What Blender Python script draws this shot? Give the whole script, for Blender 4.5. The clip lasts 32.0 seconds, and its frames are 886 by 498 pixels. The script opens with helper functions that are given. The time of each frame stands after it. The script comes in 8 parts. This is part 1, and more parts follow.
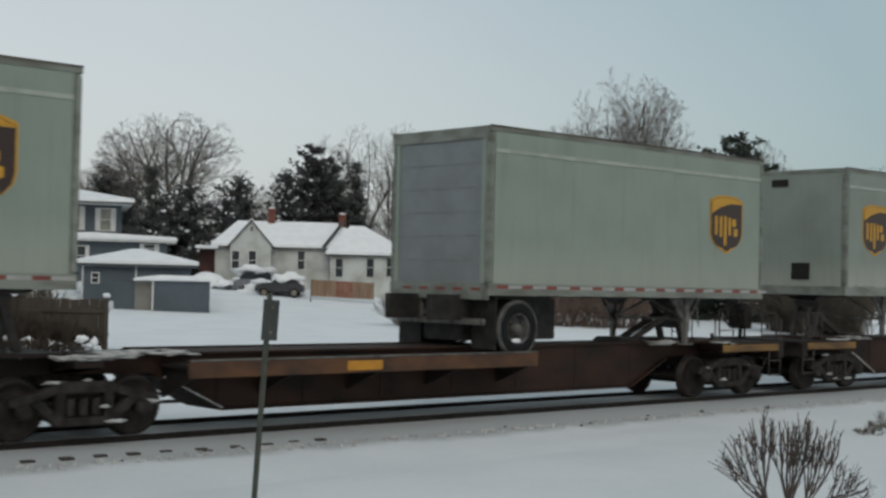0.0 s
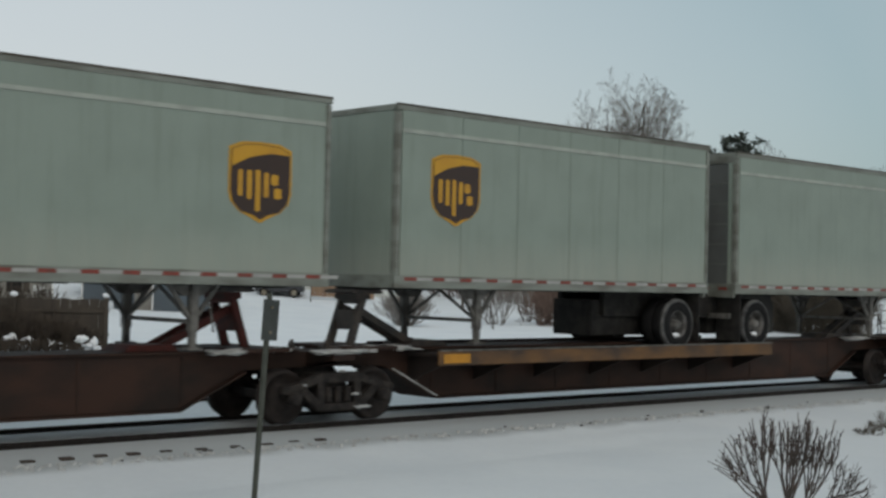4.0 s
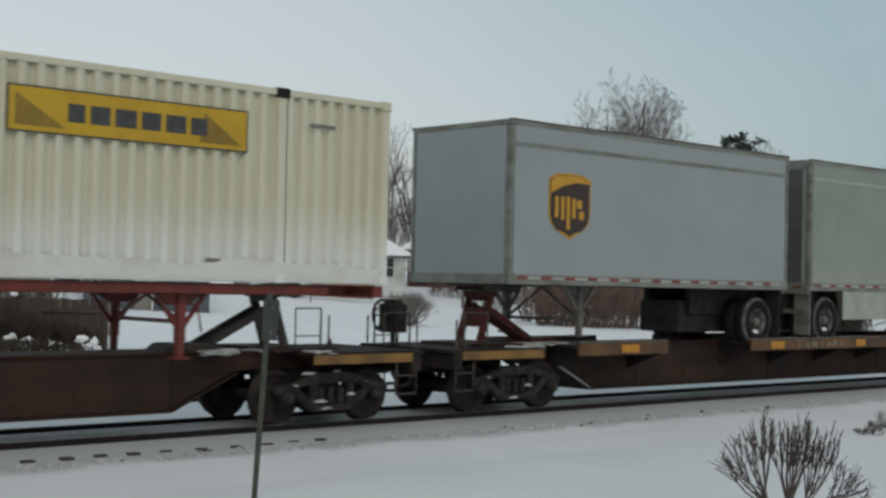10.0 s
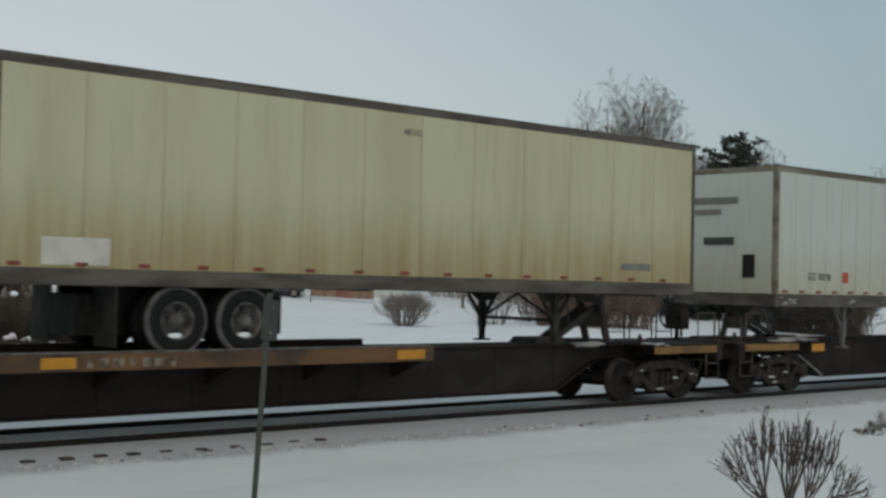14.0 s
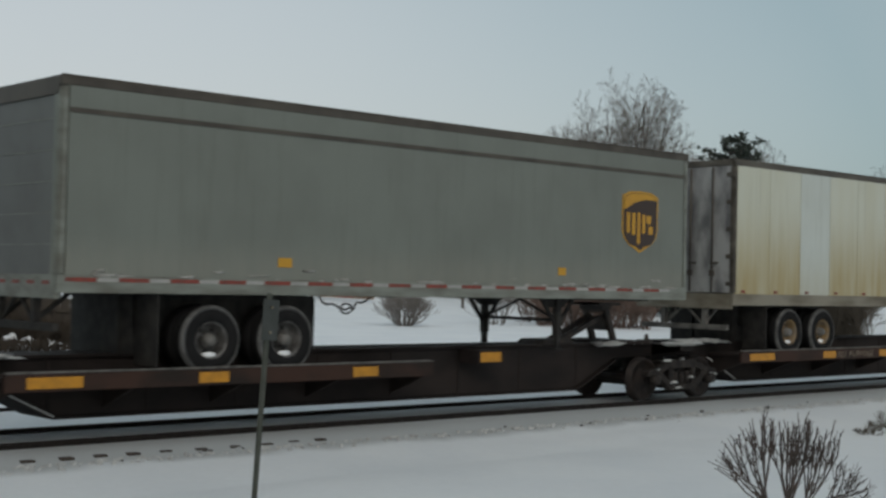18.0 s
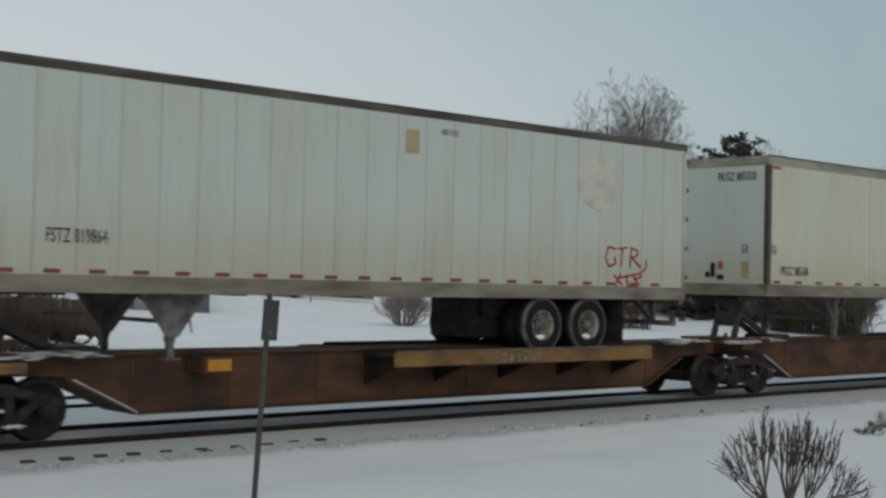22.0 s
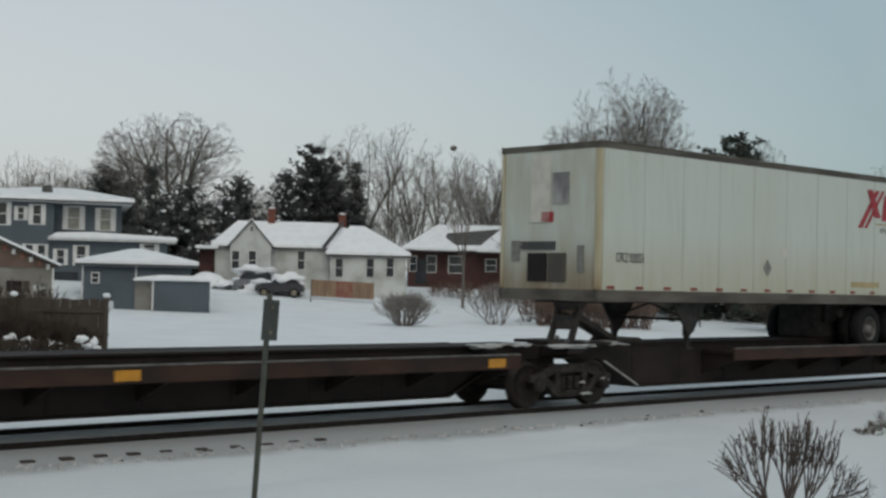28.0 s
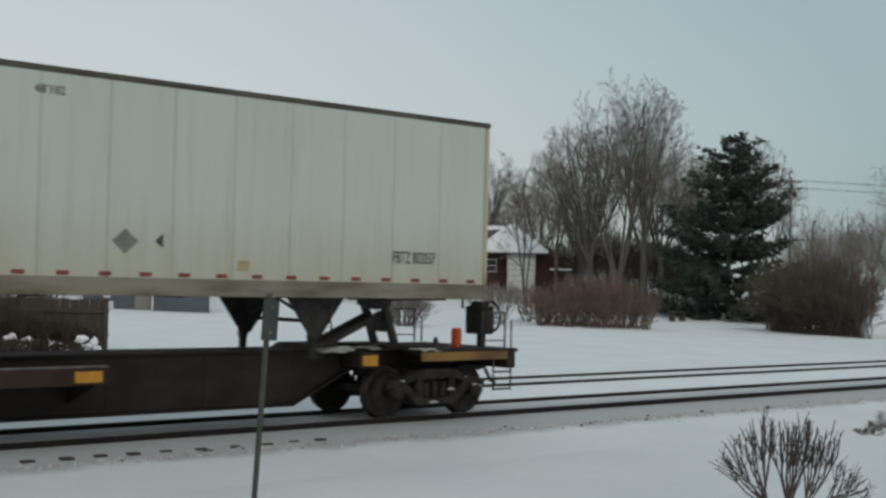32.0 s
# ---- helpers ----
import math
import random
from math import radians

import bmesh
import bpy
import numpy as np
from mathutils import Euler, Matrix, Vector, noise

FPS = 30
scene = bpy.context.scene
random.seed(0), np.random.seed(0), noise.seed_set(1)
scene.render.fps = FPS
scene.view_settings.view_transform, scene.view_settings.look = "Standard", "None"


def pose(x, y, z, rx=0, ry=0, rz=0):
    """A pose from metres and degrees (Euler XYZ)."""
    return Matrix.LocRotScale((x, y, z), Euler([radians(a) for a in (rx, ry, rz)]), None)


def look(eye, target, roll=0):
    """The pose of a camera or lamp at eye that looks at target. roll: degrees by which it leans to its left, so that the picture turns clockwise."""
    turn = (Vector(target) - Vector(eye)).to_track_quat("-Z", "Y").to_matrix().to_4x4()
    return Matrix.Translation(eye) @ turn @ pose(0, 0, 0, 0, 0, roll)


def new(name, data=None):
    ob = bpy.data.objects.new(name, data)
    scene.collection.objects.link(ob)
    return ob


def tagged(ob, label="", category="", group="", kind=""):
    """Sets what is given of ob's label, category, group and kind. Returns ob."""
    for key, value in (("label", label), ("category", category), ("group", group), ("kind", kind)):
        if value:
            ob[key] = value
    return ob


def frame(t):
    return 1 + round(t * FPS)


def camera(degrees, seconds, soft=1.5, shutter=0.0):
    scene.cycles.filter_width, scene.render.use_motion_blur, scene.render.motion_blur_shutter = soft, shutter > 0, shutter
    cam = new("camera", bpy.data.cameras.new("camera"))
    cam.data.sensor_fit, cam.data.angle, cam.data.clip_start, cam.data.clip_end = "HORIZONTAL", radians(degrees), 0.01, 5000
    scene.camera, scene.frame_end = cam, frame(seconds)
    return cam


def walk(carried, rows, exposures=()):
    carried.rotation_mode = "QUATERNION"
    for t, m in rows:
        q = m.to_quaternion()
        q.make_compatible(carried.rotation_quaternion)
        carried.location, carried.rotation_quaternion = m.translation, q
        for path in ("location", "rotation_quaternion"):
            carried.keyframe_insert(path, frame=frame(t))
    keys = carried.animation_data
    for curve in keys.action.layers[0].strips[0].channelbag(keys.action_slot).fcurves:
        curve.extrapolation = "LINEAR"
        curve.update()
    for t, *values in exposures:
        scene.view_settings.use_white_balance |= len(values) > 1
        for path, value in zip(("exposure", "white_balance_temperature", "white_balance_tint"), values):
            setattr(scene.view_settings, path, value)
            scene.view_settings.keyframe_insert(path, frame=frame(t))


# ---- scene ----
# The track runs along x, the train rolls towards -x; z = 0 is the top of the rails, y = 0 the middle of the near track.
EYE = (0.0, -17.875, 2.26)
AHEAD = (0.67515, 0.73730, 0.02405)
cam = camera(36.2, 32.0, soft=2.7, shutter=0.12)
cam_pose = look(EYE, tuple(EYE[i] + 10 * AHEAD[i] for i in range(3)), 1.279)
walk(cam, [(0, cam_pose), (32, cam_pose)], exposures=[(0, 0.07), (12, 0.08), (13, -0.04), (25, -0.05), (27, -0.01), (32, 0.02)])

# ---- light: an overcast winter sky, brighter to one side where the sun stands behind the cloud
world = bpy.data.worlds.new("world")
scene.world = world
world.use_nodes = True
wn, wl = world.node_tree.nodes, world.node_tree.links
wn.clear()
w_out = wn.new("ShaderNodeOutputWorld")
w_add = wn.new("ShaderNodeAddShader")
w_sky = wn.new("ShaderNodeTexSky")
w_sky.sky_type = "NISHITA"
w_sky.sun_disc = False
w_sky.sun_elevation = radians(38)
w_sky.sun_rotation = radians(-145)
w_sky.air_density, w_sky.dust_density = 1.0, 4.0
w_b1 = wn.new("ShaderNodeBackground")
w_b1.inputs[1].default_value = 0.03
w_b2 = wn.new("ShaderNodeBackground")
w_b2.inputs[1].default_value = 0.9
w_tc = wn.new("ShaderNodeTexCoord")
w_dot = wn.new("ShaderNodeVectorMath")
w_dot.operation = "DOT_PRODUCT"
w_dot.inputs[1].default_value = (0.150, 0.462, -0.145)
w_cl = wn.new("ShaderNodeTexNoise")
w_cl.inputs["Scale"].default_value = 2.2
w_cl.inputs["Detail"].default_value = 3
w_ma = wn.new("ShaderNodeMath")
w_ma.operation = "MULTIPLY_ADD"
w_ma.inputs[1].default_value = 0.05
w_up = wn.new("ShaderNodeMath")
w_up.operation, w_up.inputs[1].default_value = "ADD", 0.475
w_rp = wn.new("ShaderNodeValToRGB")
w_rp.color_ramp.elements[0].position = 0.0
w_rp.color_ramp.elements[0].color = (0.335, 0.366, 0.352, 1)
w_rp.color_ramp.elements[1].position = 1.0
w_rp.color_ramp.elements[1].color = (0.56, 0.583, 0.577, 1)
for w_pos, w_col in ((0.36, (0.375, 0.420, 0.430, 1)), (0.70, (0.36, 0.40, 0.39, 1)), (0.84, (0.29, 0.375, 0.385, 1)), (0.955, (0.525, 0.552, 0.547, 1))):
    w_rp.color_ramp.elements.new(w_pos).color = w_col
wl.new(w_tc.outputs["Generated"], w_dot.inputs[0])
wl.new(w_tc.outputs["Generated"], w_cl.inputs["Vector"])
wl.new(w_cl.outputs["Fac"], w_ma.inputs[0])
wl.new(w_dot.outputs["Value"], w_ma.inputs[2])
wl.new(w_ma.outputs[0], w_up.inputs[0])
wl.new(w_up.outputs[0], w_rp.inputs[0])
wl.new(w_rp.outputs[0], w_b2.inputs[0])
wl.new(w_sky.outputs[0], w_b1.inputs[0])
wl.new(w_b1.outputs[0], w_add.inputs[0])
wl.new(w_b2.outputs[0], w_add.inputs[1])
wl.new(w_add.outputs[0], w_out.inputs[0])

sun = new("sun", bpy.data.lights.new("sun", "SUN"))
sun.data.energy, sun.data.angle, sun.data.color = 0.45, radians(40), (1.0, 0.97, 0.91)
sun.matrix_basis = look((-29, -41, 40), (0, 0, 0))


# ---- materials
def mat(name, col, rough=0.6, metal=0.0, col2=None, scale=3.0, lo=0.4, hi=0.65, fine=0.12, fscale=60.0,
        bump=0.15, bscale=40.0, stretch=(1, 1, 1), grime=None, spec=0.5):
    """A painted, metal, wood or mineral surface: two-scale colour variation, fine relief; grime: (colour, z low, z high, amount) for road dirt thrown up on it."""
    m = bpy.data.materials.new(name)
    m.use_nodes = True
    n, l = m.node_tree.nodes, m.node_tree.links
    b = n["Principled BSDF"]
    b.inputs["Roughness"].default_value = rough
    b.inputs["Metallic"].default_value = metal
    b.inputs["Specular IOR Level"].default_value = spec
    tc, inf = n.new("ShaderNodeTexCoord"), n.new("ShaderNodeObjectInfo")
    mul = n.new("ShaderNodeMath")
    mul.operation, mul.inputs[1].default_value = "MULTIPLY", 37.0
    off = n.new("ShaderNodeVectorMath")
    mp = n.new("ShaderNodeMapping")
    mp.inputs["Scale"].default_value = stretch
    l.new(inf.outputs["Random"], mul.inputs[0])
    l.new(tc.outputs["Object"], off.inputs[0])
    l.new(mul.outputs[0], off.inputs[1])
    l.new(off.outputs[0], mp.inputs[0])
    n1, n2 = n.new("ShaderNodeTexNoise"), n.new("ShaderNodeTexNoise")
    n1.inputs["Scale"].default_value, n1.inputs["Detail"].default_value = scale, 5
    n2.inputs["Scale"].default_value, n2.inputs["Detail"].default_value = fscale, 3
    l.new(mp.outputs[0], n1.inputs["Vector"])
    l.new(off.outputs[0], n2.inputs["Vector"])
    rp = n.new("ShaderNodeValToRGB")
    rp.color_ramp.elements[0].position, rp.color_ramp.elements[1].position = lo, hi
    rp.color_ramp.elements[0].color = (*col, 1)
    rp.color_ramp.elements[1].color = (*(col2 or tuple(c * 0.8 for c in col)), 1)
    l.new(n1.outputs["Fac"], rp.inputs[0])
    last = rp.outputs[0]
    if grime:
        gcol, z0, z1, amount = grime
        sep, geo = n.new("ShaderNodeSeparateXYZ"), n.new("ShaderNodeNewGeometry")
        l.new(geo.outputs["Position"], sep.inputs[0])
        mr = n.new("ShaderNodeMapRange")
        mr.inputs["From Min"].default_value, mr.inputs["From Max"].default_value = z1, z0
        mr.interpolation_type = "SMOOTHSTEP"
        l.new(sep.outputs["Z"], mr.inputs[0])
        ns = n.new("ShaderNodeTexNoise")
        ns.inputs["Scale"].default_value, ns.inputs["Detail"].default_value = 1.0, 6
        mps = n.new("ShaderNodeMapping")
        mps.inputs["Scale"].default_value = (5.0, 5.0, 0.45)
        l.new(off.outputs[0], mps.inputs[0])
        l.new(mps.outputs[0], ns.inputs["Vector"])
        nr = n.new("ShaderNodeMapRange")
        nr.inputs["From Min"].default_value, nr.inputs["From Max"].default_value = 0.25, 0.7
        nr.inputs["To Min"].default_value = 0.5
        l.new(ns.outputs["Fac"], nr.inputs[0])
        st = n.new("ShaderNodeMath")
        st.operation, st.inputs[1].default_value, st.inputs[2].default_value = "MULTIPLY_ADD", 0.95, 0.05
        l.new(mr.outputs[0], st.inputs[0])
        ff = n.new("ShaderNodeMath")
        ff.operation = "MULTIPLY"
        l.new(st.outputs[0], ff.inputs[0])
        l.new(nr.outputs[0], ff.inputs[1])
        fa = n.new("ShaderNodeMath")
        fa.operation, fa.inputs[1].default_value, fa.use_clamp = "MULTIPLY", amount, True
        l.new(ff.outputs[0], fa.inputs[0])
        # rain streaks and handling smudges over the whole height
        sk, mpk, skr, msk = n.new("ShaderNodeTexNoise"), n.new("ShaderNodeMapping"), n.new("ShaderNodeMapRange"), n.new("ShaderNodeMix")
        mpk.inputs["Scale"].default_value = (7.0, 7.0, 0.5)
        sk.inputs["Scale"].default_value, sk.inputs["Detail"].default_value, sk.inputs["Roughness"].default_value = 1.0, 8, 0.65
        l.new(off.outputs[0], mpk.inputs[0])
        l.new(mpk.outputs[0], sk.inputs["Vector"])
        skr.inputs["From Min"].default_value, skr.inputs["From Max"].default_value, skr.inputs["To Max"].default_value = 0.52, 0.80, 0.30
        l.new(sk.outputs["Fac"], skr.inputs[0])
        msk.data_type = "RGBA"
        l.new(skr.outputs[0], msk.inputs[0])
        l.new(last, msk.inputs[6])
        msk.inputs[7].default_value = (col[0] * 0.42, col[1] * 0.40, col[2] * 0.34, 1)
        last = msk.outputs[2]
        mg = n.new("ShaderNodeMix")
        mg.data_type = "RGBA"
        l.new(fa.outputs[0], mg.inputs[0])
        l.new(last, mg.inputs[6])
        mg.inputs[7].default_value = (*gcol, 1)
        last = mg.outputs[2]
    fr = n.new("ShaderNodeMapRange")
    fr.inputs["To Min"].default_value, fr.inputs["To Max"].default_value = 1 - fine, 1 + fine
    l.new(n2.outputs["Fac"], fr.inputs[0])
    mm = n.new("ShaderNodeVectorMath")
    mm.operation = "MULTIPLY"
    l.new(last, mm.inputs[0])
    l.new(fr.outputs[0], mm.inputs[1])
    l.new(mm.outputs[0], b.inputs["Base Color"])
    if bump:
        bp, n3 = n.new("ShaderNodeBump"), n.new("ShaderNodeTexNoise")
        n3.inputs["Scale"].default_value, n3.inputs["Detail"].default_value = bscale, 4
        bp.inputs["Strength"].default_value, bp.inputs["Distance"].default_value = bump, 0.02
        l.new(off.outputs[0], n3.inputs["Vector"])
        l.new(n3.outputs["Fac"], bp.inputs["Height"])
        l.new(bp.outputs[0], b.inputs["Normal"])
    return m


ROAD = (0.22, 0.17, 0.085)
RUST = (0.16, 0.075, 0.03)
M_SNOW = mat("snow", (0.775, 0.815, 0.84), 0.75, col2=(0.72, 0.765, 0.80), scale=0.5, fine=0.05, fscale=9, bump=0.5, bscale=2.2)
M_SNOWCAP = mat("settled_snow", (0.82, 0.84, 0.86), 0.8, col2=(0.76, 0.79, 0.82), scale=1.5, fine=0.03, bump=0.3, bscale=5)


def trackside_dust_shade(m):
    """Soot, ballast dust and painted-in train shade grey the snow on the near side."""
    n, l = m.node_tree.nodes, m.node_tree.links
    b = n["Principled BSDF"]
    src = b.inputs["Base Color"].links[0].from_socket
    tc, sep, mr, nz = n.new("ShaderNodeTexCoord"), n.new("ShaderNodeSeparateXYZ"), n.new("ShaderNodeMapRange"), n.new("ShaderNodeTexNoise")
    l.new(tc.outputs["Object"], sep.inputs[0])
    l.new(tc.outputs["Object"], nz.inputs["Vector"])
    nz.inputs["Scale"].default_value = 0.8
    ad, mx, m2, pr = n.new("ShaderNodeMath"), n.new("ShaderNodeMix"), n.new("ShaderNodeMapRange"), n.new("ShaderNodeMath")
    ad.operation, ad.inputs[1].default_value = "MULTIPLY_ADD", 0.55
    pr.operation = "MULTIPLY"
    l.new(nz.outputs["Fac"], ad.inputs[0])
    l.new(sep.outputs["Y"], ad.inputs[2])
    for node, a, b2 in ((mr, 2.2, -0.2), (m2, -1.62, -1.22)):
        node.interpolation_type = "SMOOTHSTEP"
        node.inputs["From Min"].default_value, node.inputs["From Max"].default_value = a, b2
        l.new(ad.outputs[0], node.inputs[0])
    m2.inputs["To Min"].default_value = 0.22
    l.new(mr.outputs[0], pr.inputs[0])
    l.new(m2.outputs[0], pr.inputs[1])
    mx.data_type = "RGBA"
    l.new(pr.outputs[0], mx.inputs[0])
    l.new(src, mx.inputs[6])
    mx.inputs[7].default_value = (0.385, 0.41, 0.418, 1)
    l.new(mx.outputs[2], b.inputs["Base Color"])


trackside_dust_shade(M_SNOW)
M_ICE = mat("dirty_snow", (0.50, 0.515, 0.51), 0.8, col2=(0.32, 0.32, 0.315), scale=6, fine=0.12, bump=0.4, bscale=20)
M_BALLAST = mat("ballast", (0.10, 0.095, 0.09), 0.9, col2=(0.045, 0.042, 0.04), scale=14, bump=0.8, bscale=30)
M_RAIL = mat("rail_steel", (0.026, 0.022, 0.019), 0.7, 0.2, col2=(0.016, 0.013, 0.012), scale=8, spec=0.2)
M_RAILTOP = mat("worn_rail_head", (0.35, 0.35, 0.36), 0.3, 0.9, col2=(0.25, 0.25, 0.26), scale=10, bump=0.02)
M_TIE = mat("sleeper_wood", (0.055, 0.043, 0.035), 0.9, col2=(0.03, 0.025, 0.02), scale=8, stretch=(1, 0.15, 1), bump=0.6)

M_GREY = mat("grey_trailer_paint", (0.218, 0.266, 0.230), 0.5, col2=(0.200, 0.244, 0.210), scale=1.2, fine=0.05, bump=0.04, bscale=6,
             grime=((0.34, 0.34, 0.29), 2.3, 3.2, 0.5))
M_GREYDIRT = mat("grey_trailer_paint_salted", (0.205, 0.240, 0.212), 0.6, col2=(0.182, 0.208, 0.182), scale=1.2, fine=0.06, bump=0.06, bscale=6,
                 grime=((0.36, 0.36, 0.32), 2.3, 3.1, 0.75))
M_GREYBLUE = mat("blue_grey_trailer_paint", (0.265, 0.30, 0.31), 0.45, col2=(0.245, 0.28, 0.29), scale=1.0, fine=0.04, bump=0.03, bscale=6)
M_GREYDARK = mat("dark_grey_trailer_paint", (0.152, 0.170, 0.150), 0.5, col2=(0.135, 0.150, 0.132), scale=1.0, fine=0.05, bump=0.04, bscale=6,
                 grime=((0.22, 0.215, 0.18), 2.3, 2.9, 0.5))
M_DOORGREY = mat("roller_door_grey", (0.105, 0.112, 0.108), 0.5, col2=(0.085, 0.088, 0.085), scale=2, fine=0.06, bump=0.05)
M_NOSEGREY = mat("blue_grey_nose_paint", (0.185, 0.205, 0.215), 0.5, col2=(0.16, 0.175, 0.18), scale=2, fine=0.06, bump=0.05)
M_GREYTRIM = mat("trailer_rail_grey", (0.205, 0.222, 0.196), 0.5, 0.2, col2=(0.125, 0.125, 0.105), scale=2.4, lo=0.42, hi=0.66, stretch=(0.5, 1, 2), fine=0.1)
M_WHITE = mat("white_trailer_paint", (0.468, 0.512, 0.480), 0.45, col2=(0.448, 0.484, 0.444), scale=0.9, fine=0.04, bump=0.04, bscale=5,
              stretch=(1, 1, 0.3), grime=((0.335, 0.295, 0.165), 2.15, 3.5, 0.62))
M_CREAM = mat("cream_trailer_paint", (0.505, 0.522, 0.440), 0.45, col2=(0.480, 0.488, 0.385), scale=0.9, fine=0.04, bump=0.04, bscale=5,
              stretch=(1, 1, 0.3), grime=((0.335, 0.295, 0.165), 2.15, 3.5, 0.62))
M_DIRTY = mat("road_stained_white_paint", (0.480, 0.512, 0.472), 0.55, col2=(0.448, 0.460, 0.400), scale=1.0, fine=0.05, bump=0.05, bscale=5,
              stretch=(1.5, 1.5, 0.2), grime=((0.336, 0.288, 0.152), 2.2, 4.5, 0.9))
M_TANNED = mat("tan_stained_white_paint", (0.52, 0.545, 0.475), 0.55, col2=(0.49, 0.50, 0.41), scale=1.0, fine=0.05, bump=0.05, bscale=5,
               stretch=(1.5, 1.5, 0.25), grime=((0.33, 0.265, 0.12), 2.2, 4.3, 1.0))
M_YELLOWED = mat("yellowed_cream_paint", (0.475, 0.478, 0.325), 0.55, col2=(0.41, 0.405, 0.255), scale=1.0, fine=0.06, bump=0.05, bscale=5,
                 stretch=(1.5, 1.5, 0.25), grime=((0.27, 0.215, 0.095), 2.2, 3.8, 1.05))
M_SALTED = mat("grime_darkened_grey_paint", (0.215, 0.258, 0.226), 0.6, col2=(0.195, 0.230, 0.200), scale=1.2, fine=0.06, bump=0.06, bscale=6,
               stretch=(1, 1, 0.4), grime=((0.112, 0.106, 0.084), 2.9, 4.1, 1.1))
M_BAND = mat("pale_moulding_paint", (0.33, 0.36, 0.32), 0.5, fine=0.06)
M_NOSEDK = mat("road_browned_white_nose", (0.40, 0.415, 0.345), 0.6, col2=(0.29, 0.275, 0.19), scale=2.4, fine=0.1, bump=0.08, bscale=9,
               stretch=(1.5, 1.5, 0.6), grime=((0.13, 0.085, 0.045), 2.0, 3.5, 1.15))
M_SILLRUST = mat("rust_black_rear_sill", (0.060, 0.034, 0.020), 0.8, col2=(0.022, 0.016, 0.012), scale=5, fine=0.15)
M_NOSE = mat("rust_stained_white_nose", (0.46, 0.50, 0.455), 0.55, col2=(0.40, 0.41, 0.34), scale=2.0, fine=0.06,
             stretch=(1.5, 1.5, 0.4), grime=((0.17, 0.115, 0.06), 2.1, 3.4, 1.0))
M_SALT = mat("dried_road_salt", (0.33, 0.33, 0.31), 0.8, col2=(0.21, 0.205, 0.185), scale=5, stretch=(1, 1, 0.3), fine=0.15)
M_BROWNED = mat("rust_brown_stained_doors", (0.29, 0.245, 0.13), 0.65, col2=(0.19, 0.14, 0.065), scale=1.6, fine=0.08, bump=0.08, bscale=8,
                stretch=(2, 2, 0.3), grime=((0.055, 0.033, 0.018), 2.0, 3.6, 0.95))
M_RUSTPOST = mat("yellowed_door_post", (0.45, 0.43, 0.325), 0.6, col2=(0.40, 0.355, 0.225), scale=2.0, fine=0.08, stretch=(2, 2, 0.3), grime=((0.21, 0.12, 0.05), 1.95, 2.75, 1.0))
M_RUSTSKIN = mat("rust_run_door_skin", (0.375, 0.345, 0.235), 0.65, col2=(0.250, 0.145, 0.050), scale=2.2, lo=0.36, hi=0.60, fine=0.10, bump=0.08, bscale=8,
                 stretch=(3, 3, 0.16), grime=((0.130, 0.062, 0.020), 1.9, 4.6, 1.15))
M_TANDOOR = mat("white_door_tanned_at_foot", (0.43, 0.475, 0.44), 0.55, col2=(0.40, 0.425, 0.37), scale=1.6, fine=0.06, stretch=(2, 2, 0.3), grime=((0.25, 0.195, 0.105), 2.1, 3.5, 1.0))
M_SILLOCHRE = mat("ochre_and_black_rusted_sill", (0.135, 0.085, 0.042), 0.8, col2=(0.060, 0.034, 0.022), scale=3.0, lo=0.35, hi=0.70, fine=0.15, bump=0.1)
M_STICKER = mat("yellow_green_sticker", (0.32, 0.36, 0.05), 0.5, fine=0.05)
M_FILTHY = mat("soot_grey_doors", (0.30, 0.305, 0.30), 0.7, col2=(0.115, 0.115, 0.118), scale=2.2, lo=0.42, hi=0.62, fine=0.12, bump=0.1, stretch=(1, 1, 0.5))
M_CLEANPANEL = mat("replacement_panel_white", (0.50, 0.545, 0.52), 0.4, col2=(0.47, 0.51, 0.48), scale=1.0, fine=0.03, bump=0.03, grime=((0.34, 0.30, 0.18), 2.2, 3.2, 0.5))
M_ALU = mat("dull_aluminium_rail", (0.215, 0.198, 0.156), 0.55, 0.1, col2=(0.105, 0.086, 0.056), scale=1.6, lo=0.40, hi=0.66, stretch=(0.5, 1, 2), fine=0.12)
M_ALULT = mat("pale_aluminium_rail", (0.30, 0.295, 0.245), 0.5, 0.1, col2=(0.19, 0.175, 0.135), scale=1.6, lo=0.40, hi=0.66, stretch=(0.5, 1, 2), fine=0.12)
M_ALUDARK = mat("grimy_rail", (0.105, 0.094, 0.077), 0.55, 0.2, col2=(0.048, 0.040, 0.030), scale=1.6, lo=0.38, hi=0.62, stretch=(0.5, 1, 2), fine=0.12)
M_POST = mat("dark_corner_post", (0.080, 0.070, 0.056), 0.5, 0.2, col2=(0.052, 0.044, 0.036), scale=2, stretch=(1, 1, 0.3))
M_CONT = mat("cream_container_paint", (0.55, 0.54, 0.41), 0.5, col2=(0.50, 0.485, 0.35), scale=0.8, fine=0.05, bump=0.05, bscale=8,
             stretch=(1, 1, 0.3), grime=((0.66, 0.68, 0.67), 2.3, 3.5, 1.2))
M_FROST = mat("plastered_frost", (0.60, 0.61, 0.575), 0.8, col2=(0.50, 0.50, 0.455), scale=2.5, fine=0.1, bump=0.3, bscale=14, stretch=(0.6, 1, 1.5))
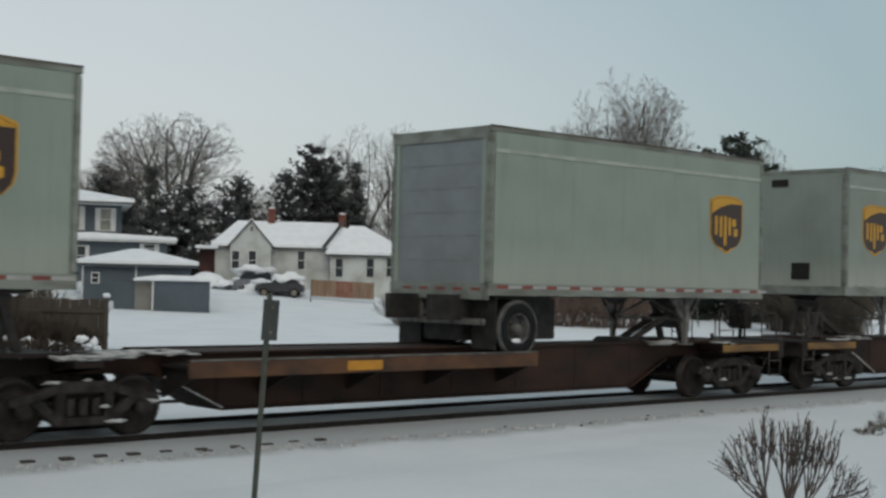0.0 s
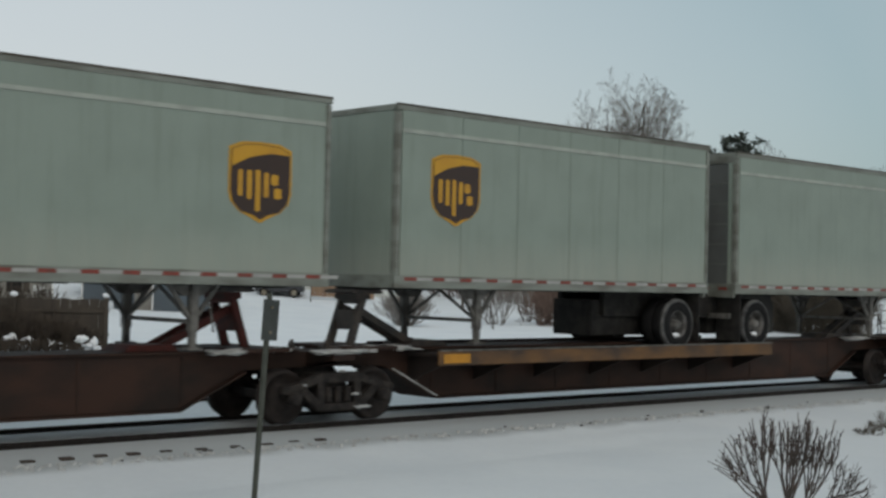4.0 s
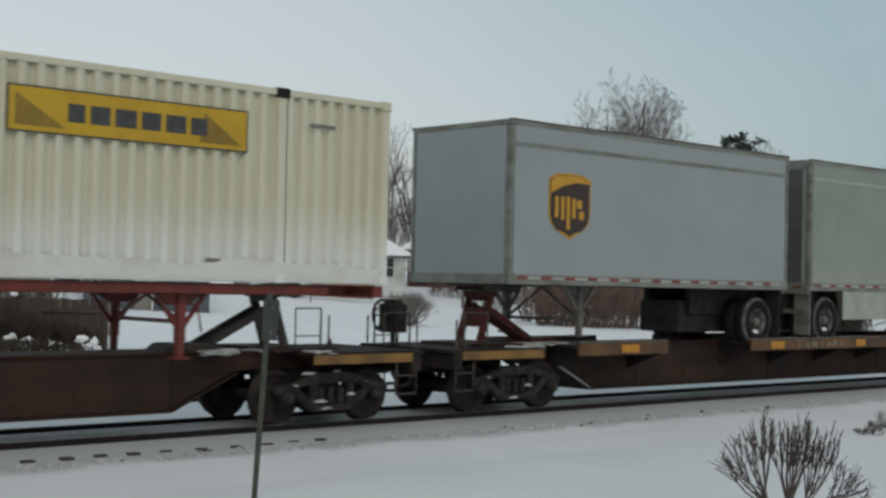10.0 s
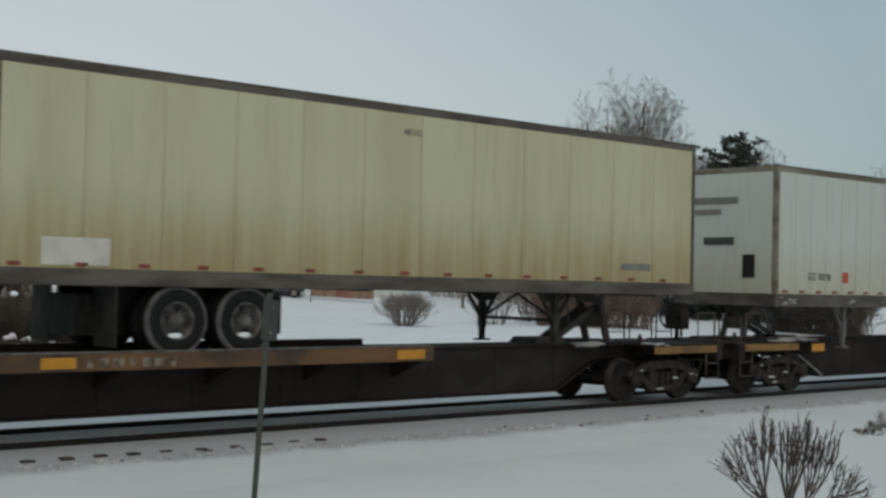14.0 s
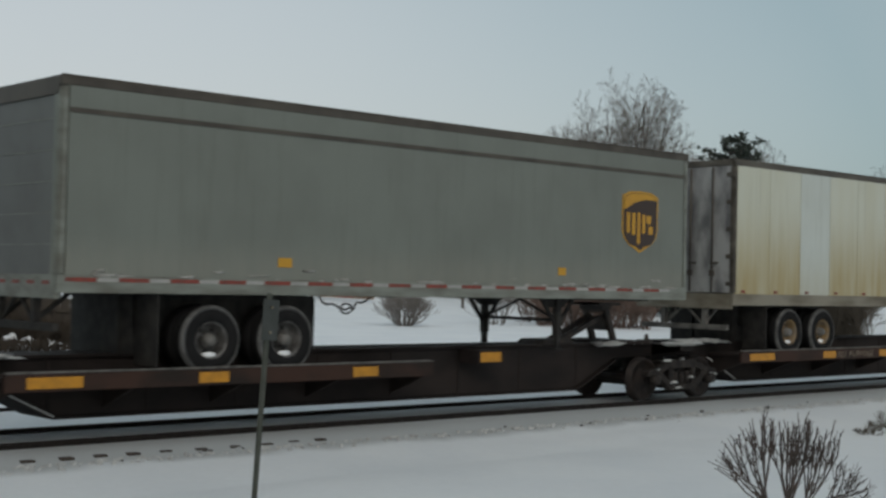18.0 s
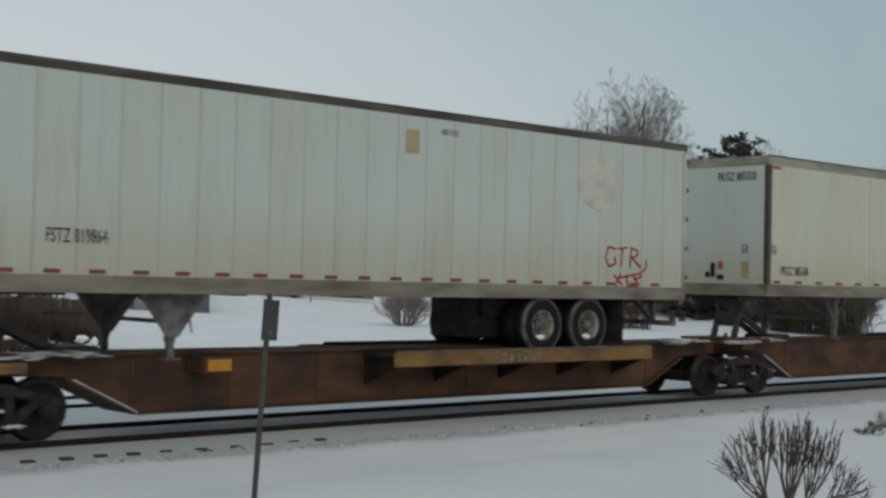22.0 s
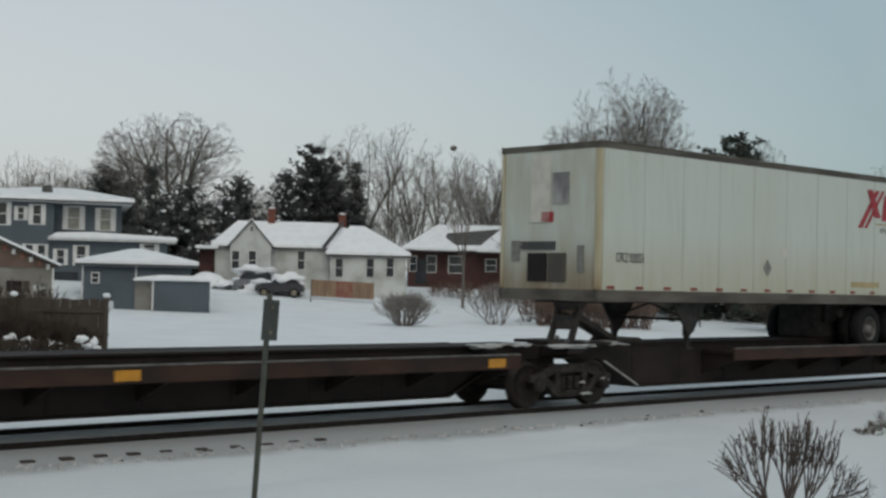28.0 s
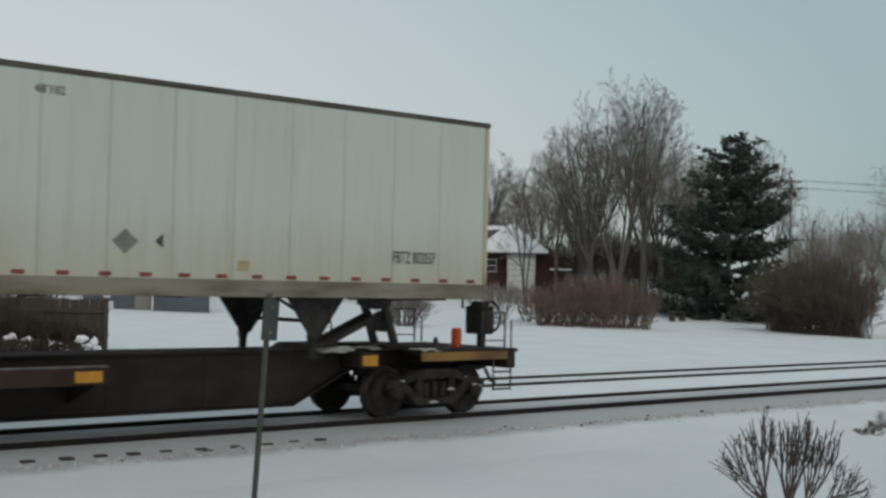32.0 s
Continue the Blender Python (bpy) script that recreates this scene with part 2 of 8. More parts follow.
M_CONTDOOR = mat("weathered_container_doors", (0.376, 0.368, 0.304), 0.6, col2=(0.240, 0.232, 0.192), scale=2.2, fine=0.08, stretch=(1, 1, 0.5),
                 grime=((0.192, 0.160, 0.096), 2.0, 3.2, 0.6))
M_CONTFRONT = mat("dirty_cream_front", (0.40, 0.365, 0.255), 0.6, col2=(0.31, 0.27, 0.17), scale=1.8, fine=0.08, stretch=(1, 1, 0.5))
M_CHRED = mat("red_chassis_paint", (0.160, 0.024, 0.014), 0.55, col2=(0.088, 0.018, 0.011), scale=3, fine=0.1)
M_UNDER = mat("undercarriage_black", (0.017, 0.016, 0.0155), 0.7, col2=(0.034, 0.032, 0.029), scale=5, fine=0.15, spec=0.25)
M_UNDERSALT = mat("salted_steel", (0.14, 0.135, 0.125), 0.75, col2=(0.06, 0.057, 0.052), scale=5, fine=0.15)
M_TYRE = mat("tyre_rubber", (0.015, 0.015, 0.0155), 0.9, col2=(0.020, 0.020, 0.020), scale=6, lo=0.5, hi=0.8, bump=0.3, spec=0.08)
M_TYREWALL = mat("salted_tyre_shoulder", (0.10, 0.10, 0.097), 0.8, col2=(0.025, 0.025, 0.025), scale=5, lo=0.4, hi=0.7, bump=0.3)
M_RIMW = mat("white_wheel_rim", (0.30, 0.29, 0.26), 0.5, 0.2, col2=(0.12, 0.10, 0.08), scale=6)
M_RIMY = mat("ochre_wheel_rim", (0.22, 0.14, 0.055), 0.6, 0.1, col2=(0.16, 0.13, 0.09), scale=6)
M_RIMD = mat("dark_wheel_rim", (0.055, 0.053, 0.050), 0.5, 0.3, col2=(0.16, 0.155, 0.15), scale=6, spec=0.3)
M_BROWN = mat("oxide_brown_railcar", (0.042, 0.021, 0.0145), 0.7, col2=(0.018, 0.012, 0.0095), scale=2.2, fine=0.15, stretch=(0.5, 1, 1), spec=0.25)
M_BROWNDK = mat("sooty_brown_railcar", (0.024, 0.018, 0.016), 0.75, col2=(0.013, 0.010, 0.0095), scale=2.2, fine=0.15, stretch=(0.5, 1, 1), spec=0.25)
M_RUSTCAR = mat("rusty_orange_railcar", (0.098, 0.043, 0.017), 0.8, col2=(0.034, 0.018, 0.011), scale=2.2, fine=0.18, stretch=(0.5, 1, 1))
M_OCHRE = mat("ochre_deck_edge", (0.21, 0.115, 0.026), 0.7, col2=(0.085, 0.045, 0.018), scale=2.2, fine=0.15, stretch=(0.5, 1, 1))
M_DECKY = mat("worn_yellow_deck_edge", (0.13, 0.064, 0.020), 0.7, col2=(0.040, 0.024, 0.015), scale=2.2, fine=0.15, stretch=(0.5, 1, 1))
M_YEL = mat("reflective_yellow", (0.480, 0.216, 0.010), 0.5, col2=(0.384, 0.176, 0.010), scale=8, fine=0.06)
M_TRUCK = mat("cast_steel_truck", (0.014, 0.012, 0.0115), 0.7, 0.2, col2=(0.040, 0.034, 0.030), scale=7, fine=0.2, spec=0.25)
M_WHEEL = mat("rail_wheel_steel", (0.014, 0.011, 0.010), 0.6, 0.3, col2=(0.030, 0.023, 0.020), scale=6, spec=0.3)
M_HITCHR = mat("maroon_hitch_paint", (0.085, 0.022, 0.018), 0.6, col2=(0.045, 0.018, 0.015), scale=4, spec=0.2)
M_HITCHB = mat("black_hitch_paint", (0.0330, 0.0300, 0.0300), 0.6, col2=(0.0675, 0.0540, 0.0450), scale=4, spec=0.35)
M_TAPER = mat("red_reflector_tape", (0.215, 0.036, 0.024), 0.5, col2=(0.135, 0.036, 0.026), scale=9, fine=0.05)
M_TAPEW = mat("white_reflector_tape", (0.336, 0.336, 0.320), 0.4, fine=0.05)
M_INK = mat("black_lettering", (0.030, 0.032, 0.034), 0.6, col2=(0.06, 0.06, 0.06), scale=12)
M_INKGREY = mat("faded_lettering", (0.136, 0.136, 0.128), 0.6, col2=(0.192, 0.192, 0.176), scale=12)
M_SHIELDB = mat("brown_shield", (0.032, 0.016, 0.010), 0.4, col2=(0.028, 0.014, 0.010), scale=4, fine=0.04, bump=0)
M_GOLD = mat("gold_decal", (0.496, 0.264, 0.014), 0.4, col2=(0.440, 0.224, 0.016), scale=3, fine=0.05, bump=0)
M_BANNER = mat("yellow_banner", (0.480, 0.304, 0.010), 0.45, col2=(0.416, 0.256, 0.012), scale=2, fine=0.05, bump=0)
M_BANNERDK = mat("ochre_scroll", (0.240, 0.152, 0.016), 0.45, fine=0.05, bump=0)
M_REDDEC = mat("crimson_decal", (0.288, 0.010, 0.020), 0.45, fine=0.05, bump=0)
M_ORANGEDEC = mat("orange_red_decal", (0.440, 0.064, 0.020), 0.45, col2=(0.360, 0.056, 0.024), scale=4, fine=0.06, bump=0)
M_STENCIL = mat("worn_stencil_paint", (0.20, 0.17, 0.13), 0.8, col2=(0.06, 0.042, 0.03), scale=9, lo=0.42, hi=0.65)
M_PALE = mat("pale_patch", (0.528, 0.520, 0.464), 0.5, fine=0.04, bump=0)
M_TAN = mat("tan_patch", (0.376, 0.304, 0.160), 0.6, fine=0.06)
M_GREEN = mat("green_decal", (0.02, 0.14, 0.06), 0.5, fine=0.05, bump=0)
M_BLACKBOX = mat("black_opening", (0.016, 0.014, 0.013), 0.7, bump=0, spec=0.2)
M_SIGNBACK = mat("grey_sign_back", (0.055, 0.060, 0.056), 0.6, 0.2, col2=(0.04, 0.045, 0.04), scale=5)
M_POSTST = mat("galvanised_post", (0.075, 0.080, 0.066), 0.6, 0.3, col2=(0.05, 0.055, 0.043), scale=6)

M_WSIDE = mat("white_clapboard", (0.50, 0.525, 0.51), 0.7, col2=(0.29, 0.29, 0.262), scale=0.8, lo=0.42, hi=0.72, fine=0.08)
M_BSIDE = mat("slate_blue_siding", (0.072, 0.094, 0.114), 0.7, col2=(0.062, 0.080, 0.096), scale=0.8, fine=0.06)
M_GSIDE = mat("grey_siding", (0.20, 0.195, 0.18), 0.8, col2=(0.15, 0.14, 0.12), scale=1.0, fine=0.08)
M_BRICK = mat("red_brick", (0.066, 0.027, 0.024), 0.85, col2=(0.048, 0.023, 0.020), scale=2.0, fine=0.15)
M_BARN = mat("faded_brown_barn_boards", (0.125, 0.085, 0.066), 0.85, col2=(0.095, 0.066, 0.052), scale=1.5, fine=0.12)
M_TRIMW = mat("white_trim", (0.62, 0.63, 0.62), 0.6, fine=0.04)
M_PANE = mat("dark_window_glass", (0.030, 0.036, 0.042), 0.12, fine=0.02, bump=0)
M_CURTAIN = mat("pane_before_pale_curtain", (0.25, 0.25, 0.225), 0.2, col2=(0.17, 0.17, 0.155), scale=3, fine=0.04, bump=0)
M_SHINGLE = mat("dark_shingle", (0.060, 0.060, 0.058), 0.85, col2=(0.10, 0.10, 0.10), scale=3)
M_CHIM = mat("chimney_brick", (0.135, 0.05, 0.036), 0.85, col2=(0.14, 0.05, 0.035), scale=5)
M_FENCER = mat("red_board_fence", (0.19, 0.070, 0.050), 0.8, col2=(0.24, 0.13, 0.09), scale=1.5)
M_FENCE = mat("weathered_boards", (0.058, 0.046, 0.035), 0.85, col2=(0.038, 0.031, 0.024), scale=2, stretch=(1, 1, 0.2))
M_FENCETAN = mat("tan_boards", (0.24, 0.165, 0.11), 0.85, col2=(0.17, 0.11, 0.075), scale=2, stretch=(1, 1, 0.2))
M_CARDK = mat("dark_car_paint", (0.030, 0.033, 0.040), 0.3, fine=0.03, bump=0)
M_CARGR = mat("grey_car_paint", (0.16, 0.17, 0.19), 0.3, fine=0.03, bump=0)
M_BARK = mat("grey_bark", (0.125, 0.115, 0.104), 0.9, col2=(0.085, 0.077, 0.069), scale=3, stretch=(1, 1, 0.2), bump=0.5)
M_TWIG = mat("bare_twigs", (0.190, 0.174, 0.160), 0.9, col2=(0.135, 0.123, 0.114), scale=3, bump=0)
M_TWIGRED = mat("reddish_brush_twigs", (0.150, 0.103, 0.083), 0.9, col2=(0.110, 0.078, 0.064), scale=2, bump=0)
M_BRUSHDK = mat("dark_brown_brush_twigs", (0.058, 0.045, 0.033), 0.9, col2=(0.040, 0.031, 0.024), scale=2, bump=0)
M_TWIGOLIVE = mat("dull_brown_brush_twigs", (0.090, 0.074, 0.055), 0.9, col2=(0.066, 0.054, 0.041), scale=2, bump=0)
M_SHRUB = mat("brown_shrub_stems", (0.046, 0.035, 0.031), 0.85, col2=(0.080, 0.062, 0.052), scale=8, bump=0.3)
M_NEEDLE = mat("dark_needles", (0.040, 0.053, 0.045), 0.8, col2=(0.060, 0.074, 0.058), scale=1.2, bump=0)
M_NEEDLE2 = mat("blackish_needles", (0.058, 0.063, 0.064), 0.8, col2=(0.082, 0.086, 0.082), scale=1.2, bump=0)
M_GRASS = mat("dead_grass", (0.110, 0.098, 0.078), 0.9, col2=(0.075, 0.066, 0.052), scale=6, bump=0)
M_ORANGE = mat("orange_marker", (0.55, 0.10, 0.03), 0.5, fine=0.05)


# ---- mesh kit
class Kit:
    """Collects vertices and faces for one mesh."""

    def __init__(self):
        self.v, self.f, self.s = [], [], []

    def face(self, idx, smooth=False):
        self.f.append(idx)
        self.s.append(smooth)

    def box(self, x0, x1, y0, y1, z0, z1):
        b = len(self.v)
        self.v += [(x, y, z) for z in (z0, z1) for y in (y0, y1) for x in (x0, x1)]
        for q in ((0, 2, 3, 1), (4, 5, 7, 6), (0, 1, 5, 4), (2, 6, 7, 3), (0, 4, 6, 2), (1, 3, 7, 5)):
            self.face([b + i for i in q])
        return self

    def prism(self, pts, y0, y1, axis="y"):
        """A polygon in the plane across an axis, drawn out along it. y: points are (x, z); x: (y, z); z: (x, y)."""
        b, n = len(self.v), len(pts)
        area = sum(pts[i][0] * pts[(i + 1) % n][1] - pts[(i + 1) % n][0] * pts[i][1] for i in range(n))
        if area < 0:
            pts = pts[::-1]
        if axis == "y":
            pts = pts[::-1]
        put = {"y": lambda p, d: (p[0], d, p[1]), "x": lambda p, d: (d, p[0], p[1]), "z": lambda p, d: (p[0], p[1], d)}[axis]
        self.v += [put(p, y0) for p in pts] + [put(p, y1) for p in pts]
        self.face([b + i for i in range(n)][::-1])
        self.face([b + n + i for i in range(n)])
        for i in range(n):
            j = (i + 1) % n
            self.face([b + i, b + j, b + n + j, b + n + i])
        return self

    def tip(self, p0, p1, r):
        """A twig that runs out to a point."""
        d = (p1 - p0).normalized()
        a = d.orthogonal().normalized() * r
        c = d.cross(a)
        b = len(self.v)
        self.v += [tuple(p0 + a), tuple(p0 - a * 0.5 + c * 0.87), tuple(p0 - a * 0.5 - c * 0.87), tuple(p1)]
        for k in range(3):
            self.face([b + k, b + (k + 1) % 3, b + 3])

    def tube(self, p0, p1, r0, r1=None, seg=8, caps=True):
        r1 = r0 if r1 is None else r1
        p0, p1 = Vector(p0), Vector(p1)
        d = (p1 - p0).normalized()
        a = d.orthogonal().normalized()
        c = d.cross(a)
        b = len(self.v)
        for p, r in ((p0, r0), (p1, r1)):
            for k in range(seg):
                t = 2 * math.pi * k / seg
                self.v.append(tuple(p + a * (r * math.cos(t)) + c * (r * math.sin(t))))
        for k in range(seg):
            j = (k + 1) % seg
            self.face([b + k, b + j, b + seg + j, b + seg + k], seg > 5)
        if caps:
            self.face([b + k for k in range(seg)][::-1])
            self.face([b + seg + k for k in range(seg)])
        return self

    def lathe(self, prof, seg=24, axis="y", at=(0, 0, 0), closed=False, caps=True):
        """A profile of (distance along the axis, radius) turned round it."""
        b, n = len(self.v), len(prof)
        for d, r in prof:
            for k in range(seg):
                t = 2 * math.pi * k / seg
                c, s = r * math.cos(t), r * math.sin(t)
                p = {"y": (c, d, s), "x": (d, c, s), "z": (c, s, d)}[axis]
                self.v.append((p[0] + at[0], p[1] + at[1], p[2] + at[2]))
        for i in range(n if closed else n - 1):
            i2 = (i + 1) % n
            for k in range(seg):
                j = (k + 1) % seg
                self.face([b + i * seg + k, b + i * seg + j, b + i2 * seg + j, b + i2 * seg + k], True)
        if caps and not closed:
            self.face([b + k for k in range(seg)])
            self.face([b + (n - 1) * seg + k for k in range(seg)][::-1])
        return self

    def beam(self, p0, p1, w, h):
        """A square bar from p0 to p1, w wide across and h deep."""
        p0, p1 = Vector(p0), Vector(p1)
        d = (p1 - p0).normalized()
        up = Vector((0, 0, 1)) if abs(d.z) < 0.95 else Vector((1, 0, 0))
        a = d.cross(up).normalized() * (w / 2)
        c = a.cross(d).normalized() * (h / 2)
        b = len(self.v)
        for p in (p0, p1):
            for q in (-a - c, a - c, a + c, -a + c):
                self.v.append(tuple(p + q))
        for q in ((0, 1, 2, 3), (7, 6, 5, 4), (0, 4, 5, 1), (1, 5, 6, 2), (2, 6, 7, 3), (3, 7, 4, 0)):
            self.face([b + i for i in q])
        return self

    def blob(self, c, rx, ry, rz, seed=0, seg=10, rings=6, rough=0.18):
        b = len(self.v)
        for i in range(rings + 1):
            ph = math.pi * i / rings
            for k in range(seg):
                t = 2 * math.pi * k / seg
                d = Vector((math.sin(ph) * math.cos(t), math.sin(ph) * math.sin(t), math.cos(ph)))
                w = 1 + rough * noise.noise(d * 1.7 + Vector((seed * 3.1, seed * 1.7, seed)))
                self.v.append((c[0] + rx * d.x * w, c[1] + ry * d.y * w, c[2] + rz * d.z * w))
        for i in range(rings):
            for k in range(seg):
                j = (k + 1) % seg
                self.face([b + i * seg + k, b + (i + 1) * seg + k, b + (i + 1) * seg + j, b + i * seg + j], True)
        return self

    def mesh(self, name, material=None, bevel=0.0, fix=True):
        me = bpy.data.meshes.new(name)
        me.from_pydata(self.v, [], self.f)
        me.polygons.foreach_set("use_smooth", self.s)
        if fix or bevel:
            bm = bmesh.new()
            bm.from_mesh(me)
            bmesh.ops.recalc_face_normals(bm, faces=bm.faces)
            if bevel:
                sharp = [e for e in bm.edges if len(e.link_faces) == 2 and e.calc_face_angle(0) > 0.6]
                bmesh.ops.bevel(bm, geom=sharp, offset=bevel, segments=2, affect="EDGES", clamp_overlap=True)
            bm.to_mesh(me)
            bm.free()
        if material:
            me.materials.append(material)
        return me


STORE = {}


def stored(key, make):
    """A mesh that is built once and shared by all alike parts."""
    if key not in STORE:
        STORE[key] = make()
    return STORE[key]


def part(name, shape, material, parent, label="", at=(0, 0, 0), turn=(0, 0, 0), bevel=0.0):
    """Links a Kit or a mesh as ONE mesh object under a thing or under a part."""
    me = shape.mesh(name, material, bevel) if isinstance(shape, Kit) else shape
    ob = new(name, me)
    ob.parent = parent
    ob.matrix_basis = pose(*at, *turn)
    return tagged(ob, label)


def thing(name, at, label, category, group="", turn=0.0, kind=""):
    ob = new(name)
    ob.empty_display_size = 0.3
    ob.matrix_basis = pose(*at, 0, 0, turn)
    return tagged(ob, label, category, group, kind)


def bar_mesh(dx, dy, dz, material, bevel=0.0):
    """A shared block centred on its origin."""
    key = ("bar", round(dx, 3), round(dy, 3), round(dz, 3), material.name, bevel)
    return stored(key, lambda: Kit().box(-dx / 2, dx / 2, -dy / 2, dy / 2, -dz / 2, dz / 2).mesh("bar", material, bevel))


def wall(name, x0, x1, y0, y1, z0, z1, material, parent, label="", bevel=0.0):
    """A block whose mesh keeps its height above the rails, so that road grime lies at the right height."""
    dx, dy = x1 - x0, y1 - y0
    me = stored(("wall", round(dx, 3), round(dy, 3), round(z0, 3), round(z1, 3), material.name), lambda: Kit().box(-dx / 2, dx / 2, -dy / 2, dy / 2, z0, z1).mesh(name, material, bevel))
    return part(name, me, material, parent, label, ((x0 + x1) / 2, (y0 + y1) / 2, 0))


def block(name, x0, x1, y0, y1, z0, z1, material, parent, label="", bevel=0.0):
    me = bar_mesh(x1 - x0, y1 - y0, z1 - z0, material, bevel)
    return part(name, me, material, parent, label, ((x0 + x1) / 2, (y0 + y1) / 2, (z0 + z1) / 2))


def lettering(name, words, size, material, parent, x, z, y=-1.305, end=False, squeeze=1.0, label="", lean=0.0):
    """Raised letters in the built-in font on the near side (or, with end, on the end wall that faces -x; x is then the place across)."""
    def make():
        cu = bpy.data.curves.new("letters", "FONT")
        cu.body, cu.size, cu.extrude, cu.resolution_u = words, size / 0.72, 0.002, 2
        cu.align_x, cu.shear = "LEFT", lean
        tmp = new("letters", cu)
        bpy.context.view_layer.update()
        me = bpy.data.meshes.new_from_object(tmp.evaluated_get(bpy.context.evaluated_depsgraph_get()))
        bpy.data.objects.remove(tmp)
        me.transform(Matrix.Diagonal((squeeze, 1, 1, 1)))
        me.materials.clear()
        me.materials.append(material)
        return me
    me = stored(("text", words, size, material.name, squeeze, lean), make)
    if end:
        return part(name, me, material, parent, label, (y, x, z), (90, 0, -90))
    return part(name, me, material, parent, label, (x, y, z), (90, 0, 0))


def plate(name, pts, material, parent, y=-1.305, thick=0.006, label=""):
    """A thin decal cut to an outline of (x, z) on the near side."""
    return part(name, Kit().prism(pts, y - thick / 2, y + thick / 2), material, parent, label)


def oval(cx, cz, rx, rz, n=18):
    return [(cx + rx * math.cos(2 * math.pi * k / n), cz + rz * math.sin(2 * math.pi * k / n)) for k in range(n)]


# ---- the train: how far it has rolled at each full second, in metres
ROLLED = [0.0, 12.62, 25.20, 37.83, 50.47, 63.10, 75.70, 88.31, 100.87, 113.38, 125.82, 138.02, 150.33, 162.72, 175.10, 187.49, 199.88,
          212.27, 224.69, 237.07, 249.36, 261.63, 273.92, 286.26, 298.63, 310.95, 323.22, 335.51, 347.83, 360.17, 372.54, 384.99, 397.41]
RADIUS = 0.42


def rolled(t):
    i = min(int(t), 31)
    return ROLLED[i] + (ROLLED[i + 1] - ROLLED[i]) * (t - i)


ROLLING = []   # things that ride with the train: (object, place along the train)
TURNING = []   # wheelsets: (object, place in its truck, place along the train)

NEAR, FAR = -1.295, 1.295


def tyre_mesh():
    return stored("tyre", lambda: Kit().lathe([(-0.13, 0.275), (-0.135, 0.38), (-0.125, 0.48), (-0.09, 0.505), (0.09, 0.505), (0.125, 0.48), (0.135, 0.38),
                                               (0.13, 0.275)], 28, closed=True).mesh("tyre", M_TYRE))


def shoulder_mesh():
    return stored("tyre_s", lambda: Kit().lathe([(-0.1335, 0.445), (-0.1285, 0.483), (-0.094, 0.509), (-0.060, 0.509), (-0.094, 0.500), (-0.12, 0.475)], 28, closed=True).mesh("tyre_shoulder", M_TYREWALL))


def rim_mesh(m):
    def make():
        k = Kit().lathe([(-0.115, 0.277), (-0.132, 0.272), (-0.132, 0.262), (-0.08, 0.245), (0.02, 0.225), (0.05, 0.205), (0.035, 0.14), (0.02, 0.10), (0.03, 0.0005)], 24, caps=False)
        for i in range(10):
            a = 2 * math.pi * i / 10
            k.tube((0.125 * math.cos(a), 0.0, 0.125 * math.sin(a)), (0.125 * math.cos(a), -0.05, 0.125 * math.sin(a)), 0.013, seg=6)
        return k.mesh("rim", m)
    return stored(("rim", m.name), make)


def axle(parent, x, rim, salted=True, z=1.655):
    """One trailer axle with dual tyres on both ends."""
    part("axle", stored("axle", lambda: Kit().tube((0, -0.95, 0), (0, 0.95, 0), 0.065, seg=10).mesh("axle", M_UNDER)), M_UNDER, parent, at=(x, 0, z))
    for y in (-1.12, -0.82, 0.82, 1.12):
        t = part("tyre", tyre_mesh(), M_TYRE, parent, at=(x, y, z))
        if y < -1 and salted:
            part("tyre_shoulder", shoulder_mesh(), M_TYREWALL, t, "salt-whitened tyre shoulder")
            part("snow_crust", stored("rimsnow", lambda: Kit().blob((0, -0.06, -0.215), 0.13, 0.05, 0.045, 3, 10, 5, 0.3).mesh("snow_crust", M_SNOWCAP)), M_SNOWCAP, t, "snow caked in the rim")
        if abs(y) > 1:
            r = part("rim", rim_mesh(rim), rim, t, turn=(0, 0, 0 if y < 0 else 180))
            if y < 0:
                part("hub", stored("hub", lambda: Kit().lathe([(0.03, 0.112), (-0.06, 0.10), (-0.12, 0.082), (-0.15, 0.07), (-0.155, 0.0005)], 16).mesh("hub", M_UNDERSALT)), M_UNDERSALT, r, "greasy steel hub")
                for i in range(5):
                    a = 2 * math.pi * (i + 0.3 * x) / 5
                    part("vent_hole", stored("vent", lambda: Kit().lathe([(-0.004, 0.036), (0.02, 0.036)], 10).mesh("vent_hole", M_BLACKBOX)), M_BLACKBOX, r, at=(0.172 * math.cos(a), 0.037, 0.172 * math.sin(a)))


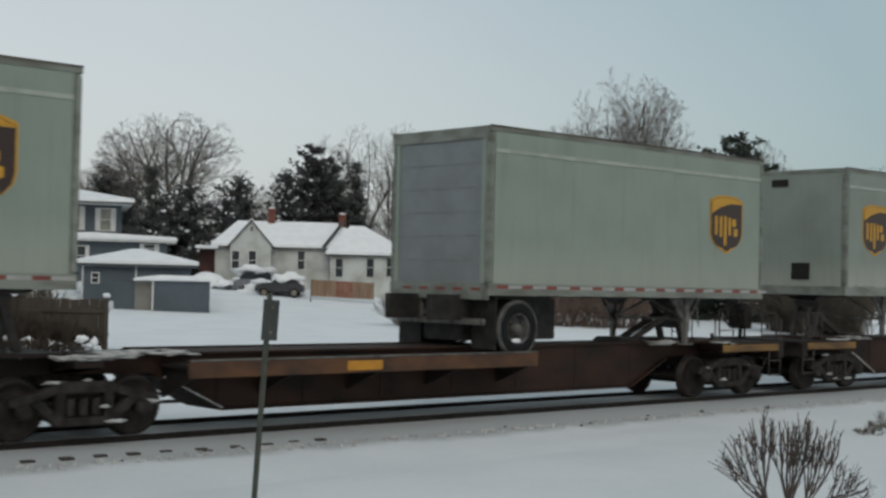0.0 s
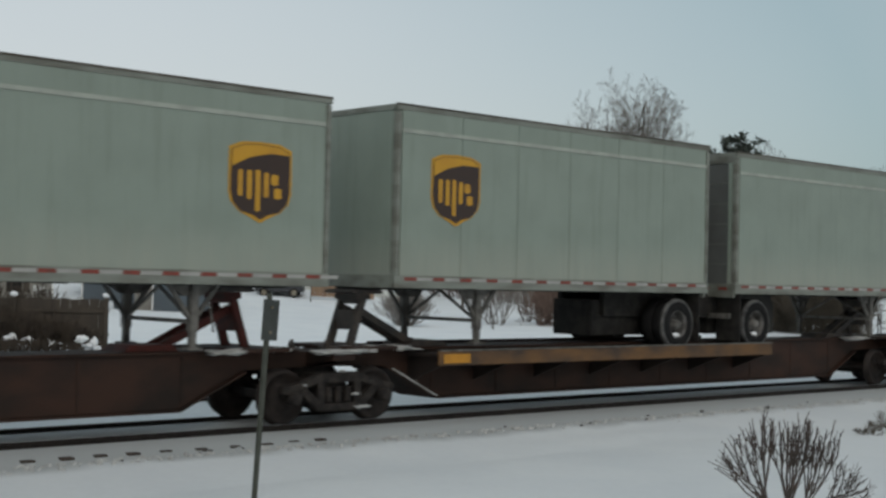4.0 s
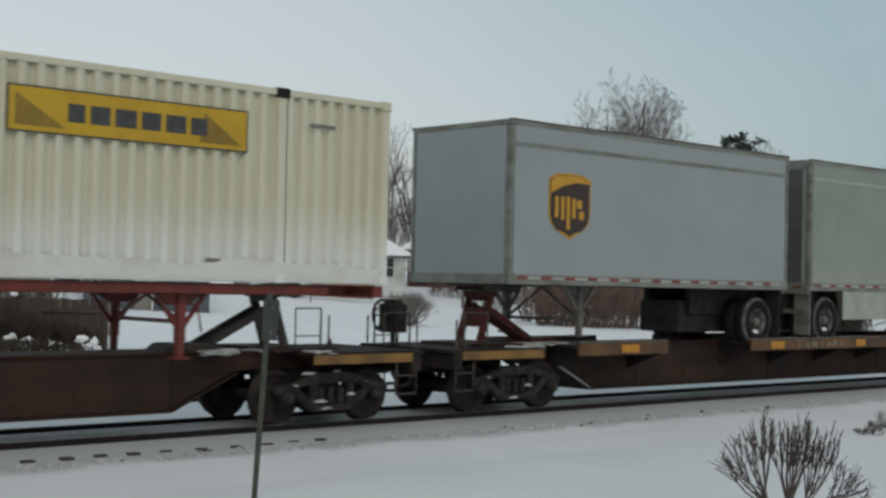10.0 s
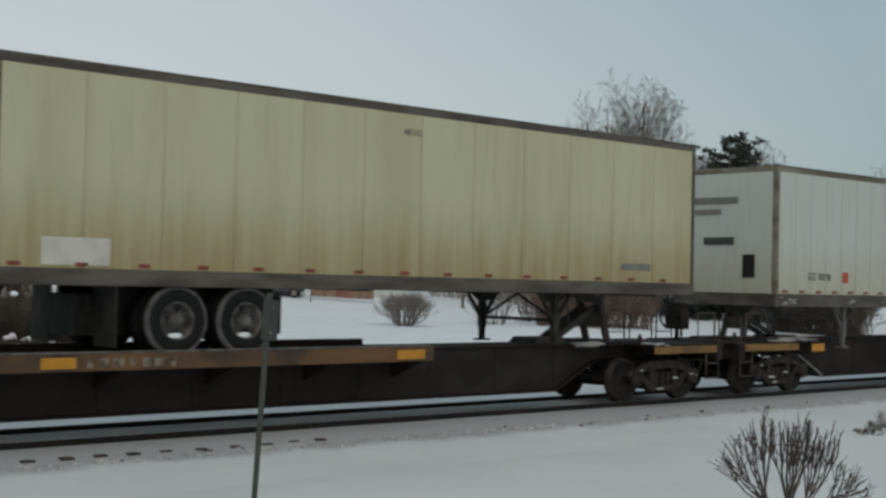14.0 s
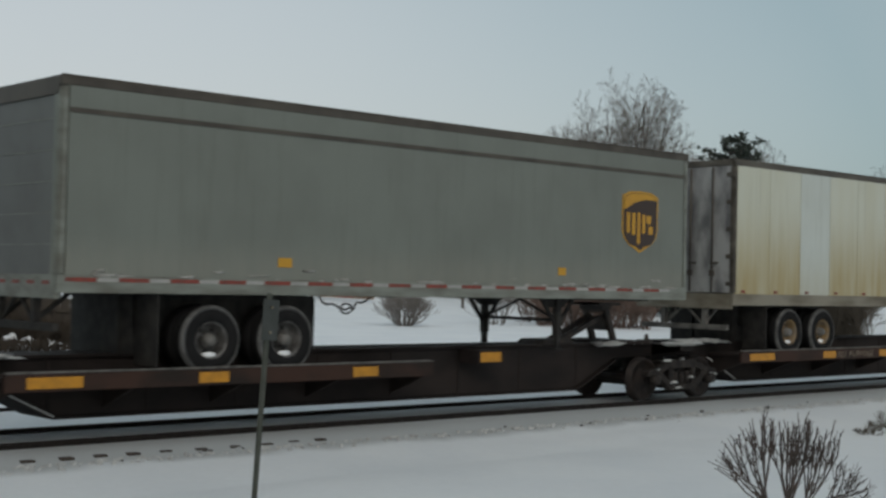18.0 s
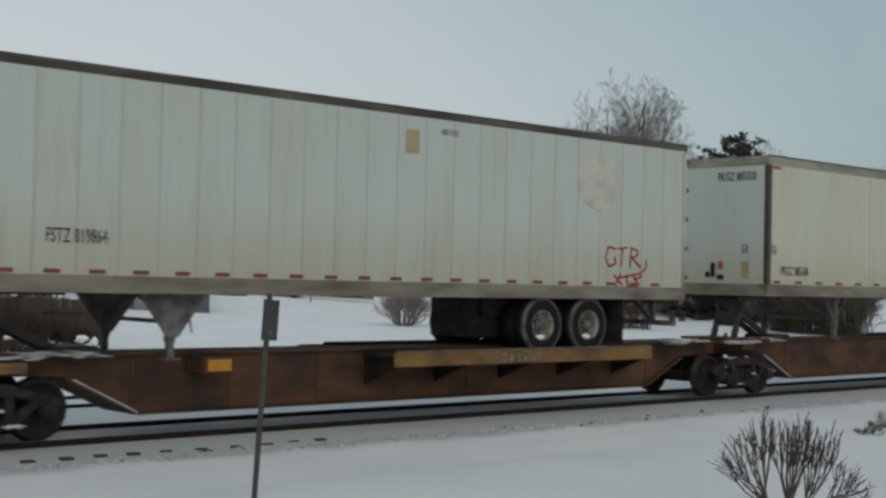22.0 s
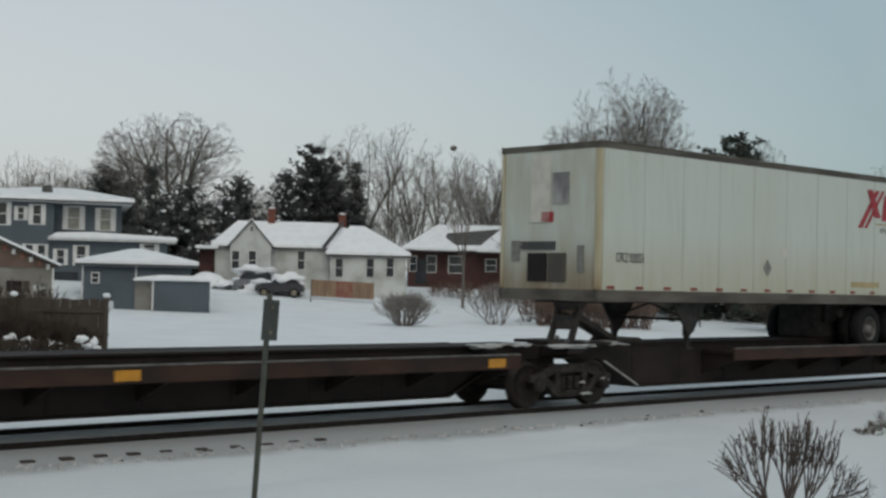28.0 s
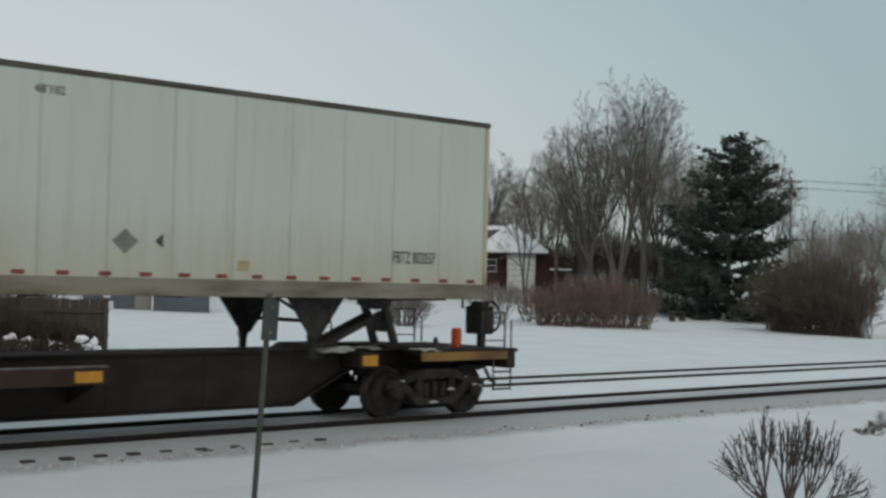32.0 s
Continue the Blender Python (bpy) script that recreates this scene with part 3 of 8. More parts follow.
def landing_gear(parent, x, zbot, style="truss", m=None):
    """Two folded-down support legs; truss: light crossed braces; wing: wide tapered gusset plates."""
    m = m or M_UNDERSALT
    for y in (-0.95, 0.95):
        foot = zbot - 0.95
        k = Kit().box(-0.065, 0.065, -0.065, 0.065, foot + 0.26, zbot).box(-0.05, 0.05, -0.05, 0.05, foot + 0.03, foot + 0.3)
        k.box(-0.13, 0.13, -0.11, 0.11, foot, foot + 0.035)
        part("leg", stored(("leg", round(zbot, 2), m.name), lambda: k.mesh("leg", m, 0.008)), m, parent, at=(x, y, 0))
        if style == "wing":
            part("gusset", stored(("gusset", round(zbot, 2), m.name), lambda: Kit().prism([(-0.55, zbot), (0.55, zbot), (0.09, zbot - 0.62), (-0.09, zbot - 0.62)], -0.02, 0.02)
                                  .mesh("gusset", m)), m, parent, at=(x, y - 0.07, 0))
        else:
            for dx in (-0.42, 0.42):
                part("brace", stored(("lbrace", dx, round(zbot, 2), m.name), lambda: Kit().beam((dx, 0, zbot), (0, 0, zbot - 0.55), 0.055, 0.055).mesh("brace", m)), m, parent, at=(x, y, 0))
        if style != "wing":
            part("gear_housing", stored(("lhouse", round(zbot, 2), m.name), lambda: Kit().prism([(-0.40, zbot), (0.40, zbot), (0.16, zbot - 0.17), (-0.16, zbot - 0.17)], -0.06, 0.06).mesh("gear_housing", m, 0.01)), m, parent, at=(x, y * 0.93, 0))
    part("cross_brace", stored(("xbr", round(zbot, 2), m.name), lambda: Kit().beam((0, -0.9, 1.60), (0, 0.9, 1.60), 0.06, 0.06)
                               .beam((0, -0.9, 1.62), (0, 0.0, zbot - 0.03), 0.04, 0.04).beam((0, 0.9, 1.62), (0, 0.0, zbot - 0.03), 0.04, 0.04)
                               .mesh("cross_brace", m)), m, parent, at=(x, 0, 0))
    part("crank", stored(("crank", m.name), lambda: Kit().tube((0.1, -1.02, 1.85), (0.22, -1.06, 1.85), 0.015, seg=6).tube((0.22, -1.06, 1.85), (0.28, -1.08, 1.45), 0.015, seg=6)
                         .mesh("crank", m)), m, parent, at=(x, 0, 0))


def bumper(parent, x, zbot, s, m=None):
    """The guard under the doors: two uprights and a low bar; s: +1 where the doors face +x."""
    m = m or M_UNDER
    z = zbot - 0.52
    part("bumper", stored(("bumper", s, round(zbot, 2), m.name), lambda: Kit().box(-0.05, 0.05, -1.12, 1.12, z, z + 0.11).box(-0.05, 0.05, -0.60, -0.48, z + 0.08, zbot)
                          .box(-0.05, 0.05, 0.48, 0.60, z + 0.08, zbot).beam((0, -0.54, z + 0.13), (-0.5 * s, -0.54, zbot), 0.06, 0.06)
                          .beam((0, 0.54, z + 0.13), (-0.5 * s, 0.54, zbot), 0.06, 0.06).beam((0, -0.5, z + 0.1), (0, 0.0, zbot), 0.05, 0.05)
                          .beam((0, 0.5, z + 0.1), (0, 0.0, zbot), 0.05, 0.05).mesh("bumper", m, 0.008)), m, parent, at=(x - 0.09 * s, 0, 0))


def doors(parent, x, z0, z1, m, s, hardware=None):
    """Two swing doors with lock rods and hinges on the end wall at x; s: -1 where they face -x."""
    hw = hardware or M_POST
    for side in (-1, 1):
        y0, y1 = (-1.235, -0.006) if side < 0 else (0.006, 1.235)
        d = wall("door", min(x, x + 0.035 * s), max(x, x + 0.035 * s), y0, y1, z0, z1, m, parent, "", 0.006)
        for f in (0.16, 0.62) if side > 0 else (0.38, 0.84):
            yy = (y1 - y0) * (f - 0.5)
            part("lock_rod", stored(("rod", round(z1 - z0, 2), hw.name), lambda: Kit().tube((0, 0, -(z1 - z0) / 2 + 0.02), (0, 0, (z1 - z0) / 2 - 0.02), 0.022, seg=8)
                                    .box(-0.03, 0.03, -0.05, 0.05, -(z1 - z0) / 2 + 0.35, -(z1 - z0) / 2 + 0.47).box(-0.03, 0.03, -0.14, 0.02, -(z1 - z0) / 2 + 0.60, -(z1 - z0) / 2 + 0.64)
                                    .mesh("lock_rod", hw)), hw, d, at=(0.045 * s, yy, (z0 + z1) / 2))
        for k in range(5):
            zz = (z0 + z1) / 2 - (z1 - z0) / 2 + (z1 - z0) * (0.07 + 0.215 * k)
            part("hinge", bar_mesh(0.05, 0.20, 0.09, hw), hw, d, at=(0.02 * s, (0.60 if side > 0 else -0.60), zz))


def shield(parent, x, z, w=1.12, h=1.20):
    """The brown shield emblem with a gold rim and a gold crest; plain gold forms in the middle."""
    def outline(g):
        a, top, bot = w / 2 - g, h / 2 - g, -h / 2 + g * 1.4
        p = [(-a, top - 0.10), (-a * 0.6, top - 0.015), (0, top), (a * 0.6, top - 0.015), (a, top - 0.10)]
        p += [(a, -h * 0.12), (a * 0.92, -h * 0.25), (a * 0.66, -h * 0.36), (a * 0.25, bot + 0.07), (0, bot)]
        p += [(-a * 0.25, bot + 0.07), (-a * 0.66, -h * 0.36), (-a * 0.92, -h * 0.25), (-a, -h * 0.12)]
        return [(x + u, z + v) for u, v in p]
    lg = plate("emblem", outline(0), M_GOLD, parent, -1.304, 0.006, "brown and gold shield emblem")
    sub = lambda pts, m, y: part("emblem_field", Kit().prism(pts, y, y + 0.004), m, lg)
    sub(outline(0.035), M_SHIELDB, -1.312)
    a = w / 2 - 0.05
    sub([(x - a, z + h / 2 - 0.14), (x - a * 0.6, z + h / 2 - 0.06), (x, z + h / 2 - 0.045), (x + a * 0.6, z + h / 2 - 0.06), (x + a, z + h / 2 - 0.14),
         (x + a, z + 0.43), (x + a * 0.3, z + 0.44), (x - a * 0.4, z + 0.36), (x - a, z + 0.22)], M_GOLD, -1.316)
    for dx, dz, bw, bh in ((-0.36, -0.02, 0.085, 0.40), (-0.20, -0.04, 0.085, 0.44), (-0.05, -0.12, 0.085, 0.62), (0.10, -0.03, 0.085, 0.38), (0.25, 0.05, 0.13, 0.17), (0.31, -0.15, 0.13, 0.17)):
        sub([(x + dx - bw / 2, z + dz - bh / 2 + 0.02), (x + dx, z + dz - bh / 2), (x + dx + bw / 2, z + dz - bh / 2 + 0.02), (x + dx + bw / 2, z + dz + bh / 2 - 0.02),
             (x + dx, z + dz + bh / 2), (x + dx - bw / 2, z + dz + bh / 2 - 0.02)], M_GOLD, -1.317)


def salt_foot(parent, x0, x1, z, n, seed, high=0.10):
    """Frozen slush and salt caught along the foot of the near side."""
    rng, k = random.Random(seed), Kit()
    for i in range(n):
        k.blob((rng.uniform(x0, x1), -1.301, z + abs(rng.gauss(0, high)) * rng.random()), rng.uniform(0.04, 0.20), 0.008, rng.uniform(0.008, 0.03), i, 10, 5, 1.2)
    tagged(part("salt_crust", k, M_SALT, parent), "crust of frozen slush", kind="stuff")


def hose(parent, x0, x1, z, sag):
    """A slack air hose with a loop, hung under the body."""
    k, n = Kit(), 14
    pts = [(x0 + (x1 - x0) * i / n, -1.05 + 0.1 * math.sin(i * 0.7), z - sag * math.sin(math.pi * i / n) + 0.03 * math.sin(i * 1.9)) for i in range(n + 1)]
    for a, b in zip(pts, pts[1:]):
        k.tube(a, b, 0.017, seg=6, caps=False)
    cx, cz = (x0 + x1) / 2, z - sag
    for i in range(10):
        a, b = 2 * math.pi * i / 10, 2 * math.pi * (i + 1) / 10
        k.tube((cx + 0.12 * math.cos(a), -1.06, cz + 0.08 * math.sin(a)), (cx + 0.12 * math.cos(b), -1.06, cz + 0.08 * math.sin(b)), 0.015, seg=5, caps=False)
    part("air_hose", k, M_UNDER, parent, "slack black air hose")


def tape_row(parent, x0, x1, z, step, length=0.28, both=False, height=0.055):
    n = int((x1 - x0) / step)
    for i in range(n + 1):
        xx = x0 + i * step
        part("reflector", bar_mesh(length, 0.006, height, M_TAPER), M_TAPER, parent, at=(xx, -1.3045, z))
        if both:
            part("reflector", bar_mesh(step - length - 0.02, 0.006, height, M_TAPEW), M_TAPEW, parent, at=(xx + step / 2, -1.3045, z))


def strip_text(parent, x, z, w, h, m=None, name="stencil", y=-1.3045, n=1):
    """Writing that cannot be made out: plain bars of its size."""
    m = m or M_INKGREY
    for i in range(n):
        part(name, bar_mesh(w / n * 0.9, 0.005, h, m), m, parent, at=(x + w / n * (i + 0.5), y, z))


def trailer(u0, u1, ztop, zbot, front, paint, label, axles, legs, end=None, rail=None, low=None, posts=None, rim=None, panel=1.2, group="trailers on the train",
            smooth=False, roller=False, leg_style="truss", tape=(0.6, 0.28, False), fronts=None, band=False, gear=None, patch=(), salted=True, name="box_trailer", lowh=0.20, toph=0.125, az=1.655, sill_m=None):
    """A box trailer from u0 to u1 along the train; front: 'L' or 'R', the end with the coupling pin. axles, legs: places from u0."""
    L = u1 - u0
    th = thing(name, (u0, 0, 0), label, "trailer", group)
    ROLLING.append((th, u0))
    rail, low, posts, rim, end, fronts = rail or M_ALU, low or M_ALU, posts or M_ALU, rim or M_RIMW, end or paint, fronts or paint
    zl, zr = zbot + lowh, ztop - toph
    wall("inner_wall", 0.05, L - 0.05, -1.27, 1.27, zl - 0.02, ztop - 0.06, paint, th)
    block("roof", 0.02, L - 0.02, -1.28, 1.28, ztop - 0.055, ztop - 0.012, M_ALU, th, "pale sheet roof")
    n = 1 if smooth else max(1, round((L - 0.24) / panel))
    pw = (L - 0.24) / n
    for i in range(n):
        m = M_CLEANPANEL if i in patch else paint
        me = stored(("panel", round(pw, 3), round(zl, 2), round(zr, 2), m.name), lambda: Kit().box(0.003, pw - 0.003, NEAR, NEAR + 0.024, zl, zr)
                    .box(pw - 0.03, pw - 0.012, NEAR - 0.005, NEAR, zl, zr).mesh("side_panel", m, 0.0015))
        part("side_panel", me, m, th, "bright replacement panel" if m is M_CLEANPANEL and paint is not m else "", (0.12 + i * pw, 0, 0))
    wall("far_side_wall", 0.12, L - 0.12, FAR - 0.024, FAR, zl, zr, paint, th)
    for y0, y1 in ((NEAR - 0.008, NEAR + 0.05), (FAR - 0.05, FAR + 0.008)):
        block("top_rail", 0.0, L, y0, y1, zr, ztop, rail, th, "", 0.008)
        block("roof_edge", 0.0, L, *((y0 - 0.006, y0 + 0.03) if y0 < 0 else (y1 - 0.03, y1 + 0.006)), ztop - 0.022, ztop + 0.012, M_ALUDARK, th, "dark folded roof edge")
        block("bottom_rail", 0.0, L, y0, y1, zbot, zl, low, th, "", 0.008)
    for xx in (0.0, L - 0.12):
        for y0, y1 in ((NEAR - 0.003, NEAR + 0.115), (FAR - 0.115, FAR + 0.003)):
            block("corner_post", xx, xx + 0.12, y0, y1, zl, zr, posts, th, "", 0.025)
    block("floor", 0.03, L - 0.03, -1.25, 1.25, zbot + 0.03, zbot + 0.12, M_UNDER, th)
    fl = front == "L"
    xf, xb, s = (0.0, L, 1) if fl else (L, 0.0, -1)
    # front wall and its rails
    wall("front_wall", *sorted((xf + 0.012 * s, xf + 0.05 * s)), -1.18, 1.18, zl, zr, fronts, th)
    block("front_rail", *sorted((xf, xf + 0.06 * s)), -1.24, 1.24, zr, ztop, rail, th, "", 0.008)
    block("front_sill", *sorted((xf, xf + 0.06 * s)), -1.24, 1.24, zbot, zl, low, th, "", 0.008)
    block("coupler_plate", *sorted((xf + 0.25 * s, xf + 1.6 * s)), -0.55, 0.55, zbot - 0.04, zbot + 0.03, M_UNDER, th, "", 0.01)
    # rear end
    block("rear_sill", *sorted((xb, xb - 0.10 * s)), -1.24, 1.24, zbot - 0.08, zl, sill_m or low, th, "", 0.01)
    block("rear_header", *sorted((xb, xb - 0.08 * s)), -1.24, 1.24, zr - (0.12 if roller else 0.0), ztop, rail, th, "", 0.008)
    if roller:
        block("roller_door", *sorted((xb - 0.07 * s, xb - 0.03 * s)), -1.10, 1.10, zl, zr - 0.12, M_DOORGREY if roller is True else roller, th, "grey slatted roller door", 0.004)
        for yy in (-1.14, 1.14):
            wall("door_jamb", *sorted((xb - 0.075 * s, xb)), yy - 0.045, yy + 0.045, zl, zr - 0.12, paint, th)
        for k in range(6):
            block("door_slat_joint", *sorted((xb - 0.03 * s, xb - 0.024 * s)), -1.09, 1.09, zl + 0.40 + 0.42 * k, zl + 0.412 + 0.42 * k, M_GREYTRIM, th)
        for k in range(5):
            block("tail_reflector", *sorted((xb, xb + 0.006 * s)), -1.1 + 0.45 * k, -0.88 + 0.45 * k, zl - 0.13, zl - 0.08, M_TAPER, th)
    else:
        doors(th, xb - 0.04 * s, zl + 0.02, zr - 0.01, end, s)
        block("door_gap", *sorted((xb - 0.06 * s, xb - 0.045 * s)), -1.24, 1.24, zl, zr, M_POST, th)
    bumper(th, xb, zbot, s, M_UNDERSALT if gear is None else gear)
    # running gear
    ax = sorted(axles)
    mid = sum(ax) / len(ax)
    for y in (-0.55, 0.55):
        block("slider_rail", mid - 1.5, min(L - 0.1, mid + 1.5) if mid + 1.5 > L - 0.1 else mid + 1.5, y - 0.06, y + 0.06, az + 0.14, zbot, M_UNDER, th)
    block("suspension_frame", max(0.15, mid - 1.75), min(L - 0.15, mid + 1.75), -0.50, 0.50, az - 0.235, 1.98, M_UNDER, th, "black sliding suspension frame", 0.02)
    for a in ax:
        axle(th, a, rim, salted, az)
        for y in (-0.55, 0.55):
            part("spring_hanger", stored("hanger", lambda: Kit().prism([(-0.35, 0.12), (0.35, 0.12), (0.12, -0.16), (-0.12, -0.16)], -0.05, 0.05).mesh("spring_hanger", M_UNDER)), M_UNDER, th, at=(a, y, az + 0.145))
    for y in (-0.97, 0.97):
        xm = min(L - 0.25, mid + 1.55) if s > 0 else max(0.23, mid - 1.57)
        block("mud_flap", xm, xm + 0.02, y - 0.3, y + 0.3, az - 0.36, zbot, M_UNDER, th)
    landing_gear(th, legs, zbot, leg_style, gear)
    for i in range(5):
        block("cross_member", 1.9 + (L - 3.5) * i / 5, 1.96 + (L - 3.5) * i / 5, -1.2, 1.2, zbot - 0.02, zbot + 0.03, M_UNDER, th)
    if tape:
        st, ln, wh = tape
        tape_row(th, 0.35, L - 0.3, zl - 0.06 if wh else zl + 0.05, st, ln, wh)
    if band:
        block("side_moulding", 0.12, L - 0.12, NEAR - 0.012, NEAR - 0.001, zr - 0.36, zr - 0.29, band, th, "pale raised moulding strip", 0.004)
    return th


def pup(u0, u1, ztop, front, paint, label, legs, ax, emblem=None, band=None, zbot=2.14, **kw):
    th = trailer(u0, u1, ztop, zbot, front, paint, label, [ax], legs, rail=M_GREYTRIM, low=M_GREYTRIM, posts=kw.pop("posts", M_GREYTRIM), rim=M_RIMD, smooth=kw.pop("smooth", True),
                 roller=kw.pop("roller", True), tape=None if paint in (M_SALTED, M_GREYDIRT) else (0.62, 0.26, True), name="short_trailer", lowh=0.18 if zbot > 2.2 else 0.21, toph=0.10, az=kw.pop("az", 1.52), band=band or M_BAND, group="short trailers in pairs", **kw)
    if emblem:
        shield(th, *emblem)
    return th


G1 = "short grey trailer with a shield emblem"
pup(0.30, 8.60, 5.02, "R", M_GREY, G1 + " riding on a railcar", 6.5, 1.0, (6.85, 3.68), az=1.46, zbot=2.04)
pup(16.24, 24.36, 4.97, "R", M_GREY, G1 + " and closed roller door", 5.95, 0.82, (6.80, 3.55), roller=M_NOSEGREY, az=1.46, zbot=2.04)
t2 = pup(27.62, 35.80, 5.07, "L", M_GREYDIRT, G1 + ", salt-streaked at its foot", 2.26, 7.15, (1.27, 3.67), fronts=M_GREYDIRT, posts=M_GREYTRIM)
pup(36.43, 44.84, 5.12, "R", M_GREYDIRT, "short plain grey trailer with seamed side panels", 5.35, 0.92, None, smooth=False, panel=1.35, roller=False, end=M_POST)
t4 = pup(46.07, 54.30, 5.15, "L", M_SALTED, G1 + ", darkened and streaked with salt", 2.2, 7.25, (1.26, 3.78), band=M_BAND)
pup(55.18, 63.28, 5.06, "R", M_GREY, G1 + " and dark roller door", 5.9, 0.85, (6.78, 3.66))
pup(64.59, 72.93, 5.12, "L", M_GREY, G1 + ", lightly salted", 2.2, 7.45, (1.32, 3.78), smooth=False, panel=1.4)
pup(73.85, 81.93, 5.08, "R", M_GREY, G1 + " and white tape strip", 5.9, 0.85, (6.67, 3.62))
pup(142.54, 151.12, 5.13, "L", M_GREYBLUE, "clean blue-grey short trailer with a brown shield emblem", 2.25, 7.56, (1.55, 3.67), band=M_GREYTRIM, fronts=M_GREYBLUE, az=1.56, zbot=2.24)
t9 = pup(151.96, 160.05, 5.14, "R", M_GREY, G1 + " and pale skirt", 5.9, 0.78, (6.88, 3.75), az=1.59, zbot=2.24)
block("mud_guard", 0.10, 0.14, -1.26, -0.86, 1.25, 2.24, M_GREYTRIM, t9, "pale rear wheel guard", 0.006)
wall("side_skirt", 1.42, 5.7, -1.29, -1.262, 1.60, 2.25, M_BAND, t9, "dull metal side skirt", 0.01)
rng = random.Random(9)
for i in range(13):
    z = 2.37
    while z < 3.55 + 0.2 * math.sin(i * 2.3):
        x, hh, w = 0.14 + 0.614 * i + rng.gauss(0, 0.012), rng.uniform(0.05, 0.22), rng.uniform(0.010, 0.042)
        plate("salt_streak", [(x - w, z), (x + w * 0.6, z - 0.02), (x + w, z + hh * 0.6), (x + w * 0.2, z + hh), (x - w * 0.7, z + hh * 0.7)], M_SALT, t4, -1.2985, 0.004)
        z += hh + rng.uniform(-0.02, 0.10)
block("salt_crust", 0.1, 8.1, -1.310, -1.303, 2.16, 2.33, M_SALT, t4, "crust of dried road salt")
block("front_vent", -0.012, 0.012, 0.25, 0.69, 4.69, 4.86, M_BLACKBOX, t2)
block("front_box", -0.012, 0.012, -0.36, 0.12, 2.50, 2.89, M_BLACKBOX, t2, "black connection box")
block("front_box", -0.012, 0.012, 1.0, 1.16, 2.51, 2.95, M_BLACKBOX, t2)

# white 53-foot van with a shallow top band
p1 = trailer(85.06, 101.14, 5.16, 2.13, "L", M_CREAM, "long cream van trailer with rust stains at its nose", [10.96, 12.28], 3.55, rail=M_ALULT, low=M_ALU, posts=M_CREAM, rim=M_RIMD,
             panel=2.44, tape=(1.24, 0.34, True), fronts=M_NOSEDK, gear=M_UNDERSALT, toph=0.22, az=1.57, lowh=0.19)
def rust_runs(th, spots, seed):
    """Rust that has run down a front wall from (across, top, length)."""
    rng = random.Random(seed)
    for y, z, ln in spots:
        w = rng.uniform(0.012, 0.035)
        ln *= 0.7
        pts = [(y - w, z), (y + w * 0.7, z + 0.04), (y + w, z - ln * 0.35), (y + w * 0.45, z - ln * 0.8), (y + w * 0.1, z - ln), (y - w * 0.5, z - ln * 0.6)]
        part("rust_run", Kit().prism(pts, 0.004, 0.014, "x"), M_BROWNED, th, "brown rust run down the nose")


rust_runs(p1, ((-1.12, 3.25, 0.62), (-1.02, 2.80, 0.40), (-0.95, 2.95, 0.55), (-0.62, 2.72, 0.34), (-0.35, 3.02, 0.30), (0.05, 2.75, 0.36), (0.42, 2.88, 0.42), (0.80, 2.66, 0.30), (1.08, 3.30, 0.50), (-1.08, 4.62, 0.40)), 4)
lettering("reporting_mark", "PKGZ", 0.16, M_INK, p1, 0.26, 4.27, squeeze=0.72)
lettering("reporting_mark", "804720", 0.16, M_INK, p1, 0.25, 4.05, squeeze=0.72)
lettering("reporting_mark", "PKGZ", 0.15, M_INK, p1, 0.07, 4.14, -0.012, True, 0.8)
lettering("reporting_mark", "804720", 0.15, M_INK, p1, 0.07, 3.90, -0.012, True, 0.8)
block("size_decal", 0.95, 1.20, -1.306, -1.299, 2.37, 2.60, M_GOLD, p1, "yellow square size decal")
lettering("size_number", "53'", 0.14, M_INK, p1, 0.98, 2.42, -1.309, squeeze=0.8)
block("decal", 0.18, 0.31, -1.306, -1.299, 2.35, 2.48, M_INK, p1)
plate("hazard_holder", [(7.46, 2.67), (7.67, 2.86), (7.89, 2.67), (7.67, 2.48)], M_INKGREY, p1, label="grey diamond placard holder")
for yy, zz, w, h in ((-0.55, 3.6, 0.3, 0.14), (-0.55, 3.4, 0.22, 0.14), (-0.3, 2.6, 0.14, 0.1), (0.1, 2.55, 0.2, 0.12), (-0.7, 2.6, 0.12, 0.35), (0.65, 2.6, 0.18, 0.3)):
    block("nose_fitting", -0.012, 0.014, yy - w / 2, yy + w / 2, zz - h / 2, zz + h / 2, M_POST, p1)


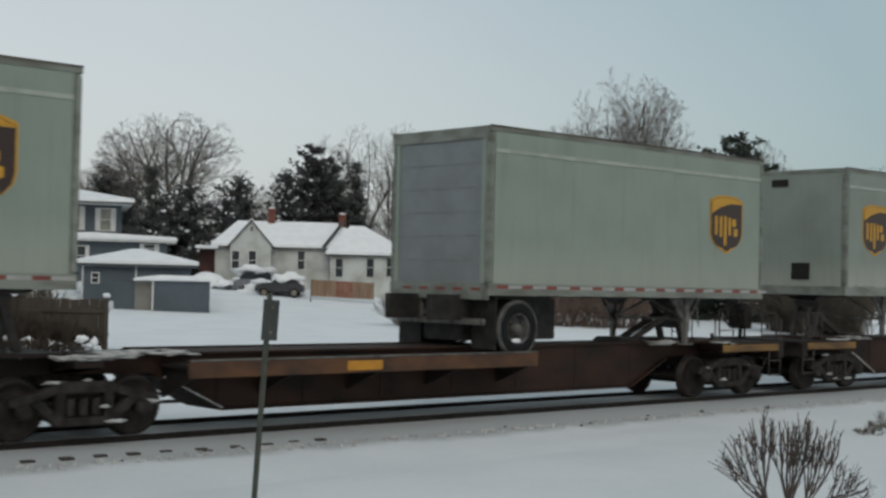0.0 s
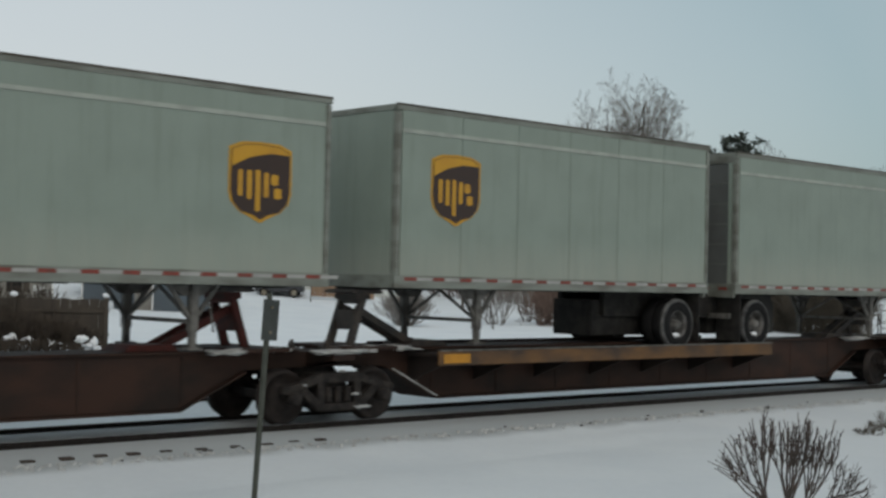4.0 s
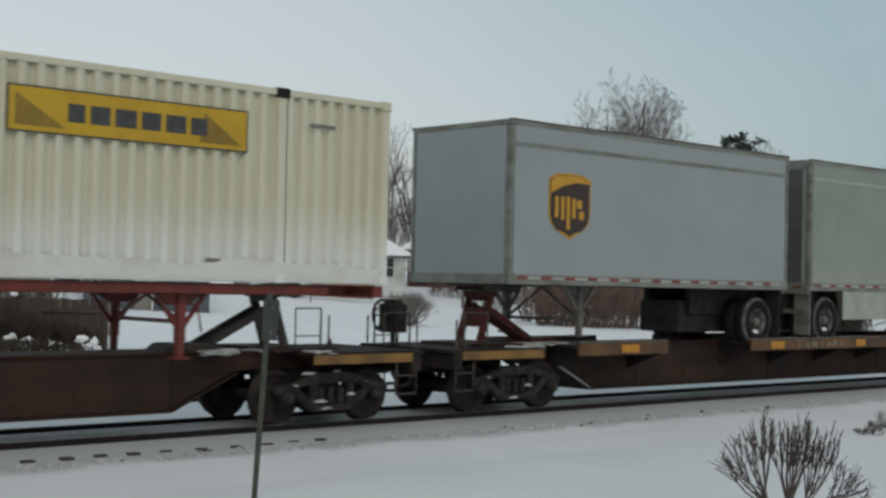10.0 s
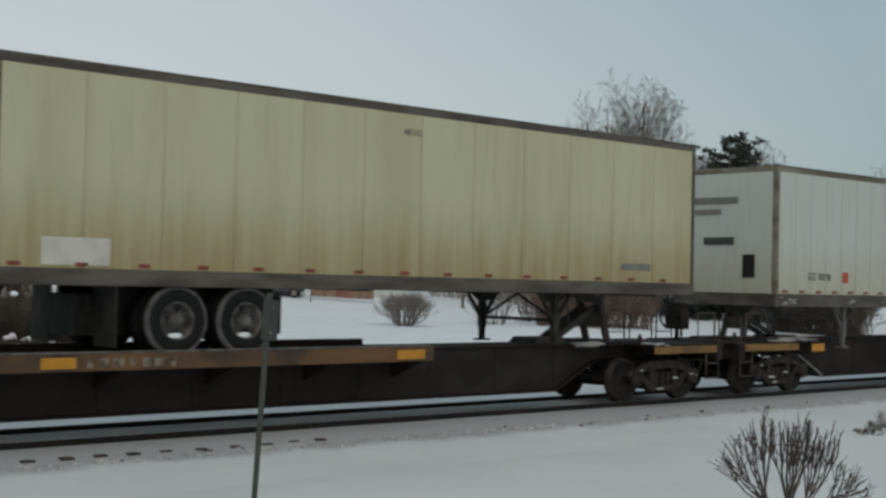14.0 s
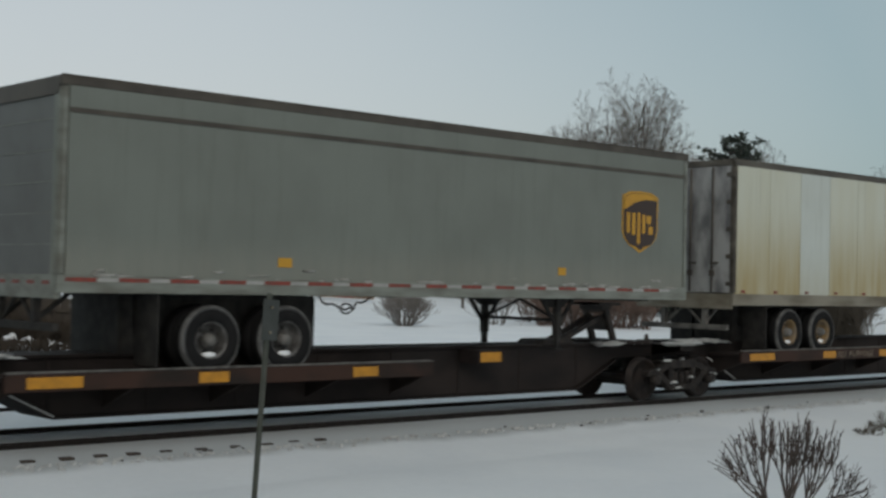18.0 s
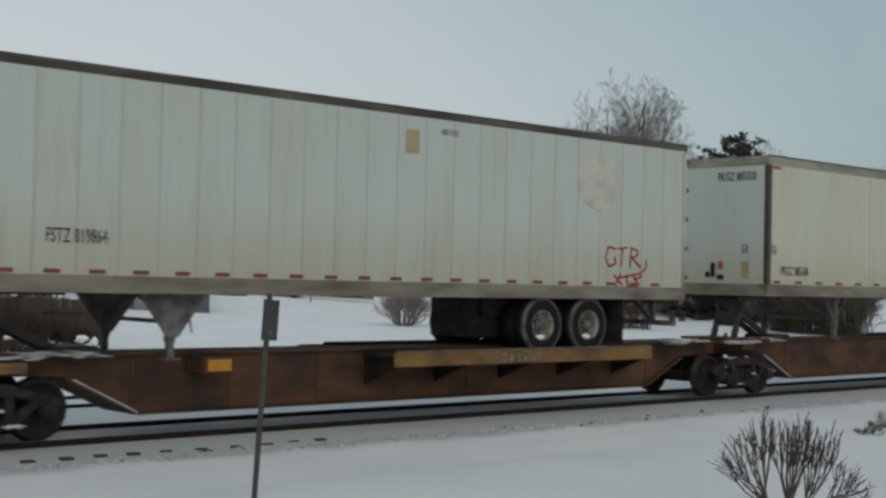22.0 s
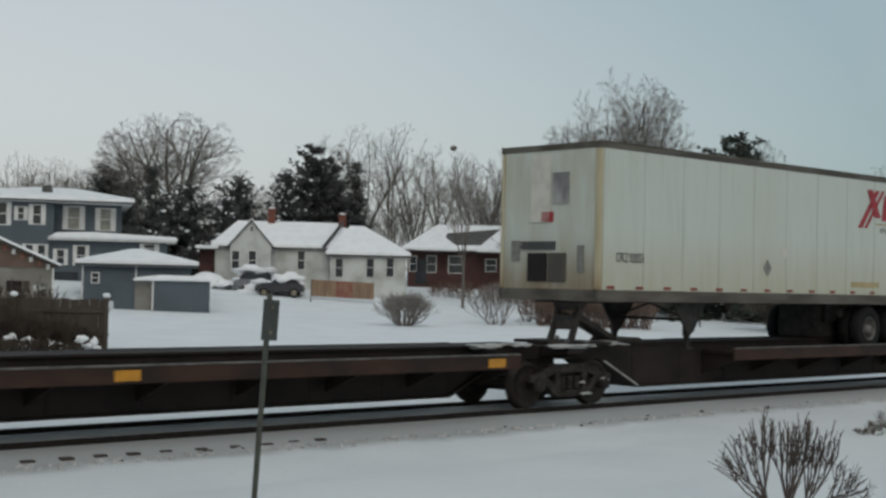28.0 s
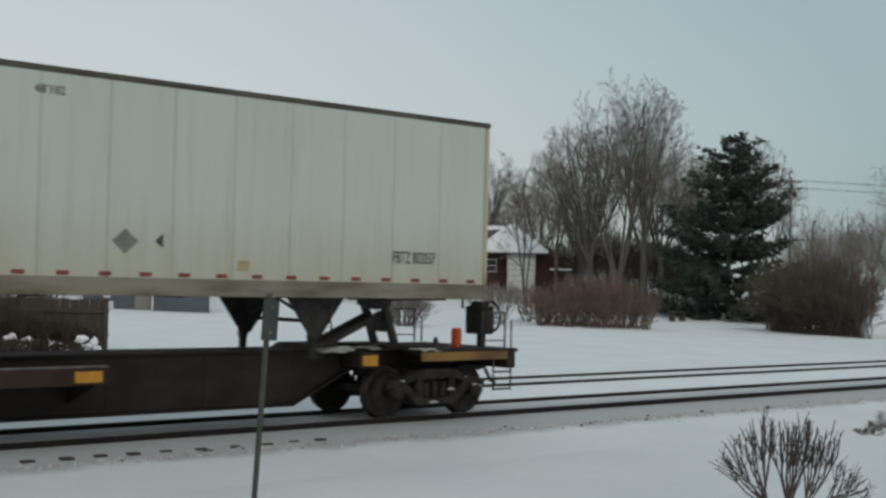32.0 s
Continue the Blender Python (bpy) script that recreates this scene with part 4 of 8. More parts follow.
# ---- corrugated containers, each on its own red chassis
def container(u0, u1, zb, doors_left, banner, label):
    L, H = u1 - u0, 2.90
    th = thing("shipping_container", (u0, 0, 0), label, "container", "corrugated containers")
    ROLLING.append((th, u0))
    zt = zb + H
    wall("inner_wall", 0.06, L - 0.06, -1.18, 1.18, zb + 0.05, zt - 0.05, M_CONT, th)
    block("roof", 0.02, L - 0.02, -1.27, 1.27, zt - 0.05, zt - 0.01, M_CONT, th)

    def corrugated(x0, x1):
        k, n = Kit(), max(2, round((x1 - x0) / 0.27))
        st, pts = (x1 - x0) / n, []
        for i in range(n):
            a = x0 + i * st
            pts += [(a, 0), (a + st * 0.34, 0), (a + st * 0.46, 0.085), (a + st * 0.88, 0.085)]
        pts.append((x1, 0))
        for z in (zb + 0.17, zt - 0.10):
            k.v += [(x, NEAR + d, z) for x, d in pts]
        m = len(pts)
        for i in range(m - 1):
            k.face([i, i + 1, m + i + 1, m + i])
        return k
    for x0, x1 in ((0.16, 2.0), (2.20, L - 2.20), (L - 2.0, L - 0.16)):
        part("corrugated_wall", corrugated(x0, x1), M_CONT, th)
    wall("far_side_wall", 0.1, L - 0.1, FAR - 0.03, FAR, zb + 0.15, zt - 0.1, M_CONT, th)
    for x in (0.08, 2.10, L - 2.10, L - 0.08):
        for y in (NEAR + 0.045, FAR - 0.045):
            part("post", bar_mesh(0.17, 0.10, H - 0.02, M_CONT, 0.012), M_CONT, th, at=(x, y, zb + H / 2))
            for z, hh in ((zb + 0.06, 0.12), (zt - 0.06, 0.13)):
                c = M_BLACKBOX if 1 < x < L - 1 and z > zb + 1 else M_CONT
                part("corner_casting", bar_mesh(0.24 if c is M_BLACKBOX else 0.18, 0.13, hh + 0.02, c, 0.012), c, th, at=(x, y - 0.012 * (1 if y < 0 else -1), z))
    for y in (NEAR + 0.03, FAR - 0.03):
        part("bottom_rail", bar_mesh(L, 0.07, 0.17, M_CONT, 0.01), M_CONT, th, at=(L / 2, y - 0.003, zb + 0.085))
        part("top_rail", bar_mesh(L, 0.06, 0.10, M_CONT, 0.01), M_CONT, th, at=(L / 2, y - 0.003, zt - 0.05))
    edge = [(0.1 + (L - 0.2) * i / 60, zb + 0.27 + 0.13 * noise.noise(Vector((i * 0.21, u0, 1))) + 0.04 * noise.noise(Vector((i * 0.9, u0, 5)))) for i in range(61)]
    part("frost_crust", Kit().prism([(L - 0.1, zb + 0.02), (0.1, zb + 0.02)] + edge, NEAR - 0.016, NEAR + 0.004), M_FROST, th, "frozen slush plastered along the foot")
    if doors_left:
        doors(th, 0.035, zb + 0.12, zt - 0.1, M_CONTDOOR, -1, M_GREYTRIM)
        for k in range(5):
            for y in (-0.93, -0.31, 0.31, 0.93):
                part("door_rib", bar_mesh(0.03, 0.46, 0.10, M_CONTDOOR, 0.008), M_CONTDOOR, th, at=(-0.005, y, zb + 0.42 + 0.52 * k))
    else:
        block("front_wall", 0.0, 0.05, -1.16, 1.16, zb + 0.12, zt - 0.12, M_CONTFRONT, th, "dirty cream front wall")
        for k in range(7):
            part("front_rib", bar_mesh(0.05, 2.2, 0.17, M_CONTFRONT, 0.012), M_CONTFRONT, th, at=(-0.005, 0, zb + 0.42 + 0.27 * k))
        for y in (-0.86, 0.70):
            part("rust_streak", bar_mesh(0.01, 0.13, 1.7, M_POST), M_POST, th, "long dark rust streak", (-0.032, y, zb + 1.2))
        block("placard", -0.02, 0.0, -0.62, -0.38, zb + 0.38, zb + 0.62, M_TAN, th)
    eb = part("end_banner", bar_mesh(0.008, 2.05, 0.40, M_BANNER), M_BANNER, th, "yellow end banner with plain dark bars", (-0.016 if not doors_left else -0.075, 0.02, zt - 0.42))
    for i, w in enumerate((0.18, 0.20, 0.22, 0.20, 0.22)):
        part("banner_bar", bar_mesh(0.006, w * 0.7, 0.20, M_BANNERDK if doors_left else M_INK), M_INK, eb, at=(-0.007, 0.5 - 0.25 * i, 0.0))
    # the long side banner, with the frame, two scrolls and plain bars in place of a name
    bx0, bx1, bz0, bz1 = banner
    bn = block("side_banner", bx0, bx1, NEAR - 0.016, NEAR - 0.008, bz0, bz1, M_BANNER, th, "yellow side banner with plain dark bars")
    w, h = bx1 - bx0, bz1 - bz0
    for a, b, c, d in ((-w / 2, w / 2, h / 2 - 0.02, h / 2), (-w / 2, w / 2, -h / 2, -h / 2 + 0.02), (-w / 2, -w / 2 + 0.02, -h / 2, h / 2), (w / 2 - 0.02, w / 2, -h / 2, h / 2)):
        part("banner_frame", bar_mesh(b - a, 0.006, d - c, M_INK), M_INK, bn, at=((a + b) / 2, -0.006, (c + d) / 2))
    for sgn in (-1, 1):
        part("scroll", Kit().prism([(sgn * w * 0.28, -h * 0.36), (sgn * w * 0.47, -h * 0.36), (sgn * w * 0.30 if sgn > 0 else -w * 0.47, h * 0.34)], -0.008, -0.004), M_BANNERDK, bn)
    x = -w * 0.27
    for cw in (0.22, 0.26, 0.29, 0.27, 0.29, 0.24):
        part("banner_bar", bar_mesh(cw * w / 3.3, 0.006, h * 0.40, M_INK), M_INK, bn, at=(x + cw * w / 6.6, -0.008, 0))
        x += (cw + 0.07) * w / 3.3
    for x, z, ww in ((2.6, zt - 0.42, 1.1), (L - 1.6, zt - 0.50, 0.5), (1.1, zt - 0.55, 0.5), (2.5, zb + 0.42, 0.9), (L - 3.4, zb + 0.30, 0.25)):
        strip_text(th, x, z, ww, 0.065, M_INKGREY, y=NEAR - 0.010, n=5)
    return th


def chassis(u0, u1, zb, front, axles, legs, label):
    L = u1 - u0
    th = thing("container_chassis", (u0, 0, 0), label, "chassis", "container chassis")
    ROLLING.append((th, u0))
    for y in (-0.46, 0.46):
        part("main_beam", bar_mesh(L - 0.2, 0.14, 0.16, M_CHRED, 0.01), M_CHRED, th, at=(L / 2, y, zb - 0.10))
    for y in (-1.12, 1.12):
        part("side_rail", bar_mesh(L - 2.2, 0.12, 0.14, M_CHRED, 0.01), M_CHRED, th, at=(L / 2, y, zb - 0.09))
    for i in range(9):
        part("cross_member", bar_mesh(0.12, 2.35, 0.12, M_CHRED, 0.01), M_CHRED, th, at=(0.1 + (L - 0.2) * i / 8, 0, zb - 0.09))
    xb, s = (L, 1) if front == "L" else (0.0, -1)
    part("end_bolster", bar_mesh(0.24, 2.50, 0.24, M_CHRED, 0.015), M_CHRED, th, at=(xb - 0.12 * s, 0, zb - 0.14))
    part("end_bolster", bar_mesh(0.20, 2.44, 0.18, M_CHRED, 0.015), M_CHRED, th, at=(L - xb + 0.12 * s, 0, zb - 0.10))
    for y in (-0.45, 0.45):
        part("bumper_upright", bar_mesh(0.14, 0.16, 0.42, M_CHRED, 0.01), M_CHRED, th, at=(xb - 0.12 * s, y, zb - 0.42))
        part("bumper_brace", Kit().beam((xb - 0.12 * s, y, zb - 0.58), (xb - 0.75 * s, y, zb - 0.2), 0.08, 0.08), M_CHRED, th)
    part("bumper_bar", bar_mesh(0.11, 1.9, 0.11, M_CHRED, 0.01), M_CHRED, th, at=(xb - 0.10 * s, 0, zb - 0.62))
    for a in axles:
        axle(th, a, M_RIMW, True, 1.60)
        for y in (-0.5, 0.5):
            part("spring_hanger", Kit().prism([(-0.35, 0.2), (0.35, 0.2), (0.12, -0.1), (-0.12, -0.1)], -0.05, 0.05), M_UNDER, th, at=(a, y, zb - 0.38))
    landing_gear(th, legs, zb - 0.16, "truss", M_CHRED)
    return th


container(103.32, 119.44, 2.19, False, (2.86, 6.56, 4.06, 4.68), "cream corrugated container with a ribbed front and yellow banner")
chassis(103.30, 119.46, 2.17, "L", [12.2, 13.4], 3.05, "red steel chassis under a cream container")
container(123.74, 139.79, 2.19, True, (9.62, 13.32, 4.08, 4.69), "cream corrugated container with closed weathered doors")
chassis(123.72, 139.81, 2.17, "R", [2.42, 3.65], 12.5, "red steel chassis with its wheels under the doors")

# ---- the long vans
r1 = trailer(182.45, 197.10, 5.09, 2.10, "R", M_YELLOWED, "stained cream van trailer with rust-brown doors", [2.83, 4.0], 10.95, end=M_BROWNED, rail=M_ALUDARK, low=M_ALUDARK, posts=M_POST,
             rim=M_RIMD, panel=1.2, tape=(0.95, 0.18, False), gear=M_UNDER, az=1.62, lowh=0.23, sill_m=M_SILLRUST)
block("repair_patch", 0.72, 1.72, -1.306, -1.299, 2.37, 2.74, M_PALE, r1, "pale repair patch")
block("door_banner", -0.030, -0.018, 0.16, 0.58, 3.34, 4.66, M_ORANGEDEC, r1, "faded orange upright banner")
block("door_mark", -0.026, -0.031, 0.32, 0.42, 3.5, 4.3, M_PALE, r1)
for yy, zz, w, h in ((-0.62, 4.30, 0.30, 0.16), (-0.25, 4.46, 0.26, 0.20), (-0.60, 4.08, 0.62, 0.06), (0.95, 4.66, 0.14, 0.14), (-0.50, 2.72, 0.10, 0.18), (0.30, 2.66, 0.10, 0.14)):
    block("door_mark", -0.028, -0.018, yy - w / 2, yy + w / 2, zz - h / 2, zz + h / 2, M_POST, r1)
strip_text(r1, 12.37, 2.62, 0.9, 0.12, M_INKGREY, n=2)
lettering("size_mark", "48'102", 0.11, M_INKGREY, r1, 6.91, 4.62)

r2 = trailer(199.95, 214.47, 4.92, 1.88, "L", M_WHITE, "white ribbed van trailer with a drab lower rail", [11.76, 13.0], 3.25, rail=M_ALU, low=M_ALUDARK, posts=M_ALU, rim=M_RIMY,
             panel=0.62, tape=(0.66, 0.22, False), gear=M_UNDERSALT, az=1.33, lowh=0.28)
lettering("reporting_mark", "813140", 0.17, M_INK, r2, 1.66, 2.47, squeeze=0.7)
lettering("reporting_mark", "GTZ", 0.17, M_INK, r2, 1.22, 2.47, squeeze=0.7)
block("orange_label", 2.66, 2.89, -1.306, -1.299, 2.43, 2.67, M_ORANGEDEC, r2, "orange square label")
block("orange_label", 11.73, 11.94, -1.306, -1.299, 2.39, 2.62, M_ORANGEDEC, r2)
block("yellow_label", 10.49, 10.71, -1.306, -1.299, 2.42, 2.52, M_GOLD, r2)
lettering("size_mark", "48'102", 0.11, M_INKGREY, r2, 6.98, 4.59)
for yy, zz, w, h, m in ((-0.6, 2.75, 0.3, 0.5, M_BLACKBOX), (0.3, 4.2, 1.2, 0.14, M_INKGREY), (0.5, 3.95, 0.7, 0.12, M_INKGREY), (0.2, 3.3, 0.8, 0.16, M_INK)):
    block("nose_fitting", -0.012, 0.013, yy - w / 2, yy + w / 2, zz - h / 2, zz + h / 2, m, r2)


def leasing_emblem(th, x, z, k=1.0, marks=2.65, code=""):
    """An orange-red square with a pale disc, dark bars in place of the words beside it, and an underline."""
    sq = plate("emblem", [(x, z), (x + 0.60 * k, z), (x + 0.60 * k, z + 0.52 * k), (x, z + 0.52 * k)], M_ORANGEDEC, th, label="orange-red square emblem with a pale disc")
    part("emblem_disc", Kit().prism(oval(x + 0.30 * k, z + 0.27 * k, 0.21 * k, 0.19 * k), -1.313, -1.309), M_PALE, sq)
    for i in range(3):
        part("emblem_bar", bar_mesh(0.07 * k, 0.004, 0.22 * k, M_INK), M_INK, sq, at=(x + (0.19 + 0.11 * i) * k, -1.315, z + 0.27 * k))
    lettering("lettering", "INTERMODAL", 0.165 * k, M_INK, th, x + 0.70 * k, z + 0.355 * k, squeeze=0.80, lean=0.3)
    lettering("lettering", "SERVICES", 0.165 * k, M_INK, th, x + 0.66 * k, z + 0.125 * k, squeeze=0.80, lean=0.3)
    strip_text(th, x + 0.66 * k, z + 0.07 * k, 1.28 * k, 0.02, M_INK, "underline")
    if code:
        lettering("reporting_mark", code, 0.15 * k, M_INK, th, x + 0.90 * k, marks - 0.07, squeeze=0.62)
    else:
        strip_text(th, x + 0.92 * k, marks, 0.92 * k, 0.14 * k, M_INKGREY, "stencil", n=9)


r3 = trailer(216.25, 230.62, 4.93, 1.93, "R", M_DIRTY, "stained white van trailer with rust-streaked doors", [2.84, 4.12], 10.6, end=M_BROWNED, rail=M_ALUDARK, low=M_ALUDARK, posts=M_ALU,
             rim=M_RIMW, panel=1.2, tape=(0.95, 0.10, False), gear=M_UNDER, az=1.32, lowh=0.13, sill_m=M_SILLRUST)
leasing_emblem(r3, 11.52, 3.94, 1.0, 3.46)
block("door_emblem", -0.030, -0.018, 0.45, 1.02, 3.93, 4.52, M_ORANGEDEC, r3, "orange square on the door")
block("placard_frame", 0.35, 0.57, -1.306, -1.299, 2.58, 2.80, M_INKGREY, r3)
block("placard_frame", 7.75, 8.02, -1.306, -1.299, 2.36, 2.60, M_INKGREY, r3)

u2 = trailer(232.99, 246.44, 4.89, 2.00, "R", M_GREYDARK, "long dark grey parcel trailer with a brown shield emblem", [2.45, 3.78], 10.07, rail=M_POST, low=M_GREYTRIM, posts=M_GREYTRIM,
             rim=M_RIMD, smooth=True, roller=True, tape=(0.80, 0.46, True), band=M_POST, gear=M_UNDER, toph=0.13, az=1.34, lowh=0.24)
shield(u2, 11.97, 3.48, 1.06, 1.18)
block("yellow_label", 3.55, 3.80, -1.306, -1.299, 2.42, 2.56, M_GOLD, u2)
block("yellow_label", 9.7, 9.9, -1.306, -1.299, 2.42, 2.56, M_GOLD, u2)

r4 = trailer(248.00, 262.36, 4.93, 1.90, "R", M_TANNED, "yellow-stained van trailer with some bright new panels", [2.17, 3.48], 11.2, end=M_FILTHY, rail=M_ALUDARK, low=M_ALU, posts=M_ALUDARK,
             rim=M_RIMY, panel=1.19, tape=(1.19, 0.14, False), gear=M_UNDERSALT, patch=(2, 9), leg_style="wing", name="box_trailer", az=1.33, lowh=0.24)
leasing_emblem(r4, 11.50, 3.93, 1.02, 3.46)
plate("diamond_placard", [(8.66, 3.25), (8.82, 3.43), (8.98, 3.25), (8.82, 3.07)], M_INKGREY, r4, label="grey diamond placard")
plate("pale_disc", oval(13.30, 2.63, 0.42, 0.30), M_PALE, r4, label="pale round sticker ghost")

r5 = trailer(263.70, 278.07, 4.93, 1.94, "R", M_TANNED, "tan-stained white van trailer with grey doors", [2.86, 4.15], 10.9, end=M_FILTHY, rail=M_ALUDARK, low=M_ALUDARK, posts=M_ALU, rim=M_RIMY,
             panel=1.02, tape=(0.95, 0.40, False), gear=M_UNDER, az=1.33, lowh=0.14)
lettering("size_mark", "48'102", 0.12, M_INK, r5, 6.82, 4.55)
lettering("reporting_mark", "FSTZ 819873", 0.20, M_INK, r5, 12.25, 2.47, squeeze=0.60)
for x, z in ((8.49, 3.14), (7.41, 2.57)):
    plate("diamond_placard", [(x, z), (x + 0.19, z + 0.23), (x + 0.38, z), (x + 0.19, z - 0.23)], M_INKGREY, r5, label="grey diamond placard")
block("small_label", 10.29, 10.50, -1.306, -1.299, 2.71, 2.96, M_TAN, r5)

r6 = trailer(281.14, 295.64, 5.07, 2.00, "L", M_WHITE, "white ribbed van trailer with a red scrawl near its doors", [10.46, 11.69], 3.02, rail=M_ALUDARK, low=M_ALU, posts=M_NOSE, rim=M_RIMW,
             panel=0.62, tape=(0.66, 0.24, False), leg_style="wing", gear=M_UNDERSALT, fronts=M_NOSE, az=1.52, lowh=0.24)
lettering("reporting_mark", "FSTZ 819864", 0.20, M_INK, r6, 0.90, 2.67, squeeze=0.60)
lettering("size_mark", "48'102", 0.11, M_INKGREY, r6, 7.85, 4.69)
block("window_patch", 7.10, 7.38, -1.306, -1.299, 4.34, 4.72, M_TAN, r6, "tan rectangular patch")
plate("pale_disc", oval(11.85, 4.18, 0.60, 0.52, 24), M_PALE, r6, label="pale cream disc")
lettering("reporting_mark", "FSTZ 819864", 0.17, M_INK, r6, 0.80, 3.38, -0.012, True, 0.62)
part("green_triangle", Kit().prism([(0.12, 4.66), (0.38, 4.66), (0.25, 4.88)], -0.014, -0.006, "x"), M_GREEN, r6)
for yy, zz, w, h, m in ((0.37, 2.69, 0.36, 0.62, M_BLACKBOX), (-0.52, 2.70, 0.44, 0.58, M_FILTHY), (-0.10, 2.70, 0.12, 0.5, M_PALE), (1.0, 3.5, 0.14, 0.16, M_ORANGEDEC)):
    block("nose_fitting", -0.012, 0.013, yy - w / 2, yy + w / 2, zz - h / 2, zz + h / 2, m, r6)
scr = Kit()
for stroke in (((0.30, 0.62), (0.08, 0.66), (0.0, 0.42), (0.12, 0.22), (0.30, 0.30), (0.26, 0.44)), ((0.36, 0.62), (0.62, 0.66)), ((0.49, 0.65), (0.46, 0.24)),
               ((0.72, 0.22), (0.74, 0.66), (0.94, 0.60), (0.92, 0.48), (0.76, 0.44), (1.05, 0.22)), ((1.18, 0.40), (1.22, 0.24), (1.05, 0.10), (0.3, -0.04)),
               ((0.25, 0.04), (0.5, -0.18)), ((0.45, 0.08), (0.30, -0.2)), ((0.62, 0.05), (0.66, -0.22), (0.95, -0.2)), ((0.8, 0.06), (1.0, -0.18)), ((0.84, -0.06), (1.08, 0.04))):
    for a, b in zip(stroke, stroke[1:]):
        scr.beam((12.06 + a[0], -1.304, 2.42 + a[1] * 0.85), (12.06 + b[0], -1.304, 2.42 + b[1] * 0.85), 0.006, 0.035)
part("red_scrawl", scr, M_REDDEC, r6, "dark red spray-paint scrawl")

r7 = trailer(298.46, 314.72, 5.11, 2.10, "L", M_CREAM, "long smooth off-white van trailer with dark nose posts", [11.73, 12.98], 3.2, rail=M_ALULT, low=M_ALU, posts=M_POST, rim=M_RIMD,
             panel=4.0, tape=(0.82, 0.26, False), fronts=M_WHITE, gear=M_UNDERSALT, toph=0.20, salted=False, az=1.52, lowh=0.26)
block("nose_post", 0.0, 0.13, -1.303, -1.22, 2.36, 4.91, M_POST, r7, "dark nose post", 0.01)
lettering("reporting_mark", "PKGZ 885330", 0.20, M_INK, r7, 0.49, 2.56, squeeze=0.66)
lettering("size_number", "53", 0.20, M_INK, r7, 0.14, 3.0, squeeze=0.65)
lettering("reporting_mark", "PKGZ 885330", 0.19, M_INK, r7, 0.02, 4.60, -0.012, True, 0.66)
lettering("size_number", "53", 0.20, M_INK, r7, -0.64, 3.02, -0.012, True, 0.6)
block("orange_label", 0.14, 0.45, -1.306, -1.299, 4.83, 4.89, M_ORANGEDEC, r7)
block("side_slot", 8.11, 9.87, -1.312, -1.299, 2.14, 2.30, M_BLACKBOX, r7, "dark slot in the lower rail")
block("rubbed_rail", 11.0, 16.2, -1.312, -1.3, 2.11, 2.30, M_POST, r7)
lettering("size_mark", "53'102", 0.11, M_INKGREY, r7, 7.91, 4.77)
for yy, zz, w, h, m in ((0.12, 2.66, 0.10, 0.30, M_BLACKBOX), (0.26, 2.55, 0.10, 0.12, M_BLACKBOX), (-0.08, 2.76, 0.12, 0.16, M_ORANGEDEC), (-0.08, 2.50, 0.16, 0.1, M_BLACKBOX), (-0.72, 2.66, 0.18, 0.36, M_TAN)):
    block("nose_fitting", -0.012, 0.013, yy - w / 2, yy + w / 2, zz - h / 2, zz + h / 2, m, r7)

r8 = trailer(318.22, 332.63, 5.10, 2.11, "R", M_WHITE, "clean white van trailer with black door rods", [2.79, 4.0], 10.64, end=M_WHITE, rail=M_ALUDARK, low=M_CREAM, posts=M_WHITE, rim=M_RIMD,
             panel=2.4, tape=(1.05, 0.22, False), gear=M_UNDER, salted=True, az=1.535, lowh=0.24, sill_m=M_TANDOOR)
leasing_emblem(r8, 11.56, 4.11, 0.98, 3.62, "FSTZ 821926")
lettering("lettering", "DEDICATED POOL", 0.15, M_INK, r8, 0.91, 2.59, squeeze=0.95)
block("door_emblem", -0.030, -0.018, 0.42, 1.0, 4.14, 4.70, M_ORANGEDEC, r8, "orange emblem square on the door")
part("emblem_disc", Kit().prism(oval(0.71, 4.42, 0.19, 0.19), -0.036, -0.030, "x"), M_INK, r8)
for k in range(5):
    block("door_notice", -0.026, -0.018, -1.0, -0.62 if k % 2 else -0.5, 3.75 + 0.16 * k, 3.80 + 0.16 * k, M_INKGREY, r8)
block("placard_frame", 7.13, 7.36, -1.306, -1.299, 3.24, 3.49, M_TAN, r8)
block("placard_frame", 7.40, 7.63, -1.306, -1.299, 3.24, 3.49, M_TAN, r8)
plate("ring_mark", oval(8.57, 2.52, 0.15, 0.15), M_INKGREY, r8)
plate("ring_middle", oval(8.57, 2.52, 0.12, 0.12), M_WHITE, r8, -1.309)

r9 = trailer(335.38, 349.93, 4.95, 1.95, "L", M_TANNED, "yellow-stained van trailer with a dark brown nose post", [11.22, 12.52], 3.2, rail=M_ALU, low=M_ALU, posts=M_POST, rim=M_RIMW,
             panel=0.75, tape=(0.72, 0.24, False), fronts=M_NOSEDK, gear=M_UNDERSALT, az=1.41, lowh=0.19)
for x in (6.38, 7.0):
    plate("pale_disc", oval(x + 0.2, 2.70, 0.24, 0.25), M_PALE, r9, label="pale ring round a placard")
    plate("diamond_placard", [(x + 0.04, 2.74), (x + 0.2, 2.92), (x + 0.36, 2.74), (x + 0.2, 2.56)], M_INKGREY, r9, -1.310)
strip_text(r9, 1.38, 2.57, 0.92, 0.16, M_INKGREY, n=11)
block("nose_post", 0.0, 0.27, -1.303, -1.22, 2.14, 4.83, M_POST, r9, "wide dark brown nose post", 0.01)
lettering("size_mark", "48'102", 0.12, M_INK, r9, 7.0, 4.60)
